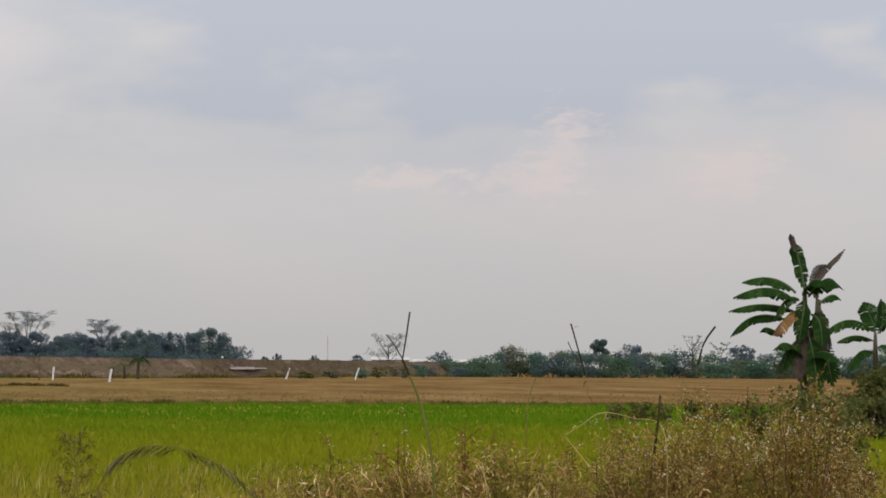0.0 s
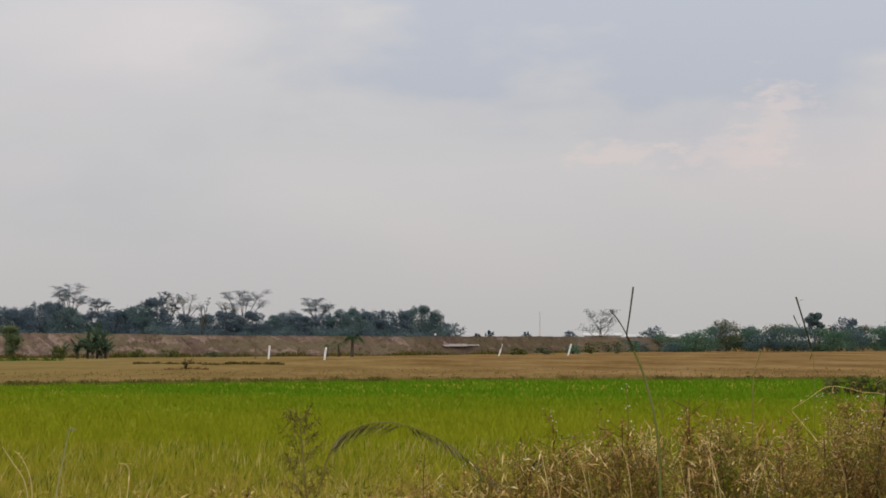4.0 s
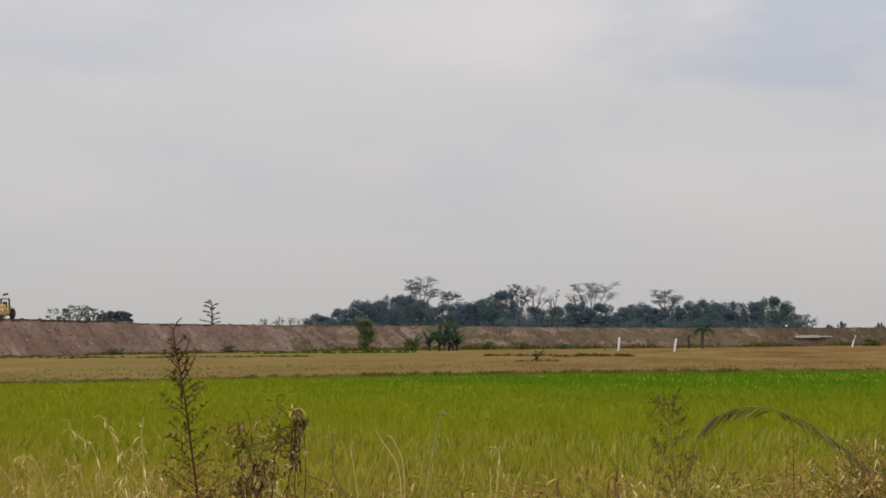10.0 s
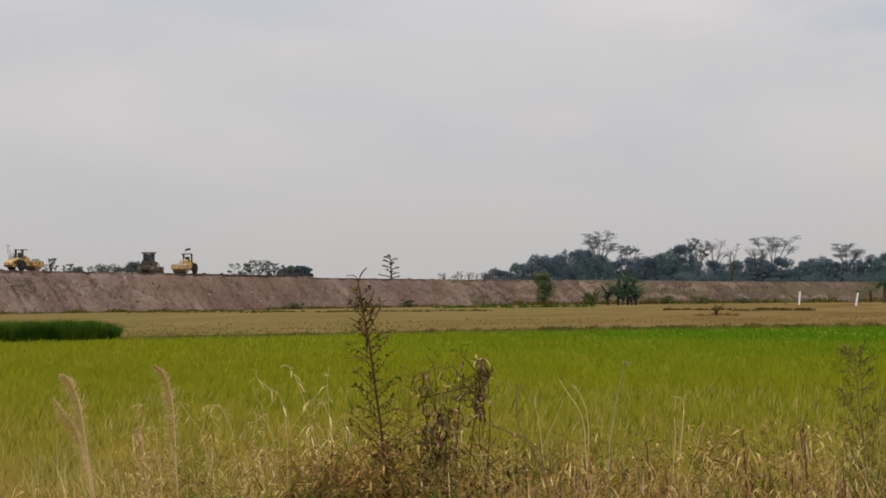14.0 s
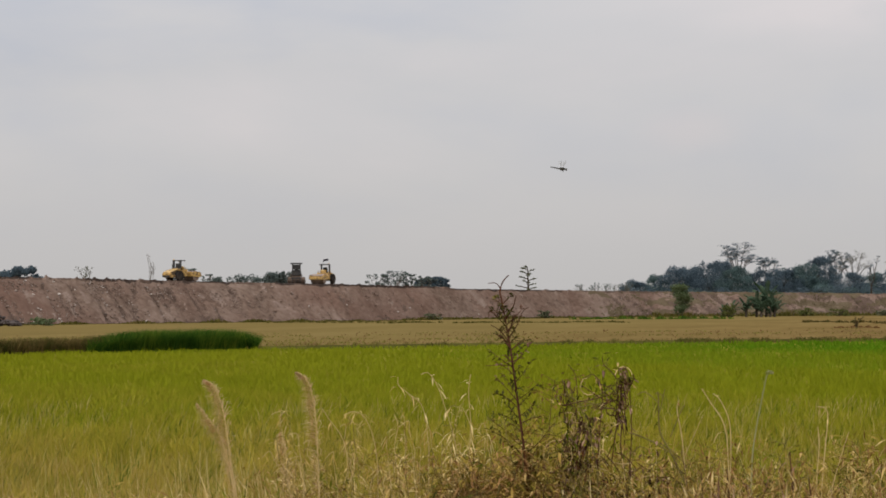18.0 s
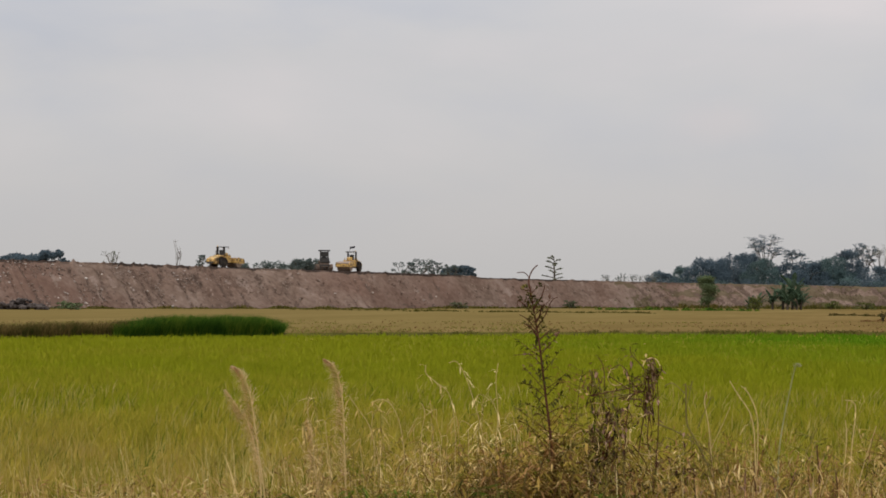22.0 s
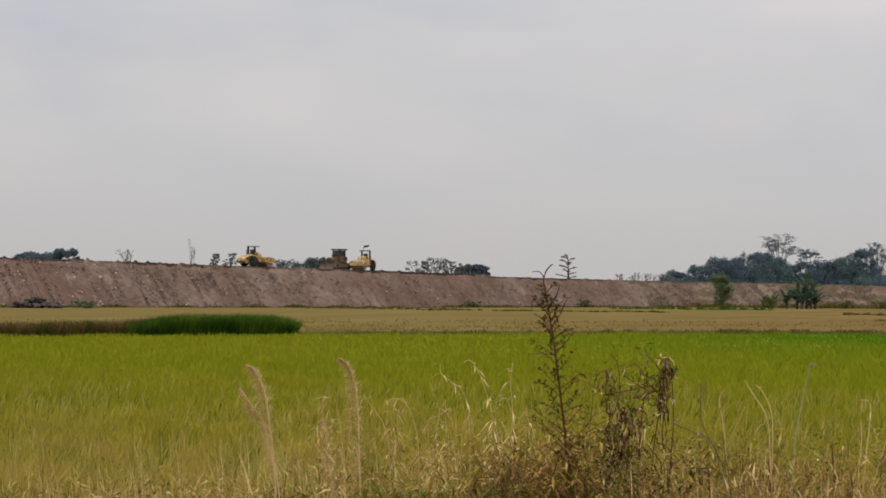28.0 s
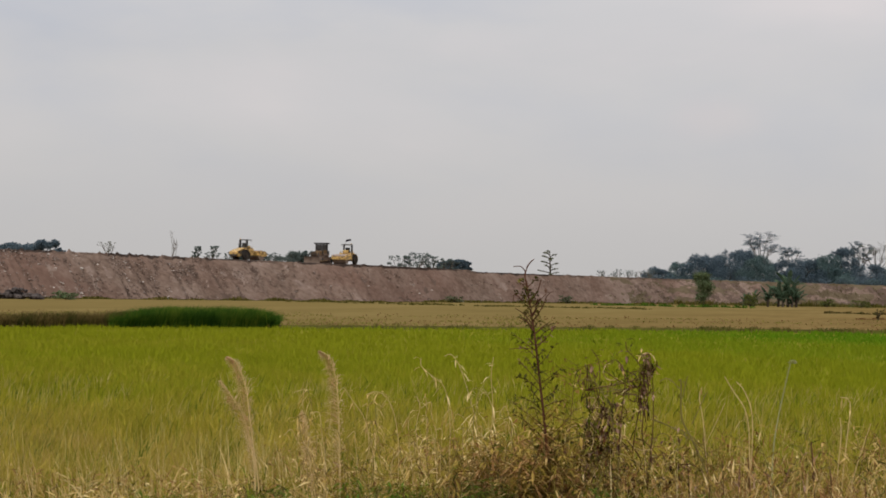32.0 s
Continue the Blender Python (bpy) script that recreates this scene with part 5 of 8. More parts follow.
G, B_, K_ = BANANA, BANANA_DRY, BANANA_DARK
TALL_PLANT = [
    (((-16.42, 4.36), (-15.85, 4.67), (-15.163, 4.60)), 0.42, 0.6, G), (((-16.42, 4.16), (-15.78, 4.44), (-14.947, 4.24)), 0.48, -0.5, G),
    (((-16.40, 3.95), (-15.65, 4.11), (-14.838, 3.97)), 0.36, 0.3, G), (((-16.2, 3.78), (-15.45, 3.85), (-14.879, 3.44)), 0.42, -0.2, G),
    (((-16.645, 4.36), (-16.5, 5.05), (-16.36, 5.40)), 0.24, 0.2, G), (((-16.41, 5.2), (-16.36, 5.42), (-16.29, 5.60)), 0.11, 0.1, K_),
    (((-16.75, 4.45), (-17.155, 4.93), (-17.597, 5.31)), 0.2, 0.8, K_), (((-16.74, 4.28), (-17.15, 4.63), (-17.435, 4.46)), 0.52, -0.6, G),
    (((-16.99, 4.12), (-17.26, 4.31), (-17.461, 4.25)), 0.30, 0.4, G), (((-16.52, 3.98), (-16.19, 3.82), (-15.945, 3.45)), 0.36, -0.6, B_),
]
TALL_PLANT_LOW = [
    (((-16.1, 3.43), (-15.8, 3.6), (-15.622, 3.57)), 0.26, -0.3, G), (((-16.79, 2.92), (-17.1, 3.12), (-17.5, 2.9)), 0.34, -0.6, G),
    (((-16.72, 2.9), (-16.25, 3.28), (-15.95, 3.15)), 0.36, -0.8, G), (((-16.7, 3.6), (-16.55, 3.1), (-16.5, 2.5)), 0.26, -0.5, K_),
    (((-16.7, 3.5), (-16.85, 3.0), (-16.95, 2.3)), 0.36, -0.4, G), (((-16.5, 4.2), (-16.2, 4.2), (-15.9, 3.75)), 0.36, -0.3, G), (((-16.6, 4.3), (-16.85, 4.6), (-17.1, 4.55)), 0.4, -0.4, G),
    (((-16.6, 3.4), (-16.3, 3.2), (-16.1, 2.7)), 0.34, -0.5, G), (((-16.64, 4.2), (-16.6, 3.9), (-16.5, 3.3)), 0.28, -0.35, G), (((-16.8, 3.9), (-17.0, 3.7), (-17.05, 3.2)), 0.28, -0.35, G)]
banana_plant(-16.6, 50, [(-16.645, 4.35, 0.10)], TALL_PLANT + TALL_PLANT_LOW, 71, "tall green banana plant with torn leaves and a brown dead leaf")
banana_plant(-17.0, 51, [(-16.96, 4.25, 0.12)], [
    (((-16.95, 4.1), (-17.05, 3.6), (-17.1, 3.0)), 0.3, -0.3, K_), (((-16.95, 4.0), (-16.82, 3.4), (-16.8, 2.8)), 0.3, 0.4, K_),
    (((-16.95, 4.2), (-16.9, 4.7), (-17.15, 5.0)), 0.22, 0.3, K_), (((-16.97, 3.2), (-17.15, 3.0), (-17.3, 2.4)), 0.34, -0.3, G)], 72, "banana stem hung with dark withered leaves")
YOUNG_PLANT = [
    (((-18.33, 3.52), (-17.72, 3.78), (-17.085, 3.46)), 0.46, -0.4, G), (((-18.3, 3.34), (-17.86, 3.46), (-17.43, 3.32)), 0.32, 0.4, G),
    (((-18.36, 3.5), (-18.22, 3.87), (-18.06, 4.17)), 0.36, 0.3, G), (((-18.45, 3.5), (-18.52, 3.87), (-18.47, 4.23)), 0.2, 0.1, G),
    (((-18.4, 3.5), (-18.9, 3.9), (-19.4, 3.6)), 0.46, -0.3, G), (((-18.3, 3.1), (-17.95, 3.1), (-17.7, 2.7)), 0.36, -0.5, G),
    (((-18.4, 3.2), (-18.7, 3.2), (-19.1, 2.7)), 0.36, -0.5, G)]
# the young plant stands further off, so it is taller than it looks beside its neighbour
banana_plant(-18.35, 96, [(-18.34, 4.2, 0.13)], [(tuple((az, 2.75 + (z - 2.75) * 1.92) for az, z in pts), w * 1.85, depth * 1.9, m) for pts, w, depth, m in YOUNG_PLANT], 73, "young green banana plant with broad arching leaves")


def far_banana_clump():
    """A dark clump of small banana plants at the embankment's foot."""
    rng = np.random.default_rng(80)
    for i, (az, h, n) in enumerate(((6.55, 3.4, 6), (6.2, 4.4, 7), (5.95, 5.3, 8), (5.72, 6.4, 9), (5.52, 5.0, 7), (6.75, 2.8, 6), (5.84, 3.6, 6), (5.62, 3.4, 6))):
        base = spot(az, 424 + rng.uniform(-2, 2))
        root = thing("small_banana_plant", label="dark green banana plant in a clump at the embankment foot", category="banana plant", group="clump at the embankment foot", at=base)
        part("pseudostem", Acc().tube([(0, 0, -0.1), (0, 0, h * 0.3), (0.05, 0, h * 0.5)], [0.25, 0.2, 0.1], 8), DARK_BARK, root)
        for k in range(n + 9):
            a = 2.4 * k + rng.uniform(-0.3, 0.3)
            r = h * rng.uniform(0.3, 0.5)
            acc = Acc()
            q0 = Vector((0, 0, h * rng.uniform(0.1, 0.5)))
            q2 = q0 + Vector((math.cos(a) * r, math.sin(a) * r, h * rng.uniform(-0.05, 0.62)))
            big_leaf(acc, [q0, (q0 + q2) * 0.5 + Vector((0, 0, h * 0.22)), q2], h * 0.17, rng, 0.6)
            part("leaf", acc, CLUMP_LEAF, root)


far_banana_clump()

bush("foot_bush", 6.62, 420, 2.6, 3.6, 505, SCRUB_LEAF, "low olive bush at the embankment foot", 0.35, 300)
bush("foot_bush", 11.1, 405, 1.5, 3.4, 506, DRY_LEAF, "low olive bush at the embankment foot", 0.3, 200)
bush("foot_bush", 13.9, 374, 1.1, 4.0, 507, DRY_LEAF, "low olive bush at the embankment foot", 0.3, 180)
bush("foot_bush", 4.8, 445, 1.7, 5.0, 508, SCRUB_LEAF, "low green bush at the embankment foot", 0.35, 220)
bush("foot_bush", 4.0, 446, 1.5, 5.0, 509, SCRUB_LEAF, "low green bush at the embankment foot", 0.35, 220)
bush("foot_bush", 2.9, 452, 1.3, 5.0, 510, DRY_LEAF, "low olive bush at the embankment foot", 0.35, 180)
for k, az in enumerate((-4.55, -5.2, -5.9, -6.3, -6.9, -7.4)):
    bush("foot_bush", az, 500 + 14 * k, 1.5 + 0.4 * k, 5.0, 512 + k, (SCRUB_LEAF, DRY_LEAF, HEDGE_LEAF)[k % 3], "green bush at the end of the embankment", 0.4, 230)


def make_grass_clump():
    rng = np.random.default_rng(15)
    n = 30000
    az = rng.uniform(18.15, 22.2, n)
    d = border(az) - 1.2 + rng.uniform(0, 3.6, n)
    top = np.interp(az, (18.15, 18.45, 19.0, 19.8, 21.2, 21.9, 22.2), (0.86, 1.16, 1.26, 1.42, 1.30, 1.12, 0.9)) * rng.uniform(0.55, 1.06, n) * (0.72 + 0.3 * noise_row(az * 2.5) + 0.2 * noise_row(az * 9.0 + d * 0.7))
    a = np.radians(az)
    blades("tall_grass_clump", np.stack([-d * np.sin(a), d * np.cos(a), 0 * d], -1), top, 0.032 * rng.uniform(0.7, 1.4, n), CLUMP, rng, 0.8, (0.12, 0),
           "dense clump of tall dark green grass on the bund", "grass clump")
    n = 15000
    az = rng.uniform(21.7, 27.5, n)
    d = border(az) - 0.8 + rng.uniform(0, 2.6, n)
    top = np.interp(az, (21.9, 23, 25, 27.5), (1.12, 1.06, 1.0, 0.96)) * rng.uniform(0.4, 1.05, n) * (0.5 + 0.5 * noise_row(az * 4.1) + 0.3 * noise_row(az * 11.0 + d))
    a = np.radians(az)
    blades("brown_grass_strip", np.stack([-d * np.sin(a), d * np.cos(a), 0 * d], -1), top, 0.034 * rng.uniform(0.7, 1.4, n), CLUMP_DRY, rng, 0.9, (0.1, 0),
           "brown and olive grass strip on the bund", "grass")
    # weeds along the foot of the embankment and on small bunds in the stubble
    n = 9000
    az = rng.uniform(-9, 27, n)
    dens = noise_row(az * 1.7)
    d = foot(az) - rng.uniform(0.2, 4.5, n)
    a = np.radians(az)
    blades("foot_weeds", np.stack([-d * np.sin(a), d * np.cos(a), 0 * d], -1), rng.uniform(0.2, 1.0, n) * np.clip(dens * 2 - 0.5, 0.1, 1.2) * np.where(az < 8.5, 1.5, 0.8), 0.22 * rng.uniform(0.6, 1.4, n), BUND, rng, 0.7,
           (0, 0), "olive weeds along the embankment foot", "weeds")
    for k, (a0, a1, dd, hh) in enumerate(((3.2, 4.9, 310, 0.4), (1.2, 3.2, 297, 0.45), (9.0, 15.5, 318, 0.35), (3.0, 4.1, 244, 0.25), (6.5, 10.5, 380, 0.6), (14.0, 18.0, 330, 0.3))):
        n = 2600
        az = a0 + (a1 - a0) * rng.beta(1.3, 1.3, n)
        lumps = noise_row(az * 9.0 + k)
        keep = rng.uniform(0, 1, n) < np.clip(lumps * 2.2 - 0.6, 0.08, 0.8)
        az, lumps = az[keep], lumps[keep]
        n = len(az)
        d = dd + rng.normal(0, 0.9, n) + 4.0 * np.sin(az * 3.1 + k) + 2.0 * np.sin(az * 7.7 + 2 * k)
        a = np.radians(az)
        blades("stubble_bund_grass", np.stack([-d * np.sin(a), d * np.cos(a), 0 * d], -1), rng.uniform(0.15, 0.8, n) * hh * (0.3 + 1.5 * lumps), 0.14 * rng.uniform(0.6, 1.4, n), (CLUMP_DRY, CLUMP_DRY, BUND, STUBBLE_BROWN, CLUMP, BUND)[k], rng, 0.9,
               (0, 0), "thin dark line of grass on a small bund in the stubble", "grass")


make_grass_clump()


def lump(rng, r, squash=0.6):
    """A rough stone."""
    bm = bmesh.new()
    bmesh.ops.create_icosphere(bm, subdivisions=1, radius=1.0)
    acc = Acc()
    k = rng.uniform(0, 9)
    acc.v = [Vector((v.co.x * 1.15, v.co.y, v.co.z * squash)) * r * (1 + 0.35 * noise.noise(v.co * 1.4 + Vector((k, k, k)))) for v in bm.verts]
    acc.f = [tuple(v.index for v in f.verts) for f in bm.faces]
    bm.free()
    return acc


def make_rubble():
    rng = np.random.default_rng(33)
    # dark heap of broken rock at the foot
    heap = thing("rubble_heap", label="heap of dark broken rock at the embankment foot", category="rubble heap", at=spot(24.45, 297))
    for i in range(70):
        r = rng.uniform(0.25, 0.62)
        x = rng.uniform(-3.4, 3.4)
        z = max(0.1, (1.5 - abs(x) * 0.40) * rng.uniform(0.1, 1.0))
        part("rock", lump(rng, r), DARK_ROCK, heap, at=Matrix.Translation((x, rng.uniform(-1.2, 1.2), z)) @ Matrix.Rotation(rng.uniform(0, 6), 4, "Z"))
    for i, (az, w, h) in enumerate(((23.2, 5.0, 1.1), (26.0, 4.0, 0.9))):
        bush("foot_bush", az, 300, h, w, 540 + i, LIGHT_LEAF, "bright green weeds beside the rubble heap", 0.3, 260)
    # loose stones on the slope
    meshes = [lump(rng, 1.0).mesh("stone", m) for m in (ROCK, ROCK, DIRT, SHADED_EARTH)]
    for i in range(330):
        az = rng.uniform(20.5, 27) if i < 150 else rng.uniform(12.5, 21) if i < 280 else rng.uniform(0, 13)
        u = rng.uniform(0.02, 0.97)
        p = bank_point(az, u)
        ob = new("stone", meshes[int(rng.choice(4, p=(0.04, 0.04, 0.8, 0.12) if az < 20.5 else (0.3, 0.3, 0.3, 0.1)))])
        s = rng.uniform(0.07, 0.19) * (1.6 if rng.uniform() < 0.08 else 1)
        ob.matrix_basis = Matrix.LocRotScale(p + Vector((0, 0, 0.05)), Euler((0, 0, rng.uniform(0, 6))), (s, s, s))
        tagged(ob, "loose stone on the embankment slope", "stone", "stones on the embankment")


make_rubble()


def make_scree():
    """Fine broken stone and clods strewn over the slope."""
    rng = np.random.default_rng(34)
    n = 7000
    v = []
    for i in range(n):
        az = rng.uniform(4, 27.5) if i < 2800 else 27.5 - 9.5 * rng.uniform(0, 1) ** 1.5
        p = bank_point(az, min(0.99, rng.uniform(0, 1) ** 0.8 * (0.6 + 0.6 * float(noise_row([az * 3])[0]))))
        r = rng.uniform(0.05, 0.13) * (1.0 if az < 20 else 1.25)
        for q in ((1, 0, 0), (0, 1, 0), (-1, 0, 0), (0, -1, 0), (0, 0, 0.8), (0, 0, -0.5)):
            v.append(p + Vector(q) * r * rng.uniform(0.6, 1.4))
    raw_mesh("scree", np.array([tuple(q) for q in v]), n, 6, ((0, 1, 4), (1, 2, 4), (2, 3, 4), (3, 0, 4), (1, 0, 5), (2, 1, 5), (3, 2, 5), (0, 3, 5)), SCREE, "broken stone and clods on the embankment slope", "rubble")


SCREE = material("broken_stone", [(0.2, (0.13, 0.092, 0.072)), (0.5, (0.17, 0.122, 0.098)), (0.72, (0.24, 0.185, 0.152)), (0.9, (0.36, 0.31, 0.27))], 0.6, world=True, island=0.33, rough=0.95)
make_scree()


def make_far_buildings():
    # long pale roofs beyond the end of the embankment
    for az0, az1, d, z, h, nm in ((-6.15, -7.05, 760, 5.6, 0.9, 8), (-7.15, -8.45, 790, 5.1, 0.9, 10), (-8.7, -9.6, 800, 4.7, 0.8, 7)):
        a, b = spot(az0, d), spot(az1, d)
        c = (a + b) / 2
        L = (b - a).length
        yaw = math.degrees(math.atan2(b.y - a.y, b.x - a.x))
        root = thing("long_shed", label="long low shed with a pale sheet roof far behind the field", category="building", group="far sheds", at=pose(c.x, c.y, 0, 0, 0, yaw))
        part("wall", Acc().box((0, 0, (z - h) / 2), (L, 9, z - h)), WALL, root)
        part("roof", Acc().prism([(-L / 2 - 0.4, z - h), (L / 2 + 0.4, z - h), (L / 2 + 0.4, z - h + 0.12), (-L / 2 - 0.4, z - h + 0.12)], -5, 5)
             .box((0, 0, z - h / 2 + 0.05), (L + 0.6, 9.6, h), None, (1.0, 0.25)), PALE_ROOF, root, "pale sheet metal roof")
        for k in range(nm):
            win = part("window", Acc().box((-L / 2 + (k + 0.5) * L / nm, -4.52, (z - h) * 0.6), (1.6, 0.08, 1.1)), WALL, root)
            part("pane", Acc().box((-L / 2 + (k + 0.5) * L / nm, -4.58, (z - h) * 0.6), (1.4, 0.03, 0.9)), GLASS, win)
    # lattice mast
    root = thing("lattice_mast", label="thin grey lattice mast on the skyline", category="mast", at=spot(-5.06, 900))
    for x, y in ((-0.3, -0.2), (0.3, -0.2), (0, 0.3)):
        part("leg", Acc().tube([(x, y, 0), (x * 0.4, y * 0.4, 14.3)], 0.035, 5), WALL, root)
    br = Acc()
    for k in range(14):
        s = 1 - 0.6 * k / 14
        br.tube([(-0.3 * s, -0.2 * s, k), (0.3 * s, -0.2 * s, k + 0.9)], 0.02, 4)
        br.tube([(0.3 * s, -0.2 * s, k), (0, 0.3 * s, k + 0.9)], 0.02, 4)
    part("bracing", br, WALL, root)
    # pale concrete slabs lying on the far slope
    a, b = bank_point(-2.66, 0.42), bank_point(-3.6, 0.42)
    c = (a + b) / 2
    yaw = math.degrees(math.atan2(b.y - a.y, b.x - a.x))
    L = (b - a).length
    root = thing("slab_stack", label="pale concrete slabs lying on the embankment slope", category="concrete slab", at=pose(c.x, c.y, c.z + 0.15, 28, 0, yaw))
    for x, y, w, ln in ((-0.16, 0.0, 0.8, 0.6), (0.28, 0.1, 0.6, 0.4), (-0.05, 0.45, 0.5, 0.5)):
        part("slab", Acc().box((x * L, y, 0.04 + 0.1 * abs(y)), (ln * L, w, 0.12)), SLAB, root, bevel=0.04)
    # small white board on the crest
    az = -2.5
    d = float(foot(az)) + 9.5 * float(crest(az)) / 5.5 + 2
    root = thing("white_board", label="small white sign board on the far embankment crest", category="sign board", at=pose(*spot(az, d, float(crest(az)) - 0.1), 0, 0, 10))
    part("board", Acc().box((0, 0, 0.6), (0.45, 0.06, 0.4)), WHITE, root)
    for x in (-0.4, 0.4):
        part("post", Acc().tube([(x * 0.45, 0.06, 0), (x * 0.45, 0.06, 0.75)], 0.03, 6), WOOD, root)


make_far_buildings()

# scrub round the banana plants
for k, (az, d, h, w, lf) in enumerate(((-15.8, 48, 2.2, 1.8, SCRUB_LEAF), (-16.3, 47.5, 2.45, 2.0, SCRUB_LEAF), (-17.0, 47.5, 2.45, 2.0, SCRUB_LEAF), (-17.5, 48, 2.6, 2.2, SCRUB_LEAF), (-18.1, 94, 1.9, 3.0, SCRUB_LEAF),
                                       (-18.7, 93, 1.7, 3.4, SCRUB_LEAF), (-17.1, 49, 2.6, 2.2, SCRUB_LEAF), (-19.5, 94, 1.8, 3.6, SCRUB_LEAF), (-18.3, 95, 3.6, 2.6, SCRUB_LEAF), (-18.75, 95, 3.0, 3.0, SCRUB_LEAF))):
    bush("scrub_bush", az, d, h, w, 560 + k, lf, "leafy scrub round the banana plants", 0.085 if d < 60 else 0.14, 1300, group="scrub round the bananas")
for k, (az, h) in enumerate(((-12.2, 1.0), (-12.7, 1.15), (-13.2, 1.0), (-14.0, 1.2), (-14.6, 1.1))):
    bush("bund_bush", az, 118, h, 1.9, 575 + k, SCRUB_LEAF, "low dark green bush on the paddy bund", 0.12, 500, group="bushes on the bund")


# ---------------------------------------------------------------- the verge: weeds, reeds and dry grass close by
STRAW = material("dry_straw", [(0.25, (0.36, 0.23, 0.075)), (0.5, (0.60, 0.43, 0.165)), (0.75, (0.80, 0.65, 0.33))], 1.5, world=True, island=0.2, rough=0.8, through=0.2)
WEED_GREEN = material("verge_grass", [(0.25, (0.07, 0.10, 0.009)), (0.5, (0.18, 0.205, 0.02)), (0.8, (0.33, 0.30, 0.05))], 1.5, world=True, island=0.2, rough=0.7, through=0.25)
WEED_BROWN = material("withered_grass", [(0.25, (0.12, 0.056, 0.022)), (0.5, (0.30, 0.165, 0.062)), (0.8, (0.50, 0.32, 0.13))], 1.5, world=True, island=0.2, rough=0.85, through=0.15)
STEM_DARK = material("dark_red_stem", [(0.3, (0.07, 0.036, 0.02)), (0.7, (0.15, 0.08, 0.045))], 6.0, rough=0.7)
STEM_RED = material("red_brown_stem", [(0.3, (0.065, 0.030, 0.018)), (0.7, (0.12, 0.055, 0.033))], 6.0, rough=0.7)
DARK_LEAF = material("dark_olive_leaf", [(0.25, (0.045, 0.045, 0.012)), (0.6, (0.085, 0.08, 0.022)), (0.85, (0.15, 0.125, 0.04))], 4.0, world=True, island=0.2, rough=0.8, through=0.1)
REED_DARK = material("dark_reed_stem", [(0.3, (0.028, 0.026, 0.014)), (0.7, (0.07, 0.062, 0.03))], 6.0, rough=0.7)
STEM_GREEN = material("green_stem", [(0.3, (0.10, 0.115, 0.03)), (0.7, (0.19, 0.19, 0.065))], 6.0, rough=0.7)
STEM_OLIVE = material("olive_stem", [(0.3, (0.14, 0.12, 0.035)), (0.7, (0.24, 0.19, 0.07))], 6.0, rough=0.7)
STEM_STRAW = material("straw_stem", [(0.3, (0.46, 0.33, 0.13)), (0.7, (0.66, 0.50, 0.25))], 6.0, rough=0.7)
WILT = material("wilted_leaf", [(0.25, (0.09, 0.075, 0.02)), (0.55, (0.17, 0.14, 0.04)), (0.8, (0.27, 0.19, 0.07))], 4.0, world=True, island=0.25, rough=0.8, through=0.15)
PURPLE = material("dead_purple_leaf", [(0.25, (0.10, 0.055, 0.04)), (0.6, (0.24, 0.14, 0.095)), (0.85, (0.42, 0.29, 0.19))], 4.0, world=True, island=0.25, rough=0.85)
PLUME = material("reed_plume", [(0.25, (0.56, 0.39, 0.22)), (0.55, (0.74, 0.54, 0.33)), (0.8, (0.86, 0.68, 0.46))], 5.0, world=True, island=0.2, rough=0.85, through=0.5)
FRESH_GREEN = material("fresh_weed_leaf", [(0.25, (0.075, 0.15, 0.018)), (0.6, (0.13, 0.22, 0.03)), (0.85, (0.22, 0.27, 0.05))], 3.0, world=True, island=0.2, rough=0.8, through=0.3)
GREY_REED = material("grey_green_reed", [(0.3, (0.24, 0.24, 0.10)), (0.7, (0.38, 0.37, 0.19))], 6.0, rough=0.7, island=0.1)
ARCH = material("dark_plume", [(0.25, (0.06, 0.06, 0.027)), (0.6, (0.13, 0.12, 0.055)), (0.85, (0.25, 0.22, 0.11))], 4.0, world=True, island=0.2, rough=0.8)
PETAL = material("white_petal", [(0.3, (0.46, 0.42, 0.32)), (0.7, (0.68, 0.63, 0.50))], 9.0, rough=0.8, through=0.2)
SMALL_LEAF = material("small_weed_leaf", [(0.25, (0.17, 0.145, 0.022)), (0.5, (0.30, 0.225, 0.042)), (0.8, (0.47, 0.32, 0.09))], 3.0, world=True, island=0.25, rough=0.8, through=0.2)
BUFF_LEAF = material("buff_weed_leaf", [(0.25, (0.30, 0.215, 0.06)), (0.5, (0.44, 0.325, 0.11)), (0.8, (0.60, 0.46, 0.19))], 3.0, world=True, island=0.25, rough=0.8, through=0.25)
RED_LEAF = material("rusty_leaf", [(0.3, (0.18, 0.07, 0.03)), (0.7, (0.30, 0.14, 0.06))], 4.0, world=True, island=0.2, rough=0.85, through=0.2)


def rail(pts, d, origin, depth=0.0):
    """Points (az, z) at the distance d, seen from origin; depth tilts the far end away."""
    n = max(len(pts) - 1, 1)
    return [spot(az, d + depth * i / n, z) - origin for i, (az, z) in enumerate(pts)]


def smooth(pts, k=5):
    """A rounded line through the points."""
    out = []
    for i in range(len(pts) - 1):
        p0, p1, p2, p3 = pts[max(i - 1, 0)], pts[i], pts[i + 1], pts[min(i + 2, len(pts) - 1)]
        for j in range(k):
            t = j / k
            out.append(0.5 * ((2 * p1) + (p2 - p0) * t + (2 * p0 - 5 * p1 + 4 * p2 - p3) * t * t + (3 * p1 - p0 - 3 * p2 + p3) * t ** 3))
    return out + [pts[-1]]


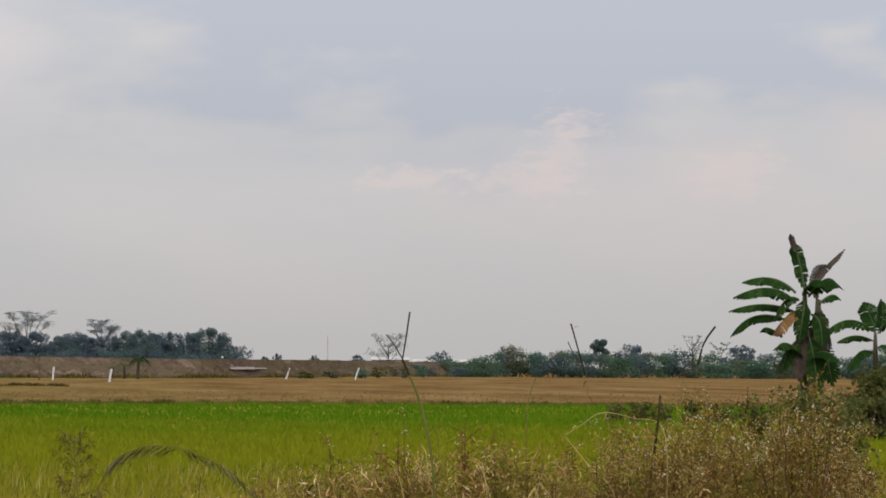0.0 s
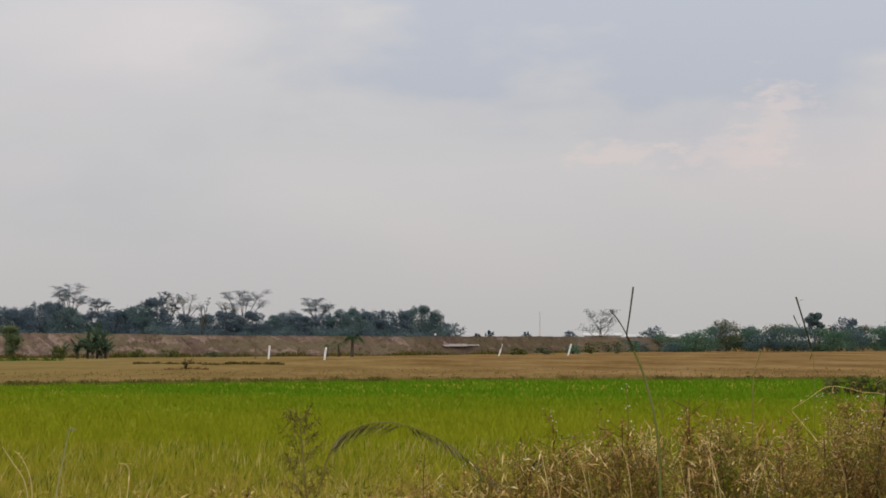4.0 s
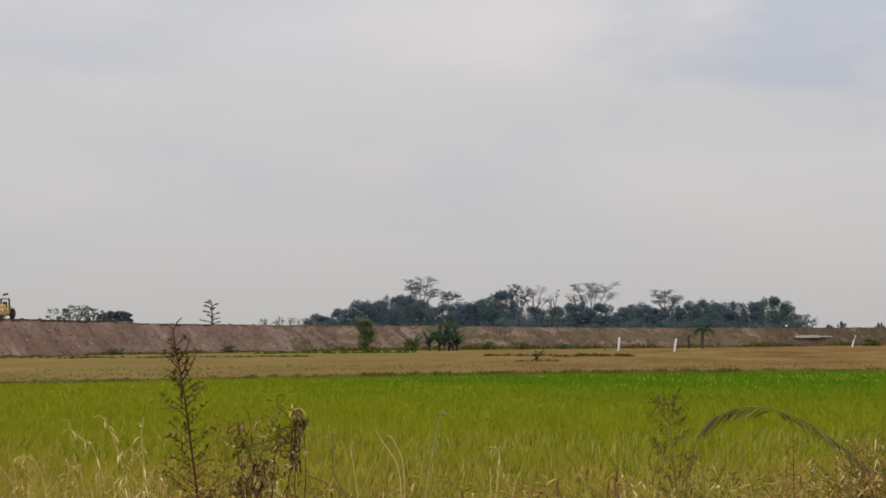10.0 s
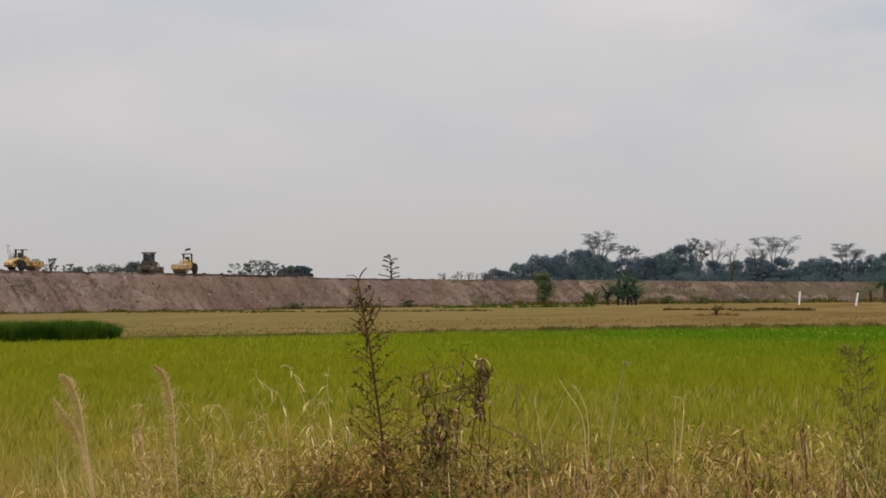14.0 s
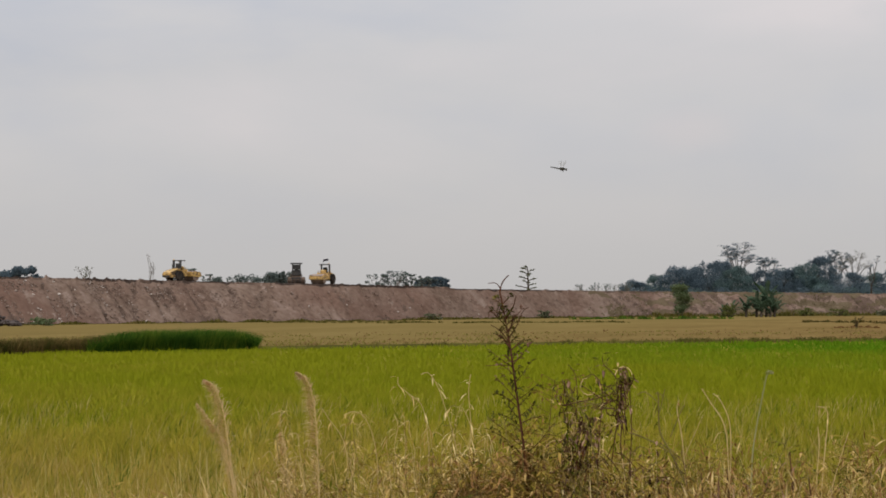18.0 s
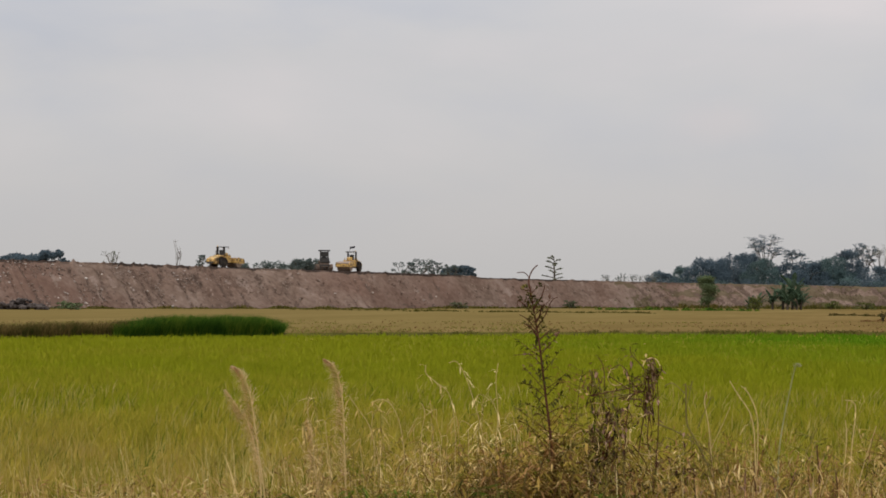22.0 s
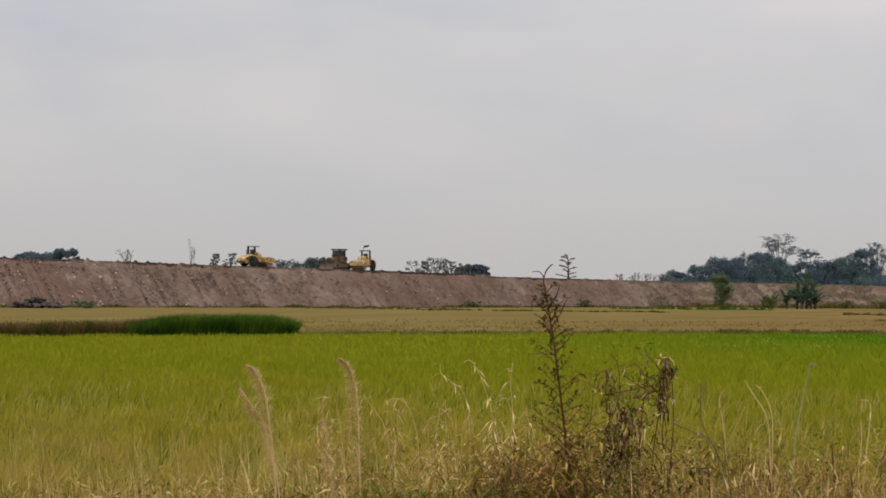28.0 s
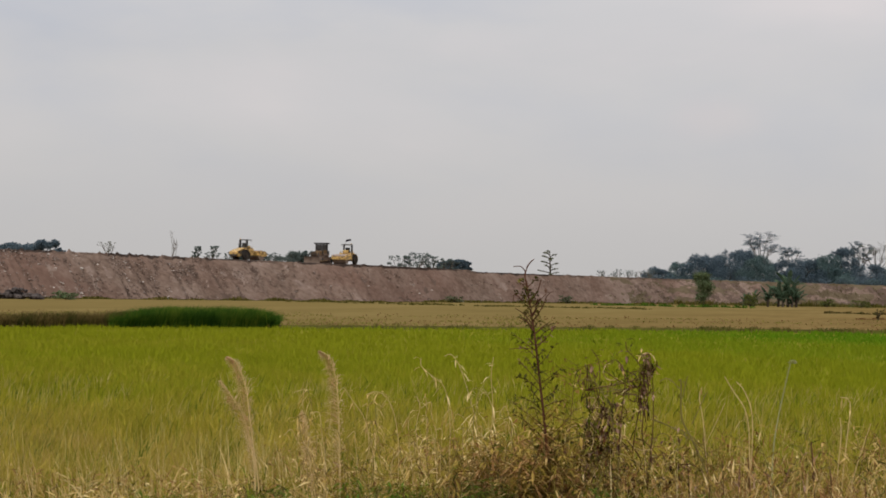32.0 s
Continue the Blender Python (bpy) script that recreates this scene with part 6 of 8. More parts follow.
def rooted(pts, d):
    """Carries a line of (az, z) down to the ground below its first point."""
    az, z = pts[0]
    g = float(lift(*spot(az, d).xy))
    return [(az, g - 0.03), (az + 0.01, (g + z) / 2)] + list(pts), g


def taper(n, r0, r1):
    return [r0 + (r1 - r0) * i / (n - 1) for i in range(n)]


def plume_reed(pts, d, seed, label, mat=PLUME, start=0.32, hair=0.068, count=330, r=0.006, stem=STEM_STRAW):
    rng = np.random.default_rng(seed)
    pts, g = rooted(pts, d)
    origin = spot(pts[0][0], d, g)
    line = smooth(rail(pts, d, origin), 6)
    root = thing("plume_reed", label=label, category="reed", group="reeds on the verge", at=origin)
    part("stem", Acc().tube(line, taper(len(line), r, r * 0.35), 6), stem, root)
    acc = Acc()
    n = len(line)
    for _ in range(count):
        t = start + (1 - start) * rng.uniform(0, 1) ** 0.8
        i = min(int(t * (n - 1)), n - 2)
        p = line[i].lerp(line[i + 1], t * (n - 1) - i)
        way = (line[i + 1] - line[i]).normalized()
        side = Vector((-1.0 if rng.uniform() < 0.8 else 0.6, rng.normal() * 0.5, 0))
        fat = math.sin(math.pi * min(1.0, (t - start) / (1 - start) * 0.9 + 0.1)) + 0.15
        acc.leaf(p, way * rng.uniform(0.5, 1.1) + side * rng.uniform(0.35, 0.9) + Vector((0, 0, -0.2)), hair * fat * rng.uniform(0.5, 1.45), 0.0032, droop=rng.uniform(0.2, 0.8))
    part("plume", acc, mat, root)
    leaf = Acc()
    for k in range(3):
        a = rng.uniform(0, 6.28)
        i = 2 + 2 * k
        leaf.leaf(line[i], Vector((math.cos(a), 0.4 * math.sin(a), 1.4)), rng.uniform(0.3, 0.5), 0.012, droop=0.5)
    part("leaf_blades", leaf, STRAW, root)
    return root


for i, (pts, txt) in enumerate((
        (((18.377, 1.589), (18.517, 1.799), (18.630, 1.980), (18.741, 2.130), (18.957, 2.244), (19.157, 2.280)), "tall buff plume reed bending at its tip"),
        (((18.473, 1.679), (18.748, 1.950), (19.016, 2.055), (19.324, 2.151)), "smaller buff plume reed leaning outward"),
        (((16.467, 1.590), (16.500, 1.800), (16.534, 2.011), (16.606, 2.162), (16.769, 2.277), (16.996, 2.319)), "tall buff plume reed bending at its tip"),
        (((17.131, 1.589), (17.217, 1.770), (17.275, 1.905), (17.384, 1.996)), "short buff plume reed among dry grass"))):
    plume_reed(pts, 13.0, 900 + i, txt, count=760 if i in (0, 2) else 420)
plume_reed(((6.344, 1.628), (6.308, 1.840), (6.219, 1.992), (6.091, 2.144), (5.963, 2.282), (5.90, 2.312), (5.806, 2.306)), 13.2, 905, "grey-green reed stalk with a bent narrow head", GREY_REED, 0.5, 0.025, 160, 0.0055, GREY_REED)


def twiggy_weed(name, pts, d, seed, label, twigs, reach, leaf_mat, stem_mat, leaf_len=0.03, per=7, r=0.006, up=0.55, leafless_top=0.0, category="weed", group="weeds on the verge"):
    """A stem with side twigs that carry narrow leaves. reach: twig length at the bottom and at the top."""
    rng = np.random.default_rng(seed)
    pts, g = rooted(pts, d)
    origin = spot(pts[0][0], d, g)
    line = smooth(rail(pts, d, origin), 6)
    root = thing(name, label=label, category=category, group=group, at=origin)
    n = len(line)
    part("stem", Acc().tube(line, taper(n, r, r * 0.3), 6), stem_mat, root)
    for k in range(twigs):
        tw = Acc()
        t = 0.16 + 0.82 * (k + rng.uniform(-0.4, 0.4)) / twigs
        t = min(max(t, 0.1), 0.98)
        i = min(int(t * (n - 1)), n - 2)
        p = line[i].lerp(line[i + 1], t * (n - 1) - i)
        a = rng.uniform(-0.9, 0.9) + (math.pi if k % 2 else 0)
        L = (reach[0] + (reach[1] - reach[0]) * t) * rng.uniform(0.55, 1.15)
        way = Vector((math.cos(a), math.sin(a) * 0.8, up * rng.uniform(0.3, 1.4))).normalized()
        m = p + way * L * 0.55
        e = p + way * L + Vector((0, 0, rng.uniform(-0.05, 0.25) * L))
        tw.tube(smooth([p, m, e], 3), taper(7, r * 0.36, r * 0.14), 4, cap=False)
        wood = len(tw.f)
        if rng.uniform() >= leafless_top * t:
            for q in range(max(3, int(per * min(1.0, L / (0.6 * reach[0]))))):
                j = 4 * int(rng.integers(1, 7)) + int(rng.integers(0, 4))
                w = (way + Vector(rng.normal(size=3)) * 0.75).normalized()
                tw.leaf(tw.v[j], w, leaf_len * rng.uniform(0.6, 1.4), leaf_len * 0.24, droop=rng.uniform(0, 0.7), join=j)
        grown("twig", tw, wood, stem_mat, leaf_mat, root)
    return root, line


def stubble_shrub(az, d):
    """A withered shrub that forks from its foot, with shrivelled leaves along the forks."""
    rng = np.random.default_rng(530)
    root = thing("stubble_shrub", label="small withered brown shrub forking in the stubble", category="shrub", at=spot(az, d))
    for x, h in ((0.75, 1.15), (-0.3, 0.8), (0.3, 0.95), (-0.1, 1.1)):
        fork = Acc()
        line = smooth([Vector((0.04 * x, 0, -0.02)), Vector((0.3 * x, 0.05, 0.5 * h)), Vector((x, rng.uniform(-0.2, 0.2), h))], 5)
        fork.tube(line, taper(len(line), 0.05, 0.02), 5)
        leaves = Acc()
        for p in line[2:]:
            for _ in range(9):
                leaves.leaf(p + Vector(rng.normal(size=3)) * 0.05, Vector((rng.normal(), rng.normal(), rng.uniform(-0.4, 0.9))), rng.uniform(0.1, 0.22), 0.06, droop=0.4)
        layered("fork", [(fork, DARK_BARK), (leaves, CLUMP_DRY)], root)


stubble_shrub(3.58, 246)


# the tall dark weed
WEED_PTS = ((11.548, 1.670), (11.605, 1.814), (11.662, 1.959), (11.801, 2.190), (11.940, 2.422), (12.077, 2.595), (12.16, 2.70))


def make_tall_weed():
    """A straight dark stem; short twigs stand out at every node and carry narrow drooping leaves."""
    rng = np.random.default_rng(920)
    d = 12.5
    pts, g = rooted(WEED_PTS, d)
    origin = spot(pts[0][0], d, g)
    line = smooth(rail(pts, d, origin), 6)
    root = thing("tall_weed", label="tall dark red-stemmed weed with wilted olive leaves", category="weed", group="weeds on the verge", at=origin)
    n = len(line)
    part("stem", Acc().tube(line, taper(n, 0.0105, 0.0035), 7), STEM_RED, root)
    nodes = 80
    for k in range(nodes):
        t = 0.10 + 0.88 * (k + rng.uniform(-0.5, 0.5)) / nodes
        t = min(max(t, 0.08), 0.985)
        i = min(int(t * (n - 1)), n - 2)
        p = line[i].lerp(line[i + 1], t * (n - 1) - i)
        a = rng.uniform(-1.1, 1.1) + (math.pi if k % 2 else 0)
        L = float(np.interp(t, (0.1, 0.4, 0.62, 0.8, 1.0), (0.27, 0.22, 0.17, 0.11, 0.05))) * rng.uniform(0.25, 1.2)
        rise = rng.uniform(0.15, 0.8) + 0.5 * t
        way = Vector((math.cos(a), math.sin(a) * 0.8, rise)).normalized()
        m = p + way * L * 0.5
        e = p + way * L + Vector((0, 0, rng.uniform(-0.25, 0.15) * L))
        tw = Acc().tube(smooth([p, m, e], 3), taper(7, 0.0026, 0.0010), 4, cap=False)
        wood = len(tw.f)
        for q in range(int(6 + L * 62)):
            j = 4 * int(rng.integers(1, 7)) + int(rng.integers(0, 4))
            w = (way * 0.8 + Vector((rng.normal() * 0.55, rng.normal() * 0.5, rng.normal() * 0.45))).normalized()
            tw.leaf(tw.v[j], w, rng.uniform(0.026, 0.062) * (1.0 - 0.35 * t), rng.uniform(0.011, 0.019), droop=rng.uniform(0.0, 0.9), join=j)
        low = (WILT, SMALL_LEAF, DARK_LEAF, WEED_GREEN)
        high = (DARK_LEAF, PURPLE, DARK_LEAF, WILT)
        grown("twig", tw, wood, STEM_RED, (high if t > 0.55 else low)[int(rng.integers(0, 4))], root)
    return root


weed = make_tall_weed()
for pts, w in ((((12.16, 2.70), (12.20, 2.74), (12.148, 2.785), (12.06, 2.812), (11.99, 2.825)), 0.008), (((12.18, 2.755), (12.30, 2.785), (12.481, 2.784)), 0.005), (((12.08, 2.60), (11.90, 2.66), (11.82, 2.72)), 0.007),
               (((12.05, 2.56), (12.3, 2.62), (12.44, 2.64), (12.47, 2.61)), 0.005), (((12.0, 2.50), (11.80, 2.57), (11.66, 2.64), (11.52, 2.66)), 0.005), (((11.98, 2.48), (12.2, 2.54), (12.42, 2.57)), 0.005),
               (((11.95, 2.44), (12.12, 2.50), (12.3, 2.52)), 0.006), (((11.95, 2.44), (11.75, 2.48), (11.62, 2.50)), 0.005), (((11.92, 2.38), (11.75, 2.40), (11.66, 2.42)), 0.005),
               (((11.90, 2.36), (12.2, 2.365), (12.55, 2.36)), 0.004), (((12.02, 2.53), (11.93, 2.57), (11.89, 2.62)), 0.009)):
    line = smooth(rail(pts, 12.5, weed.matrix_basis.translation), 5)
    part("shoot", Acc().tube(line, taper(len(line), w * 0.6, w * 0.35), 5), STEM_RED, weed, "dark curling shoot")


VINE_DARK = material("vine_dark_leaf", [(0.25, (0.022, 0.022, 0.010)), (0.6, (0.05, 0.045, 0.02)), (0.85, (0.10, 0.085, 0.035))], 4.0, world=True, island=0.2, rough=0.8)


def make_vine_shrub():
    """A tangle of climbing stems, mostly dead, beside the tall weed."""
    rng = np.random.default_rng(930)
    d = 13.0
    g = 1.15
    origin = spot(10.0, d, g)
    root = thing("vine_shrub", label="tangled half-dead vine shrub with brown and purple leaves", category="shrub", at=origin)
    green, dead, dry, dark, red = Acc(), Acc(), Acc(), Acc(), Acc()
    lines = [((9.5, 1.2), (9.239, 1.634), (9.378, 1.934), (9.250, 2.175), (9.518, 2.295), (9.757, 2.354), (9.80, 2.40)),
             ((10.3, 1.2), (10.2, 1.7), (10.1, 2.05), (9.8, 2.2), (9.5, 2.1), (9.25, 2.22)), ((10.6, 1.2), (10.55, 1.75), (10.4, 2.1), (10.42, 2.28), (10.6, 2.35)),
             ((9.9, 1.2), (9.95, 1.8), (10.3, 2.12), (10.7, 2.2), (11.0, 2.16)), ((9.8, 1.2), (9.6, 1.8), (9.42, 2.1), (9.3, 2.3), (9.22, 2.27), (9.3, 2.2)),
             ((10.8, 1.2), (10.9, 1.6), (10.75, 1.9), (10.4, 2.1), (10.05, 1.92), (9.7, 2.04), (9.4, 1.86)), ((9.3, 1.2), (9.2, 1.7), (9.12, 2.0), (9.2, 2.3), (9.36, 2.33)),
             ]
    lines += [((9.6, 1.2), (9.5, 1.65), (9.0, 1.9), (8.6, 1.86)), ((10.1, 1.2), (10.1, 1.7), (10.6, 1.95), (11.0, 1.9)), ((9.1, 1.99), (8.7, 1.95), (8.2, 1.88), (7.9, 1.8)),
             ((10.0, 1.2), (9.9, 1.9), (9.8, 2.2), (10.0, 2.3), (10.25, 2.28)), ((9.35, 2.1), (9.38, 2.26), (9.30, 2.34), (9.21, 2.31), (9.22, 2.25), (9.29, 2.25), (9.30, 2.29))]
    for li, pts in enumerate(lines):
        line = smooth(rail(pts, d + rng.uniform(-0.15, 0.15), origin), 6)
        part("stem", Acc().tube(line, taper(len(line), 0.0036, 0.002), 5), STEM_STRAW if li in (5, 8) else STEM_OLIVE if li % 2 else STEM_DARK, root)
        n = len(line)
        for k in range(16):
            t = 0.3 + 0.7 * rng.uniform(0, 1)
            i = min(int(t * (n - 1)), n - 2)
            p = line[i].lerp(line[i + 1], rng.uniform()) + Vector(rng.normal(size=3)) * 0.028
            w = Vector((rng.normal(), rng.normal(), rng.normal() * 0.7 - 0.2)).normalized()
            (green, dead, dry, dead)[int(rng.integers(0, 4))].leaf(p, w, rng.uniform(0.02, 0.05), rng.uniform(0.009, 0.018), droop=rng.uniform(0, 0.6))
    # knots of curled leaves, tied together by thin loose runners
    for az, z, ra, rz, cnt, pick in ((10.12, 2.02, 0.24, 0.035, 200, (dead, dry, dark, dead)), (10.62, 1.94, 0.13, 0.06, 110, (dead, dark, dry, green)), (10.68, 1.80, 0.15, 0.09, 220, (dead, dark, dry, dead)),
                                     (10.62, 1.62, 0.22, 0.10, 240, (dead, dead, dry, dark)), (10.24, 1.82, 0.18, 0.08, 200, (dead, red, dead, dark)), (9.36, 2.12, 0.09, 0.11, 90, (dark, dead, dead, dark)),
                                     (9.3, 2.29, 0.09, 0.03, 36, (dark, dark, dead, dead)), (10.0, 2.18, 0.40, 0.08, 150, (green, dark, green, dry)), (10.6, 2.14, 0.16, 0.09, 60, (dark, dead, green, dark)),
                                     (9.7, 1.70, 0.4, 0.12, 210, (green, dry, dark, red)), (8.8, 1.70, 0.45, 0.1, 260, (green, dry, dead, dark))):
        for _ in range(int(cnt * 0.6)):
            c = (rng.normal(az, ra), rng.normal(z, rz))
            p = spot(c[0], d + rng.normal(0, 0.1), c[1]) - origin
            pick[int(rng.integers(0, 4))].leaf(p, Vector((rng.normal(), rng.normal(), rng.normal() * 0.8 - 0.2)), rng.uniform(0.022, 0.055), rng.uniform(0.009, 0.018), droop=rng.uniform(0, 0.9))
        for q in range(6 if z < 1.9 else 3):
            c0, ra2, sweep, turn = (rng.normal(az, ra), rng.normal(z, rz)), rng.uniform(0.03, 0.11 if z < 1.95 else 0.05), rng.uniform(2.0, 5.0), rng.uniform(0, 6.28)
            arc = [spot(c0[0] + math.degrees(ra2 / d) * math.cos(turn + sweep * i / 8), d + 0.02 * i * rng.normal(), c0[1] + ra2 * math.sin(turn + sweep * i / 8)) - origin for i in range(9)]
            part("tendril", Acc().tube(arc, taper(9, 0.0034, 0.0022), 4, cap=False), (STEM_DARK, STEM_RED, STEM_STRAW, STEM_DARK, STEM_OLIVE, STEM_RED)[q], root)
        for q in range(5):
            run = [spot(az + rng.uniform(-1, 1) * ra * 1.5, d + rng.normal() * 0.06, z + rng.uniform(-1, 1) * rz * 1.5) - origin for _ in range(4)]
            part("runner", Acc().tube(smooth(run, 4), 0.0028, 4, cap=False), (STEM_STRAW if z < 1.9 else STEM_OLIVE, STEM_DARK, STEM_RED, STEM_OLIVE, STEM_STRAW if z < 1.8 else STEM_DARK)[q], root)
    part("green_foliage", green, WEED_GREEN, root, "dull green leaves")
    part("dead_foliage", dead, PURPLE, root, "withered purple-brown leaves")
    part("dry_foliage", dry, STRAW, root, "pale dry leaves")
    part("dark_foliage", dark, VINE_DARK, root, "dark olive leaves")
    part("rusty_foliage", red, RED_LEAF, root, "rusty leaves")
    # leaf pair at the very top
    top = Acc()
    for az, z, dx, dz in ((9.72, 2.36, 0.02, 0.05), (9.80, 2.41, 0.07, 0.03), (9.86, 2.38, -0.05, 0.03), (9.72, 2.33, -0.02, -0.05)):
        top.leaf(spot(az, d, z) - origin, Vector((dx, 0.01, dz)), 0.055, 0.022, droop=0.3)
    part("top_leaves", top, DARK_LEAF, root)


make_vine_shrub()


def bare_stalk(name, pts, d, r0, r1, mat, label, side=(), category="stalk", leaves=0, leaf_mat=WILT, seed=1, head=None):
    rng = np.random.default_rng(seed)
    pts, g = rooted(pts, d)
    origin = spot(pts[0][0], d, g)
    line = smooth(rail(pts, d, origin), 6)
    root = thing(name, label=label, category=category, group="stalks on the verge", at=origin)
    k = int(len(line) * 0.62) if head else len(line)
    radii = [r0] * k + taper(len(line) - k, 0.8 * r1, r1) if head else taper(len(line), r0, r1)
    part("stem", Acc().tube(line[:k], radii[:k], 6), mat, root)
    if head:
        part("head", Acc().tube(line[k - 1:], radii[k - 1:], 6), head, root, "dark upper stalk")
    for sp in side:
        l2 = smooth(rail(sp, d, origin), 5)
        part("side_shoot", Acc().tube(l2, taper(len(l2), min(r0, r1) * 0.7, r1 * 0.7), 5), head or mat, root)
    if leaves:
        acc = Acc()
        for _ in range(leaves):
            p = line[int(rng.uniform(0.35, 1) * (len(line) - 1))]
            acc.leaf(p, Vector((rng.normal(), rng.normal() * 0.6, rng.uniform(-0.8, 0.9))), rng.uniform(0.03, 0.085), 0.008, droop=0.6)
        part("dry_leaves", acc, leaf_mat, root)
    return root


bare_stalk("branched_twig", ((7.763, 1.639), (8.189, 1.877), (8.455, 1.996), (8.484, 2.162), (8.505, 2.207)), 13, 0.007, 0.0035, STEM_OLIVE, "bare branched olive twig with dark buds",
           (((8.484, 2.147), (8.789, 2.206), (8.986, 2.190)), ((8.217, 1.967), (7.930, 2.118), (7.864, 2.133)), ((8.45, 2.10), (8.36, 2.2), (8.33, 2.22)), ((9.2, 1.99), (8.7, 1.95), (8.2, 1.9), (7.8, 1.8))), leaves=26, seed=2)
bare_stalk("dry_stalk", ((6.80, 1.50), (6.875, 1.866), (6.903, 1.971), (7.010, 2.061), (7.273, 2.150), (7.472, 2.224)), 13, 0.0036, 0.0022, STEM_STRAW, "bent pale straw stalk", leaves=4, leaf_mat=STRAW, seed=3)
bare_stalk("dry_stalk", ((4.724, 1.651), (4.637, 1.890), (4.561, 2.068), (4.62, 2.12), (4.80, 2.13)), 13, 0.0036, 0.0022, STEM_STRAW, "upright pale straw stalk with a hooked tip", leaves=6, leaf_mat=STRAW, seed=4)
bare_stalk("dry_stalk", ((4.504, 1.652), (4.274, 1.861), (4.083, 1.996)), 13, 0.0036, 0.0022, STEM_STRAW, "upright pale straw stalk", leaves=3, leaf_mat=STRAW, seed=5)
bare_stalk("dry_stalk", ((4.853, 1.651), (4.766, 1.919), (4.794, 2.023)), 13, 0.0036, 0.0022, STEM_STRAW, "upright pale straw stalk", leaves=3, leaf_mat=STRAW, seed=6)
bare_stalk("dry_stalk", ((6.820, 1.7), (6.813, 2.004), (7.006, 2.14), (7.2, 2.19)), 13.2, 0.0036, 0.0022, STEM_STRAW, "bent pale straw stalk", leaves=4, leaf_mat=STRAW, seed=7)
bare_stalk("dry_stalk", ((7.816, 1.6), (7.939, 1.95), (8.05, 2.1), (8.0, 2.16)), 13.1, 0.0036, 0.0022, STEM_STRAW, "bent pale straw stalk", (((7.9, 1.85), (7.6, 2.0), (7.45, 2.08)),), leaves=8, leaf_mat=WEED_BROWN, seed=8)
for k, pts in enumerate((((13.2, 1.8), (13.296, 1.955), (13.569, 2.166), (13.745, 2.263), (13.906, 2.308), (14.066, 2.299)), ((13.9, 1.9), (14.034, 2.120), (14.369, 2.195), (14.597, 2.240), (14.612, 2.286)),
                         ((15.1, 1.8), (15.229, 1.983), (15.431, 2.073), (15.65, 2.10), (15.898, 2.082)), ((15.8, 1.8), (15.920, 1.952), (16.230, 2.057), (16.405, 2.117)),
                         ((13.0, 1.7), (12.9, 2.0), (12.95, 2.2), (12.9, 2.3)), ((14.6, 1.7), (14.7, 1.9), (14.62, 2.02), (14.7, 2.08)), ((16.0, 1.6), (15.7, 1.85), (15.5, 1.92)))):
    bare_stalk("curled_grass_head", pts, 13.1, 0.0015, 0.002, STEM_STRAW, "pale curled grass head on a thin stalk", leaves=15, leaf_mat=STRAW, category="grass", seed=20 + k)
for k, (az, z, w) in enumerate(((5.44, 1.89, 0.13), (6.9, 1.8, 0.14), (7.5, 1.78, 0.13), (5.0, 1.75, 0.12), (8.3, 1.75, 0.14), (3.2, 1.95, 0.1), (1.8, 2.0, 0.1), (12.4, 1.72, 0.15), (11.2, 1.70, 0.16), (12.9, 1.66, 0.14), (10.9, 1.62, 0.14), (8.8, 1.66, 0.16), (7.9, 1.62, 0.15), (6.3, 1.64, 0.13), (13.6, 1.62, 0.13), (4.2, 1.7, 0.12),
                               (2.6, 1.75, 0.12), (0.9, 1.78, 0.12), (-0.6, 1.8, 0.12), (-1.7, 1.86, 0.12))):
    rng = np.random.default_rng(950 + k)
    origin = spot(az, 13, 1.15)
    root = thing("dry_leaf_clump", label="clump of curled brown dead leaves on a short stem", category="weed", group="dead leaf clumps", at=origin)
    part("stem", Acc().tube([(0, 0, -0.02), (0.02, 0, (z - 1.15) * 0.6), (0, 0, z - 1.15)], [0.008, 0.006, 0.003], 5), STEM_DARK, root)
    for mname, mt, cnt in (("pale_leaves", STRAW, 26), ("brown_leaves", WEED_BROWN, 24), ("dark_leaves", PURPLE, 18)):
        acc = Acc()
        for _ in range(cnt):
            p = Vector((rng.normal() * w * 0.5, rng.normal() * w * 0.4, (z - 1.15) * rng.uniform(0.45, 1.0)))
            acc.leaf(p, Vector((rng.normal(), rng.normal(), rng.uniform(-1.2, 0.8))), rng.uniform(0.05, 0.14), rng.uniform(0.007, 0.015), droop=0.8)
        part(mname, acc, mt, root)

# more thin grass heads, kinked by the wind
rngk = np.random.default_rng(980)
for k in range(56):
    az, z = rngk.uniform(12.4, 17.4), rngk.uniform(1.5, 1.8)
    if abs(az - 16.5) < 0.2:
        az += 0.5
    pts, lean = [(az, z - 0.3), (az + rngk.uniform(-0.05, 0.05), z - 0.1)], rngk.uniform(-0.05, 0.3)
    for q in range(int(rngk.integers(3, 6))):
        az += lean * rngk.uniform(-0.3, 1.0)
        z += rngk.uniform(0.03, 0.10)
        pts.append((az, z))
    pts.append((az + rngk.uniform(0.05, 0.25), z - rngk.uniform(0.0, 0.05)))
    bare_stalk("curled_grass_head", pts, rngk.uniform(12.7, 13.6), 0.0012, 0.0018, (STEM_OLIVE, STEM_STRAW)[k % 2], "pale curled grass head on a thin stalk", leaves=16, leaf_mat=(STRAW, SMALL_LEAF)[k % 2], category="grass", seed=60 + k)

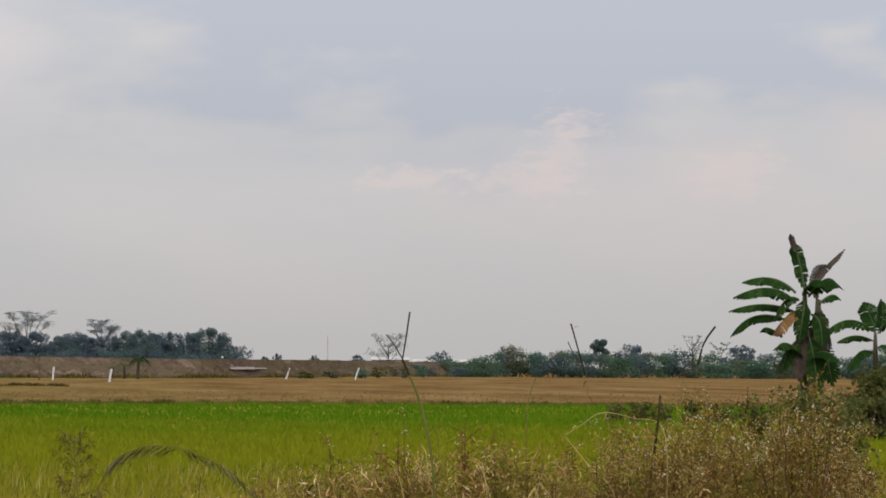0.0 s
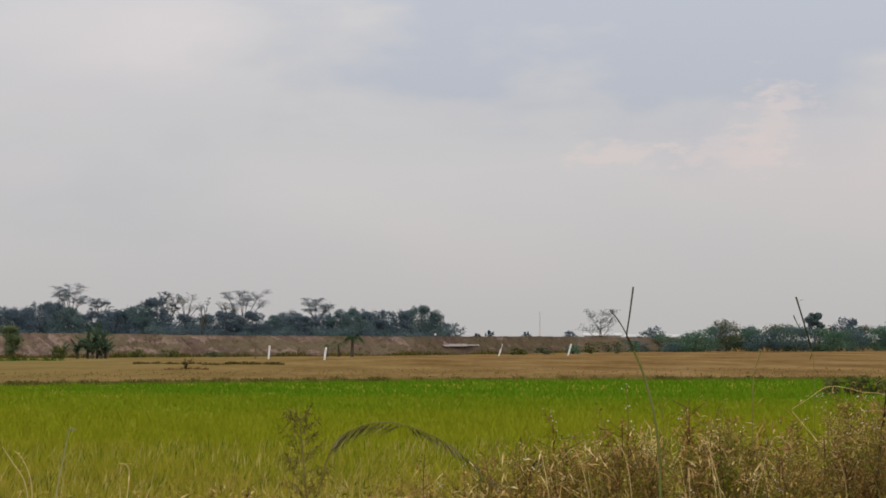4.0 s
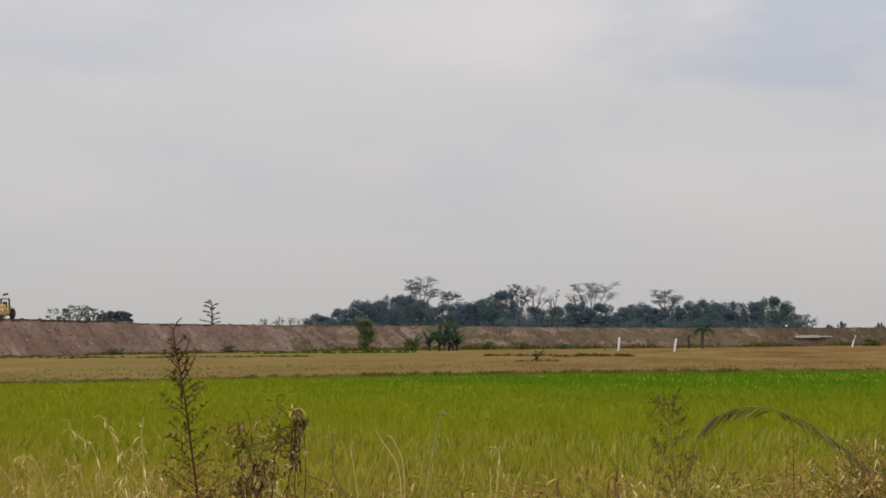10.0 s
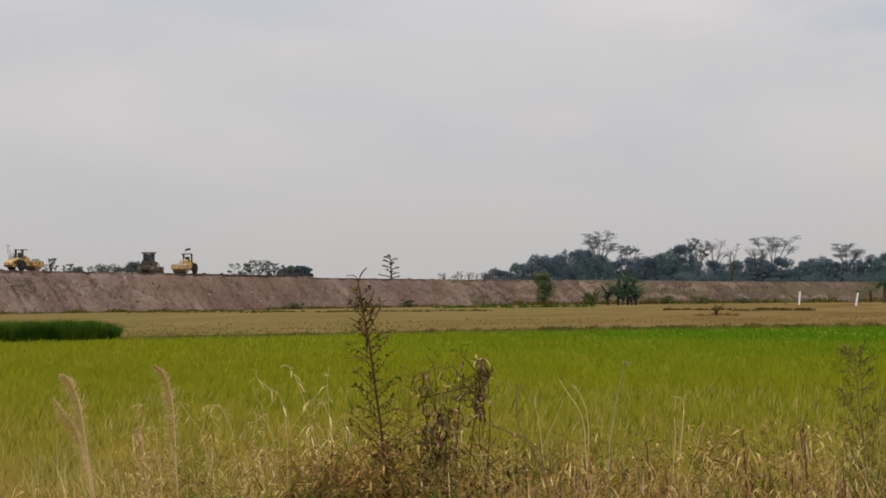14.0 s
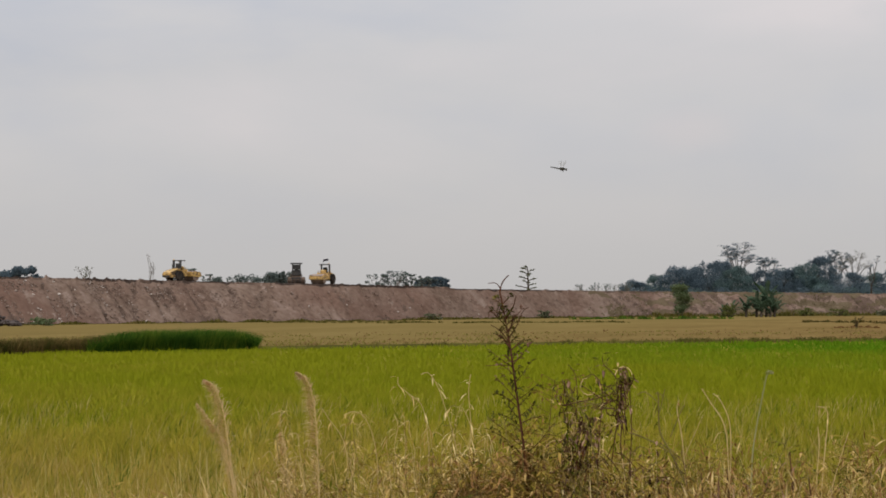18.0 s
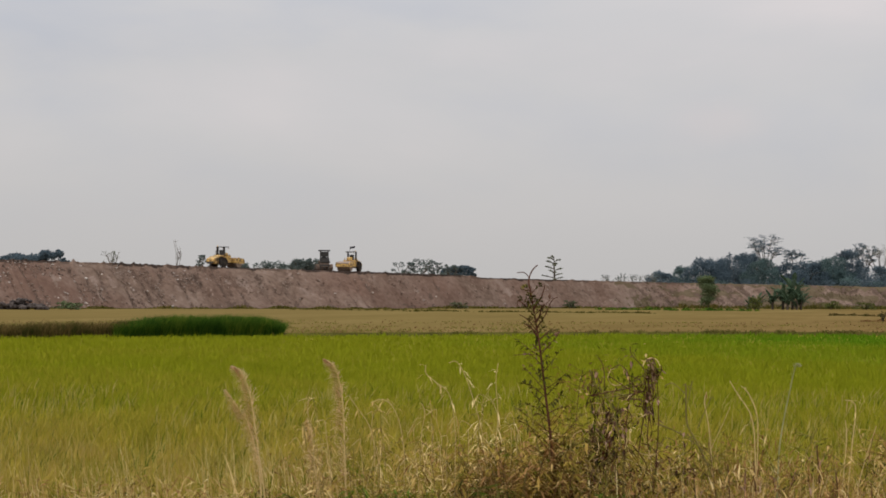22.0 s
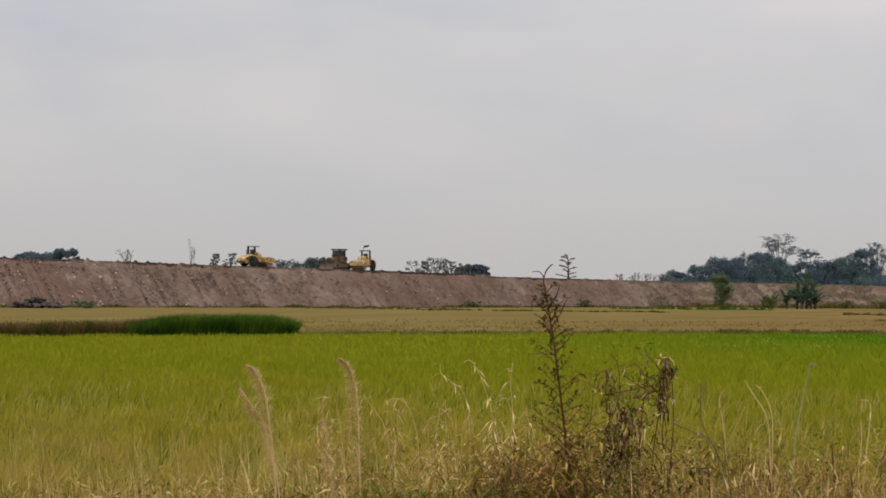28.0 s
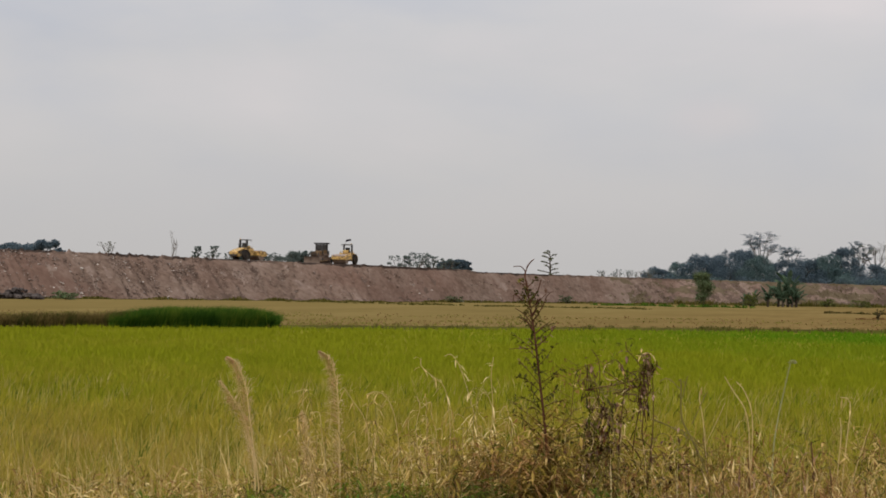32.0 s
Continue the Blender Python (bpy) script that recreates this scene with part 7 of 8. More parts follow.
def bushy_weed(az, top, width, d, seed, mats, label):
    """A low bush of narrow leaves in whorls along short rising stems."""
    rng = np.random.default_rng(seed)
    g = float(lift(*spot(az, d).xy))
    root = thing("bushy_weed", label=label, category="weed", group="bushy weeds on the verge", at=spot(az, d, g))
    h = top - g
    for k in range(11):
        a, lean = rng.uniform(0, 6.28), rng.uniform(0.1, 0.5) * width
        e = Vector((math.cos(a) * lean, math.sin(a) * lean * 0.6, h * rng.uniform(0.7, 1.0)))
        line = smooth([Vector((e.x * 0.15, e.y * 0.15, -0.02)), Vector((e.x * 0.45, e.y * 0.45, e.z * 0.6)), e], 5)
        acc = Acc().tube(line, taper(len(line), 0.0042, 0.0018), 4, cap=False)
        wood = len(acc.f)
        for ring in range(3, len(line)):
            for q in range(4):
                t = rng.uniform(0, 6.28)
                acc.leaf(acc.v[4 * ring + q % 4], Vector((math.cos(t), math.sin(t) * 0.7, rng.uniform(-0.3, 0.7))), rng.uniform(0.04, 0.10), rng.uniform(0.009, 0.016), droop=rng.uniform(0.1, 0.9), join=4 * ring + q % 4)
        grown("stem", acc, wood, STEM_DARK if k % 4 == 1 else STEM_OLIVE, mats[k % len(mats)], root)
    return root


rngb = np.random.default_rng(985)
for k in range(30):
    az = (11.2 + 2.4 * (k + rngb.uniform(0, 1)) / 18) if k < 18 else (5.5 + 5.2 * (k - 18 + rngb.uniform(0, 1)) / 12)
    top = (2.02 if k < 18 else 1.82) - 0.05 * abs(az - 12.2) - rngb.uniform(0, 0.26)
    bushy_weed(az, top, rngb.uniform(0.3, 0.5), rngb.uniform(12.3, 13.4), 1300 + k, (SMALL_LEAF, WEED_BROWN, SMALL_LEAF, STRAW, WEED_BROWN), "bushy weed with narrow olive and brown leaves")
# low plants at the reeds' feet
for k in range(9):
    bushy_weed(13.8 + 5.2 * (k + rngb.uniform(0, 1)) / 9, 1.60 + rngb.uniform(-0.06, 0.08), rngb.uniform(0.3, 0.45), rngb.uniform(12.4, 13.4), 1350 + k, (WEED_GREEN, SMALL_LEAF, DARK_LEAF, STRAW), "low green weed with narrow leaves at the reeds' feet")

for k, az in enumerate((15.75, 15.4, 15.05, 12.75, 12.3, 18.35, 11.9, 9.0, 8.3, 19.6, 21.2, 13.3, 11.4, 11.0, 10.5, 10.1, 9.6, 8.7, 7.7, 13.9, 14.5)):
    bushy_weed(az, 1.64 + rngb.uniform(-0.05, 0.07), rngb.uniform(0.28, 0.42), rngb.uniform(12.2, 12.8), 1370 + k, (FRESH_GREEN, FRESH_GREEN, WEED_GREEN), "low fresh green weed with narrow leaves")

# right half: feathery herbs, an arching plume, dark reeds
twiggy_weed("feathery_weed", ((0.373, 1.773), (0.455, 1.960), (0.524, 2.148), (0.582, 2.304), (0.592, 2.351)), 13.5, 940, "olive feathery weed with rising twigs", 40, (0.20, 0.08), WILT, STEM_OLIVE, 0.046, 17, 0.0085, 0.75)
twiggy_weed("rusty_weed", ((-2.328, 1.771), (-2.318, 2.019), (-2.355, 2.150)), 13.5, 941, "rusty red weed among the dry grass", 22, (0.12, 0.04), RED_LEAF, STEM_DARK, 0.028, 6, 0.005, 0.6)
twiggy_weed("rusty_weed", ((11.1, 1.75), (11.0, 2.1), (10.9, 2.25)), 13.8, 942, "thin rusty weed behind the vine shrub", 34, (0.22, 0.14), RED_LEAF, STEM_DARK, 0.034, 9, 0.004, 0.45)
bare_stalk("dark_sprig", ((-4.659, 1.792), (-4.735, 1.955), (-4.874, 2.089), (-5.007, 2.133)), 13, 0.008, 0.006, REED_DARK, "dark green sprig with a furry head", leaves=14, seed=9)


def make_arch():
    d = 13.4
    rng = np.random.default_rng(960)
    pts = ((0.30, 1.2), (0.22, 1.7), (0.141, 1.935), (-0.042, 2.120), (-0.314, 2.235), (-0.780, 2.299), (-1.309, 2.326), (-1.966, 2.303), (-2.748, 2.225), (-3.395, 2.116), (-4.037, 1.986), (-4.541, 1.778))
    origin = spot(0.3, d, 1.15)
    line = smooth(rail(pts, d, origin), 7)
    root = thing("arching_plume", label="long arching grass plume with dark drooping spikelets", category="reed", at=origin)
    n = len(line)
    part("stem", Acc().tube(line, taper(n, 0.0042, 0.0025), 6), STEM_OLIVE, root)
    for k in range(30):
        t = 0.36 + 0.61 * k / 29
        i = min(int(t * (n - 1)), n - 2)
        p = line[i].lerp(line[i + 1], t * (n - 1) - i)
        way = (line[i + 1] - line[i]).normalized()
        acc = Acc().tube([p, p + way * 0.03], 0.003, 4)
        flip = -1 if k < 13 else 1      # the spikelets hang back over the rise and forward past the top
        for q in range(9):
            acc.leaf(p, way * (0.8 * flip) + Vector((rng.normal() * 0.15, rng.normal() * 0.3, -0.55 if flip < 0 else -0.38)), rng.uniform(0.06, 0.14), 0.0075, droop=0.15, join=int(rng.integers(0, 8)))
        part("spikelet", acc, ARCH, root)


make_arch()
bare_stalk("dark_reed", ((-7.869, 2.140), (-7.783, 2.365), (-7.618, 2.524), (-7.415, 2.656), (-7.14, 2.775), (-7.11, 2.80), (-7.182, 2.895), (-7.270, 3.023)), 11.5, 0.0062, 0.004, STEM_GREEN, "tall thin dark reed with a forked top",
           (((-7.45, 2.64), (-7.24, 2.745), (-7.08, 2.81), (-6.9, 2.87), (-6.72, 2.915)),), seed=10, head=REED_DARK)
bare_stalk("dark_reed", ((-11.452, 2.574), (-11.384, 2.726), (-11.209, 2.865), (-11.048, 2.981)), 12, 0.0012, 0.0042, STEM_OLIVE, "tall thin reed standing over the treeline",
           (((-11.33, 2.78), (-11.1, 2.84), (-10.984, 2.892)),), leaves=3, seed=11, head=REED_DARK)
bare_stalk("dark_reed", ((-13.8, 2.3), (-13.928, 2.661), (-14.084, 2.840), (-14.215, 2.910), (-14.425, 2.971)), 12, 0.001, 0.006, STEM_OLIVE, "leaning dark reed stalk", leaves=2, seed=12, head=REED_DARK)
bare_stalk("thick_stalk", ((-12.881, 2.121), (-13.010, 2.356), (-13.101, 2.521), (-13.140, 2.632)), 12, 0.008, 0.005, REED_DARK, "thick olive stalk rising through the flowering weeds", leaves=10, leaf_mat=SMALL_LEAF, seed=13)
bare_stalk("bent_straw", ((-13.3, 2.0), (-13.233, 2.453), (-12.509, 2.520), (-11.783, 2.545), (-11.321, 2.487), (-10.926, 2.435)), 12, 0.002, 0.0014, STEM_STRAW, "pale straw bent over level", leaves=3, leaf_mat=STRAW, seed=14)
bare_stalk("bent_straw", ((-12.118, 2.120), (-11.456, 2.297), (-10.926, 2.429)), 11.9, 0.0022, 0.0016, STEM_STRAW, "slanting pale straw among flowering weeds", leaves=2, leaf_mat=STRAW, seed=15)
bare_stalk("brown_leaf_stalk", ((-10.0, 2.1), (-10.03, 2.45), (-10.061, 2.60), (-10.153, 2.669), (-10.232, 2.716)), 12, 0.0008, 0.004, STEM_OLIVE, "thin stalk with one brown leaf tip", seed=16)


rngs = np.random.default_rng(990)
for k in range(12):
    az, z, lean = rngs.uniform(-12.5, -3.5), rngs.uniform(1.75, 1.95), rngs.uniform(-0.9, 0.9)
    bare_stalk("bent_straw", ((az, z), (az + 0.3 * lean, z + 0.2), (az + 0.75 * lean, z + rngs.uniform(0.3, 0.42)), (az + 1.3 * lean, z + rngs.uniform(0.25, 0.5))), rngs.uniform(12.0, 12.8), 0.0026, 0.0016, STEM_STRAW,
               "pale straw leaning among flowering weeds", leaves=3, leaf_mat=STRAW, seed=30 + k)


def flower_weed(az, d, top, width, seed, flowers, label, leafy=1.0, white=1.0, broad=1.0):
    """A branching weed with small leaves and tiny white flower heads."""
    rng = np.random.default_rng(seed)
    g = float(lift(*spot(az, d).xy))
    h = top - g
    root = thing("flowering_weed", label=label, category="weed", group="white-flowered weeds on the verge", at=spot(az, d, g))
    leaf_mat = ((SMALL_LEAF, WEED_BROWN, SMALL_LEAF, BUFF_LEAF, BUFF_LEAF) if seed < 1100 else (SMALL_LEAF, STRAW, WEED_GREEN, WEED_BROWN, SMALL_LEAF))[seed % 5]
    for k in range(8):
        stems, lv, fl, tips = Acc(), Acc(), Acc(), []
        a = rng.uniform(0, 2 * math.pi)
        w = width * 0.5 * rng.uniform(0.15, 1.0)
        hh = h * rng.uniform(0.72, 1.0) * (1 - 0.12 * (w / (width * 0.5)))
        e = Vector((math.cos(a) * w, math.sin(a) * w * 0.6, hh))
        b = Vector((e.x * 0.12, e.y * 0.12, -0.02))
        line = [b.lerp(e, t) + Vector((0, 0, 0.12 * h * math.sin(math.pi * t))) + Vector(rng.normal(size=3)) * 0.012 * (0 < t < 1) for t in np.linspace(0, 1, 6)]
        line[-1].z = min(line[-1].z, hh)
        stems.tube(line, taper(6, 0.0042, 0.0018), 4, cap=False)
        for j in range(12):
            t = rng.uniform(0.3, 0.98)
            i = min(int(t * 5), 4)
            p = line[i].lerp(line[i + 1], t * 5 - i)
            L = rng.uniform(0.06, 0.17)
            q = p + Vector((rng.normal() * 0.7, rng.normal() * 0.6, rng.uniform(0.35, 1.0))).normalized() * L
            stems.tube([p, q], [0.002, 0.0013], 3, cap=False)
            tips.append((p, q))
        tips.append((line[-2], line[-1]))
        for p, q in tips:
            for _ in range(int(11 * leafy)):
                c = p.lerp(q, rng.uniform(-0.2, 1.0)) + Vector(rng.normal(size=3)) * 0.016
                lv.leaf(c, Vector((rng.normal(), rng.normal(), rng.uniform(-0.5, 0.8))), rng.uniform(0.012, 0.036) * broad, rng.uniform(0.006, 0.013), droop=0.3)
        heads = sorted(range(len(tips)), key=lambda i: -tips[i][1].z)[:int(rng.integers(1, flowers))] if rng.uniform() < (0.75 if flowers > 6 else 0.35) else []
        for k2 in heads:
            q = tips[k2][1]
            for _ in range(int(rng.integers(1, 5))):
                fl.card(q + Vector(rng.normal(size=3)) * 0.010, rng.uniform(0.005, 0.012) * white, rng)
        layered("branch", [(stems, (STEM_DARK, STEM_OLIVE, STEM_OLIVE)[(seed + k) % 3]), (lv, leaf_mat if rng.uniform() < 0.8 else (WEED_BROWN, WEED_GREEN)[k % 2]), (fl, PETAL)], root)
    return root


rngf = np.random.default_rng(970)
# the tall thicket that ends at the banana plants
for k in range(54):
    az = -11.2 - 8.6 * (k + rngf.uniform(0, 1)) / 54
    top = float(np.interp(az, (-20, -18.9, -18.0, -17.0, -15.8, -14.0, -12.6, -11.6, -11.0), (1.88, 1.95, 2.4, 2.78, 2.84, 2.76, 2.68, 2.5, 2.4))) * rngf.uniform(0.9, 1.0)
    flower_weed(az, rngf.uniform(11.6, 14.0), top, rngf.uniform(0.5, 0.75), 1000 + k, 9 if az < -13.5 else 5, "bushy brown-green weed dotted with tiny white flowers", 1.45)
# thinner flowering weeds between there and the arching plume
for k in range(30):
    az = -3.2 - 8.2 * (k + rngf.uniform(0, 1)) / 30
    top = float(np.interp(az, (-11.5, -9.5, -8, -6, -4, -3), (2.5, 2.58, 2.58, 2.46, 2.28, 2.14))) * rngf.uniform(0.9, 1.0)
    flower_weed(az, rngf.uniform(12.2, 14.0), top, rngf.uniform(0.3, 0.55), 1100 + k, 5, "thin straggling weed with tiny white flowers", 0.75, 1.0, 1.7)
# low herbs elsewhere along the verge
for k in range(58):
    az = -3.0 + 24.5 * (k + rngf.uniform(0, 1)) / 58
    hump = 0.16 * math.exp(-((az - 11.5) / 2.2) ** 2) + 0.10 * math.exp(-((az - 8.5) / 2.0) ** 2)
    top = float(np.interp(az, (-3, 2, 8, 15, 17, 19, 22), (2.06, 1.98, 1.86, 1.84, 1.68, 1.50, 1.45))) * rngf.uniform(0.93, 1.04) + hump * rngf.uniform(0.3, 1)
    g = float(lift(*spot(az, 13).xy))
    dd = rngf.uniform(12.2, 13.9)
    twiggy_weed("low_weed", ((az, g + 0.2), (az + rngf.uniform(-0.25, 0.25), (g + top) / 2 + 0.1), (az + rngf.uniform(-0.5, 0.5), top)), dd, 1200 + k,
                "low feathery weed, half green and half dry", 26, (0.26, 0.08), ((SMALL_LEAF, WILT, WEED_GREEN, WEED_BROWN, SMALL_LEAF, RED_LEAF) if 5 < az < 13.5 else (SMALL_LEAF, WILT, WEED_GREEN, WEED_BROWN, SMALL_LEAF, STRAW))[k % 6], (STEM_OLIVE, STEM_DARK)[k % 4 == 1], 0.046, 13, 0.0045, 0.4)


def sprays(name, base, height, width, lean, mat, rng, label):
    """Arching grass blades in one mesh of kind stuff: each rises, bends over and droops at its tip. lean: N x 2, metres at the tip."""
    n = len(base)
    fa = rng.uniform(0, np.pi, n)
    side = np.stack([np.cos(fa), np.sin(fa), 0 * fa], -1) * (width / 2)[:, None]
    sag = rng.uniform(0.0, 0.5, n)
    rows = []
    for t, w in ((0.0, 1.0), (0.4, 0.9), (0.75, 0.65), (1.0, 0.0)):
        p = base.copy()
        p[:, :2] += lean * t ** 1.8
        p[:, 2] += height * (t - sag * t ** 3)
        rows += [p - side * w, p + side * w] if w else [p]
    return raw_mesh(name, np.stack(rows, 1).reshape(-1, 3), n, 7, ((0, 1, 3, 2), (2, 3, 5, 4), (4, 5, 6)), mat, label, "grass")


def make_verge_grass():
    rng = np.random.default_rng(77)
    clumps, per = 5200, 11
    az = rng.uniform(-20.5, 26.5, clumps)
    d = 12.0 + 5.5 * rng.uniform(0, 1, clumps) ** 1.3
    top = np.interp(az, (-18.8, -17, -11, -8, -5, -2, 2, 8, 14, 18, 22, 26), (1.7, 2.1, 2.2, 2.32, 2.22, 2.05, 1.98, 1.90, 1.84, 1.74, 1.66, 1.62))
    patch = noise_row(az * 2.3)
    green = np.interp(az, (-20, -10, -2, 4, 12, 15, 26), (0.38, 0.42, 0.45, 0.32, 0.36, 0.55, 0.6)) + 0.3 * (noise_row(az * 1.7 + 9) - 0.5)
    brown = green + np.interp(az, (-20, -2, 6, 12, 15, 26), (0.36, 0.30, 0.44, 0.42, 0.16, 0.12))
    draw = rng.uniform(0, 1, clumps)
    kept = rng.uniform(0, 1, clumps) < np.clip(patch * 1.7 - 0.1, 0.25, 1) * np.interp(az, (13, 16), (1.0, 0.72))
    tall = 0.35 + 0.65 * rng.uniform(0, 1, clumps) ** 1.5
    for name, mat, pick, lab in (("green_grass", WEED_GREEN, draw < green, "green grass along the road verge"), ("withered_grass", WEED_BROWN, (draw >= green) & (draw < brown), "withered brown grass along the road verge"),
                                 ("dry_grass", STRAW, draw >= brown, "pale dry grass along the road verge")):
        i = np.repeat(np.flatnonzero(pick & kept), per)
        n = len(i)
        a = np.radians(az[i])
        x, y = -d[i] * np.sin(a) + rng.normal(0, 0.03, n), d[i] * np.cos(a) + rng.normal(0, 0.03, n)
        h = (top[i] - 1.15) * tall[i] * rng.uniform(0.55, 1.05, n)
        out = rng.uniform(0, 2 * np.pi, n)
        lean = np.stack([np.cos(out), np.sin(out)], -1) * (h * rng.uniform(0.1, 0.75, n))[:, None] + np.array((-0.04, 0.0))
        sprays(name, np.stack([x, y, lift(x, y) - 0.02], -1), h, 0.0095 * rng.uniform(0.6, 1.5, n), lean, mat, rng, lab)
    # clumps of short curled leaves and seed heads through the grass
    for name, clumps, per, mat, lab in (("seed_heads", 300, 20, STRAW, "pale seed heads and curled dry leaves in the verge grass"), ("dark_leaves", 150, 30, DARK_LEAF, "dark olive leaves coloured for the shade deep in the verge grass"),
                                        ("olive_leaves", 300, 36, SMALL_LEAF, "olive leaves in the verge grass"), ("brown_leaves", 230, 30, WEED_BROWN, "withered brown leaves in the verge grass")):
        az = np.repeat(rng.uniform(-20, 26.5, clumps), per)
        d = np.repeat(rng.uniform(12.1, 15.5, clumps), per)
        top = np.interp(az, (-18.8, -17, -11, -8, -5, -2, 2, 8, 14, 18, 22, 26), (1.75, 2.4, 2.34, 2.26, 2.10, 1.94, 1.88, 1.80, 1.74, 1.62, 1.50, 1.45))
        # dark leaves sit lower; their colour stands in for shaded gaps
        deep = 0.86 if name == "dark_leaves" else 1.0
        z = 1.15 + (top - 1.15) * np.repeat(rng.uniform(0.35, 0.98, clumps), per) * deep + rng.normal(0, 0.06, len(az))
        a = np.radians(az)
        c = np.stack([-d * np.sin(a) + rng.normal(0, 0.09, len(az)), d * np.cos(a) + rng.normal(0, 0.09, len(az)), z], -1)
        way = rng.normal(0, 0.6, (len(az), 3)) + np.array((0, 0, 0.9)) + np.repeat(rng.normal(0, 0.5, (clumps, 3)), per, 0)
        way /= np.linalg.norm(way, axis=1)[:, None]
        side = np.cross(way, rng.normal(size=(len(az), 3)))
        side /= np.linalg.norm(side, axis=1)[:, None]
        L = rng.uniform(0.03, 0.12, len(az))[:, None]
        w = rng.uniform(0.0022, 0.005, len(az))[:, None]
        v = np.stack([c - way * L / 2, c + side * w, c + way * L / 2 + np.array((0, 0, -0.012)), c - side * w], 1).reshape(-1, 3)
        raw_mesh(name, v, len(az), 4, ((0, 1, 2, 3),), mat, lab, "grass")
    # thin stems with loose seed heads
    n = 1300
    az = rng.uniform(-8, 26.5, n)
    d = rng.uniform(12.3, 16.5, n)
    a = np.radians(az)
    x, y = -d * np.sin(a), d * np.cos(a)
    top = np.interp(az, (-12, -5, 0, 8, 18, 26), (2.5, 2.32, 2.16, 2.05, 1.92, 1.85))
    blades("grass_stems", np.stack([x, y, lift(x, y)], -1), (top - lift(x, y)) * rng.uniform(0.6, 1.02, n), np.full(n, 0.003), STRAW, rng, 0.2, (-0.08, 0), "thin pale grass stems on the verge", "grass")


make_verge_grass()


# ---------------------------------------------------------------- flyers
INSECT = material("dark_insect_shell", [(0.3, (0.015, 0.014, 0.012)), (0.7, (0.05, 0.045, 0.03))], 60.0, rough=0.4)
WING = material("clear_wing", [(0.3, (0.30, 0.30, 0.29)), (0.7, (0.42, 0.42, 0.40))], 60.0, rough=0.3, through=0.6)
WING.node_tree.nodes["Principled BSDF"].inputs["Alpha"].default_value = 0.3
for n in WING.node_tree.nodes:
    if n.type == "MIX_SHADER":
        n.inputs[0].default_value = 0.0
FEATHER = material("dark_feather", [(0.3, (0.02, 0.02, 0.022)), (0.7, (0.06, 0.055, 0.05))], 20.0, rough=0.7)


def make_dragonfly():
    """Forward is +x."""
    root = thing("dragonfly", label="dark dragonfly with a long thin abdomen hovering over the weeds", category="dragonfly", at=spot(11.2, 9, 1.7))
    part("head", Acc().lathe((0.022, 0, 0.0), [(-0.004, 0.002), (0, 0.0046), (0.004, 0.0036)], "x", 10), INSECT, root)
    part("thorax", Acc().lathe((0.008, 0, 0.0005), [(-0.011, 0.002), (-0.006, 0.0052), (0.004, 0.0062), (0.010, 0.003)], "x", 12), INSECT, root)
    part("abdomen", Acc().tube([(-0.002, 0, 0), (-0.015, 0, 0.0012), (-0.036, 0, 0.0022)], [0.0026, 0.0020, 0.0017], 8), INSECT, root)
    for s in (-1, 1):
        for x, sweep in ((0.010, 0.006), (0.002, -0.006)):
            part("wing", Acc().leaf((x, s * 0.004, 0.005), Vector((sweep, s * 0.02, 0.030)), 0.034, 0.009, fold=0.02), WING, root, "clear raised wing")
    for k in range(3):
        for s in (-1, 1):
            part("leg", Acc().tube([(0.012 - 0.004 * k, s * 0.003, -0.004), (0.013 - 0.004 * k, s * 0.006, -0.009)], 0.0005, 4), INSECT, root)
    return root


def make_bird():
    root = thing("small_bird", label="small dark bird crossing the sky", category="bird", at=spot(30, 120, 14))
    part("body", Acc().lathe((0, 0, 0), [(-0.08, 0.008), (-0.04, 0.028), (0.02, 0.034), (0.06, 0.02), (0.085, 0.004)], "x", 10), FEATHER, root)
    part("tail", Acc().leaf((-0.07, 0, 0), Vector((-1, 0, 0.02)), 0.08, 0.04), FEATHER, root)
    wings = []
    for s in (-1, 1):
        wings.append(part("wing", Acc().leaf((0.02, 0, 0), Vector((-0.25, s, 0.0)), 0.17, 0.07), FEATHER, root, at=Matrix.Translation((0, s * 0.025, 0.01))))
    return root, wings


dragonfly = make_dragonfly()
bird, bird_wings = make_bird()


# ---------------------------------------------------------------- what moves
ROLLER_A_AZ = ((0, 21.9), (6, 21.2), (12, 20.5), (14, 20.25), (16.5, 20.0), (18, 19.82), (20, 19.6), (22, 19.41), (24, 19.22), (27, 19.08), (29, 18.93), (30, 18.83), (32, 18.76))


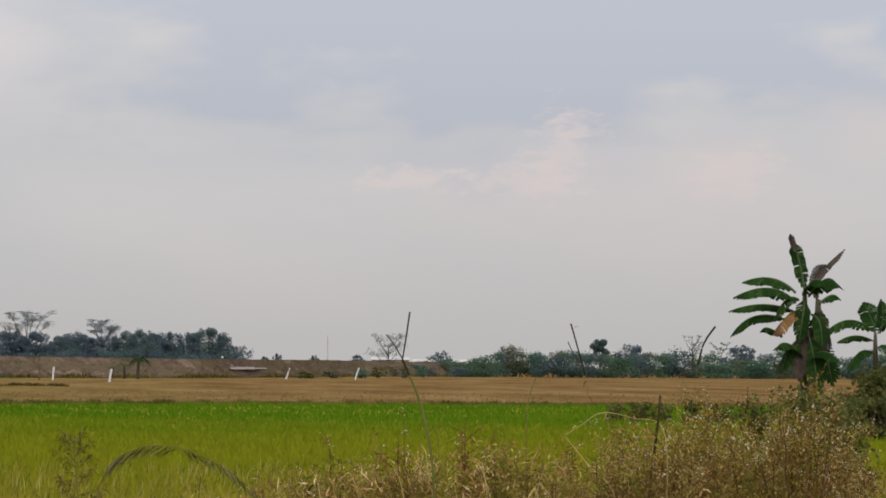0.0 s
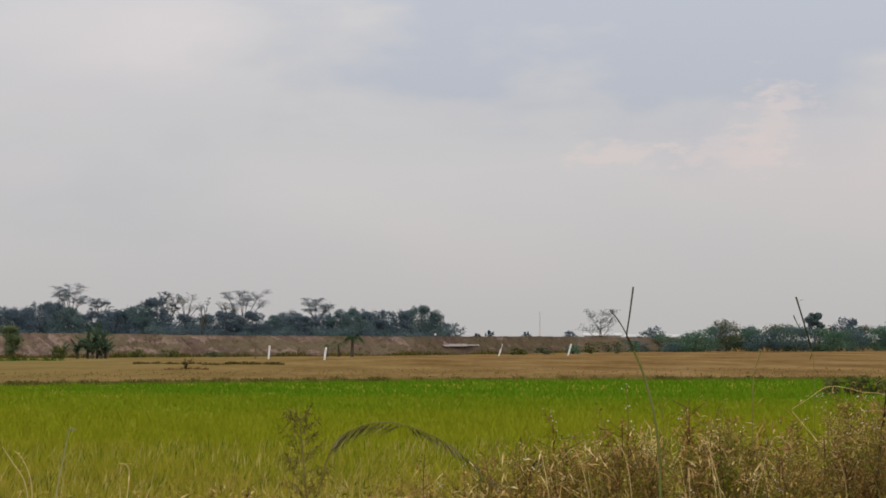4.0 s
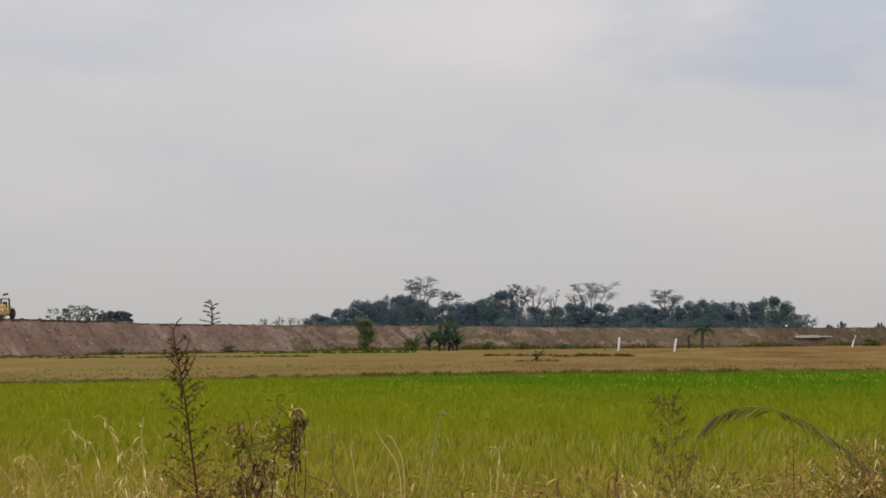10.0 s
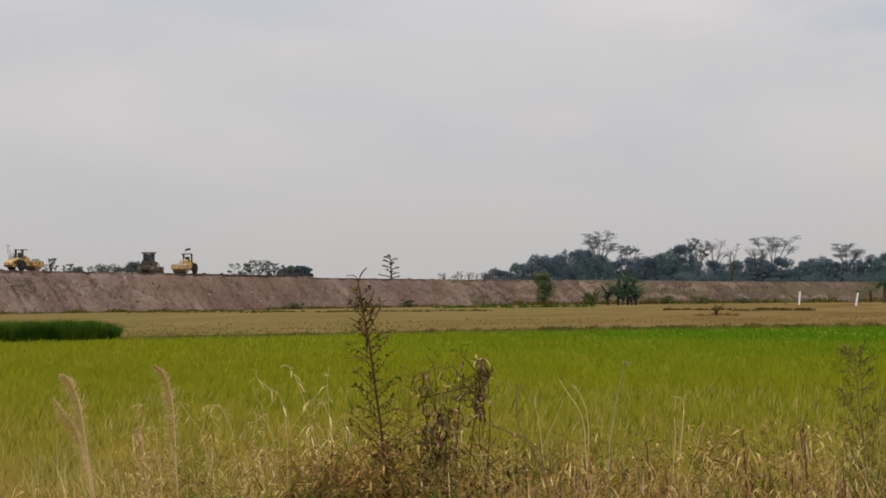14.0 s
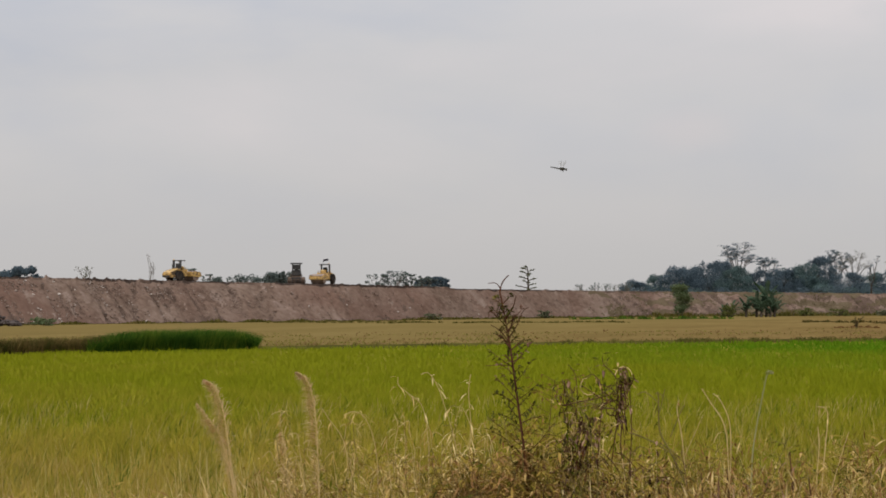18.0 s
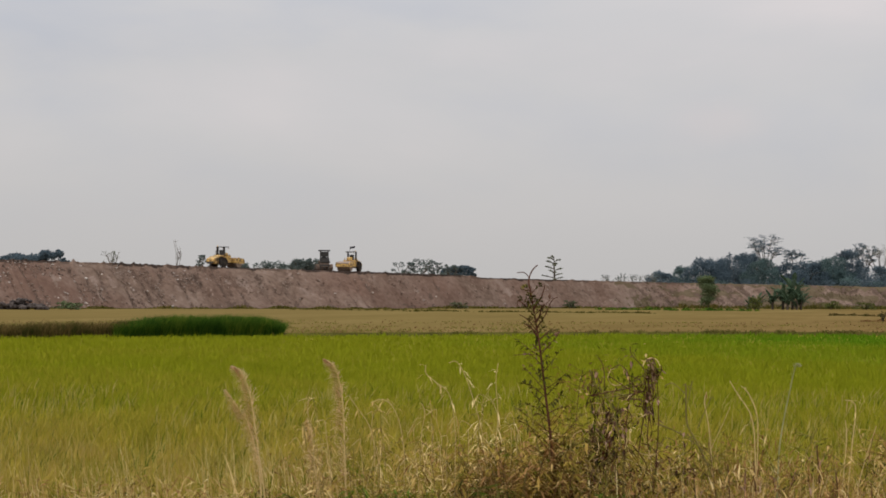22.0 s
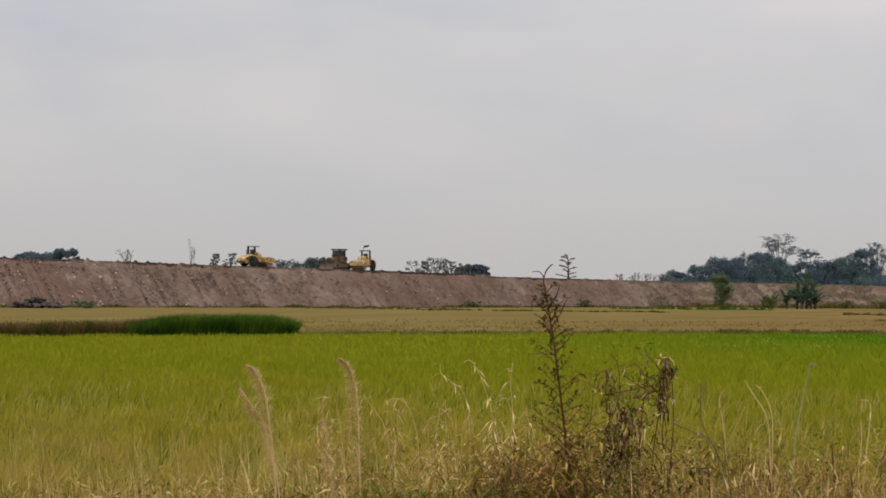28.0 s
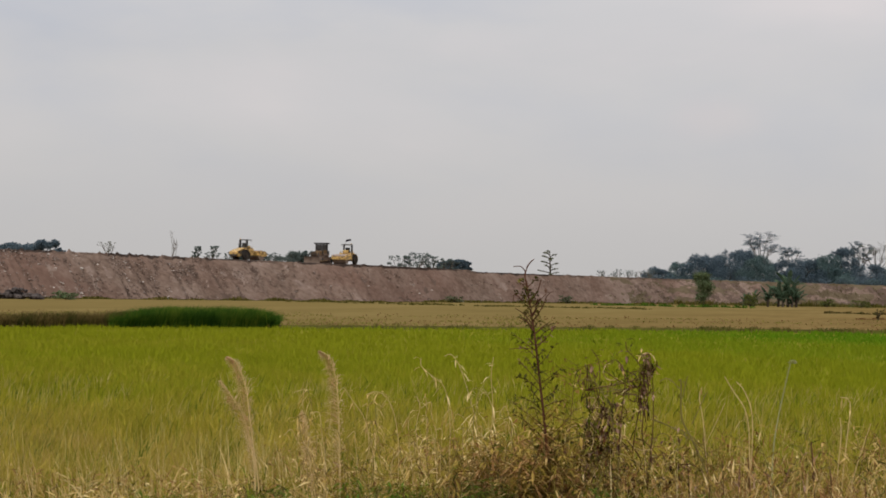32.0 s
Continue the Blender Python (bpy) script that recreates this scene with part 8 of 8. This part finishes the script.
def motions():
    ts, azs = zip(*ROLLER_A_AZ)
    seconds = list(range(0, 33))
    places = [on_crest(float(np.interp(t, ts, azs)) + 0.2, 4.0, CREST_YAW) for t in seconds]
    walk(roller_a, list(zip(seconds, places)))
    gone, turned = 0.0, []
    for i, m in enumerate(places):
        if i:
            gone += (m.translation - places[i - 1].translation).length
        turned.append(math.degrees(gone / 0.76))
    for w in wheels_a:
        c = w.matrix_basis.translation.copy()
        walk(w, [(t, pose(*c, 0, a, 0)) for t, a in zip(seconds, turned)])
    # the dozer swings round on its tracks
    walk(dozer, [(t, on_crest(az, 5.0, CREST_YAW + turn)) for t, az, turn in (
        (0, 17.55, 0), (12, 17.5, 0), (13, 17.45, 4), (14, 17.38, 22), (16.5, 17.22, 38), (19, 17.17, 40), (22, 17.15, 42), (23.2, 17.17, 70), (24.2, 17.18, 110), (25.5, 17.2, 145), (27, 17.2, 172),
        (29, 17.15, 187), (32, 17.15, 192))])
    # dragonfly: rises out of the weeds, hovers, drops, hovers low, dives back
    fly = ((0, 10.97, 1.70, 20), (17.1, 10.97, 1.70, 20), (17.25, 11.13, 2.2, 70), (17.4, 11.207, 3.0, 45), (17.5, 11.55, 3.16, -55), (17.6, 11.087, 3.198, 22), (17.8, 10.773, 3.184, 2), (18, 10.799, 3.171, -6),
           (18.4, 10.912, 3.155, -6), (18.8, 10.877, 3.160, -6), (19, 10.984, 3.148, -5), (19.2, 11.083, 3.067, -42), (19.4, 11.308, 2.797, -40), (19.5, 10.600, 2.775, 8), (19.6, 9.954, 2.773, 4),
           (19.8, 9.900, 2.774, -8), (20, 9.951, 2.769, -12), (20.2, 9.914, 2.762, -8), (20.4, 10.046, 2.754, -8), (20.5, 10.262, 2.743, -14), (20.6, 10.382, 2.712, -25), (20.75, 10.584, 2.465, -50),
           (21, 10.554, 1.70, -20), (32, 10.554, 1.70, -20))
    walk(dragonfly, [(t, pose(*spot(az, 9, z), 0, -pitch, 22)) for t, az, z, pitch in fly])
    # bird: crosses to the east and climbs
    walk(bird, [(t, pose(*spot(az, 120, z), 0, -6, 8)) for t, az, z in ((0, 77, 12.0), (9, 24.5, 14.9), (10.3, 17.098, 15.153), (10.5, 15.93, 15.2), (10.9, 14.0, 14.9), (11.3, 11.884, 14.788), (11.7, 9.697, 15.0),
                                                                      (12.1, 7.426, 16.1), (12.5, 5.137, 17.1), (12.7, 4.023, 17.787), (13.2, 1.144, 19.5), (15, -9, 26), (20, -35, 40), (32, -80, 60))])
    for s, w in zip((-1, 1), bird_wings):
        c = w.matrix_basis.translation.copy()
        beats = [(0, 0)] + [(9 + 0.2 * k, 38 if k % 2 else -28) for k in range(24)] + [(32, 0)]
        walk(w, [(t, pose(*c, s * a, 0, 0)) for t, a in beats])


motions()
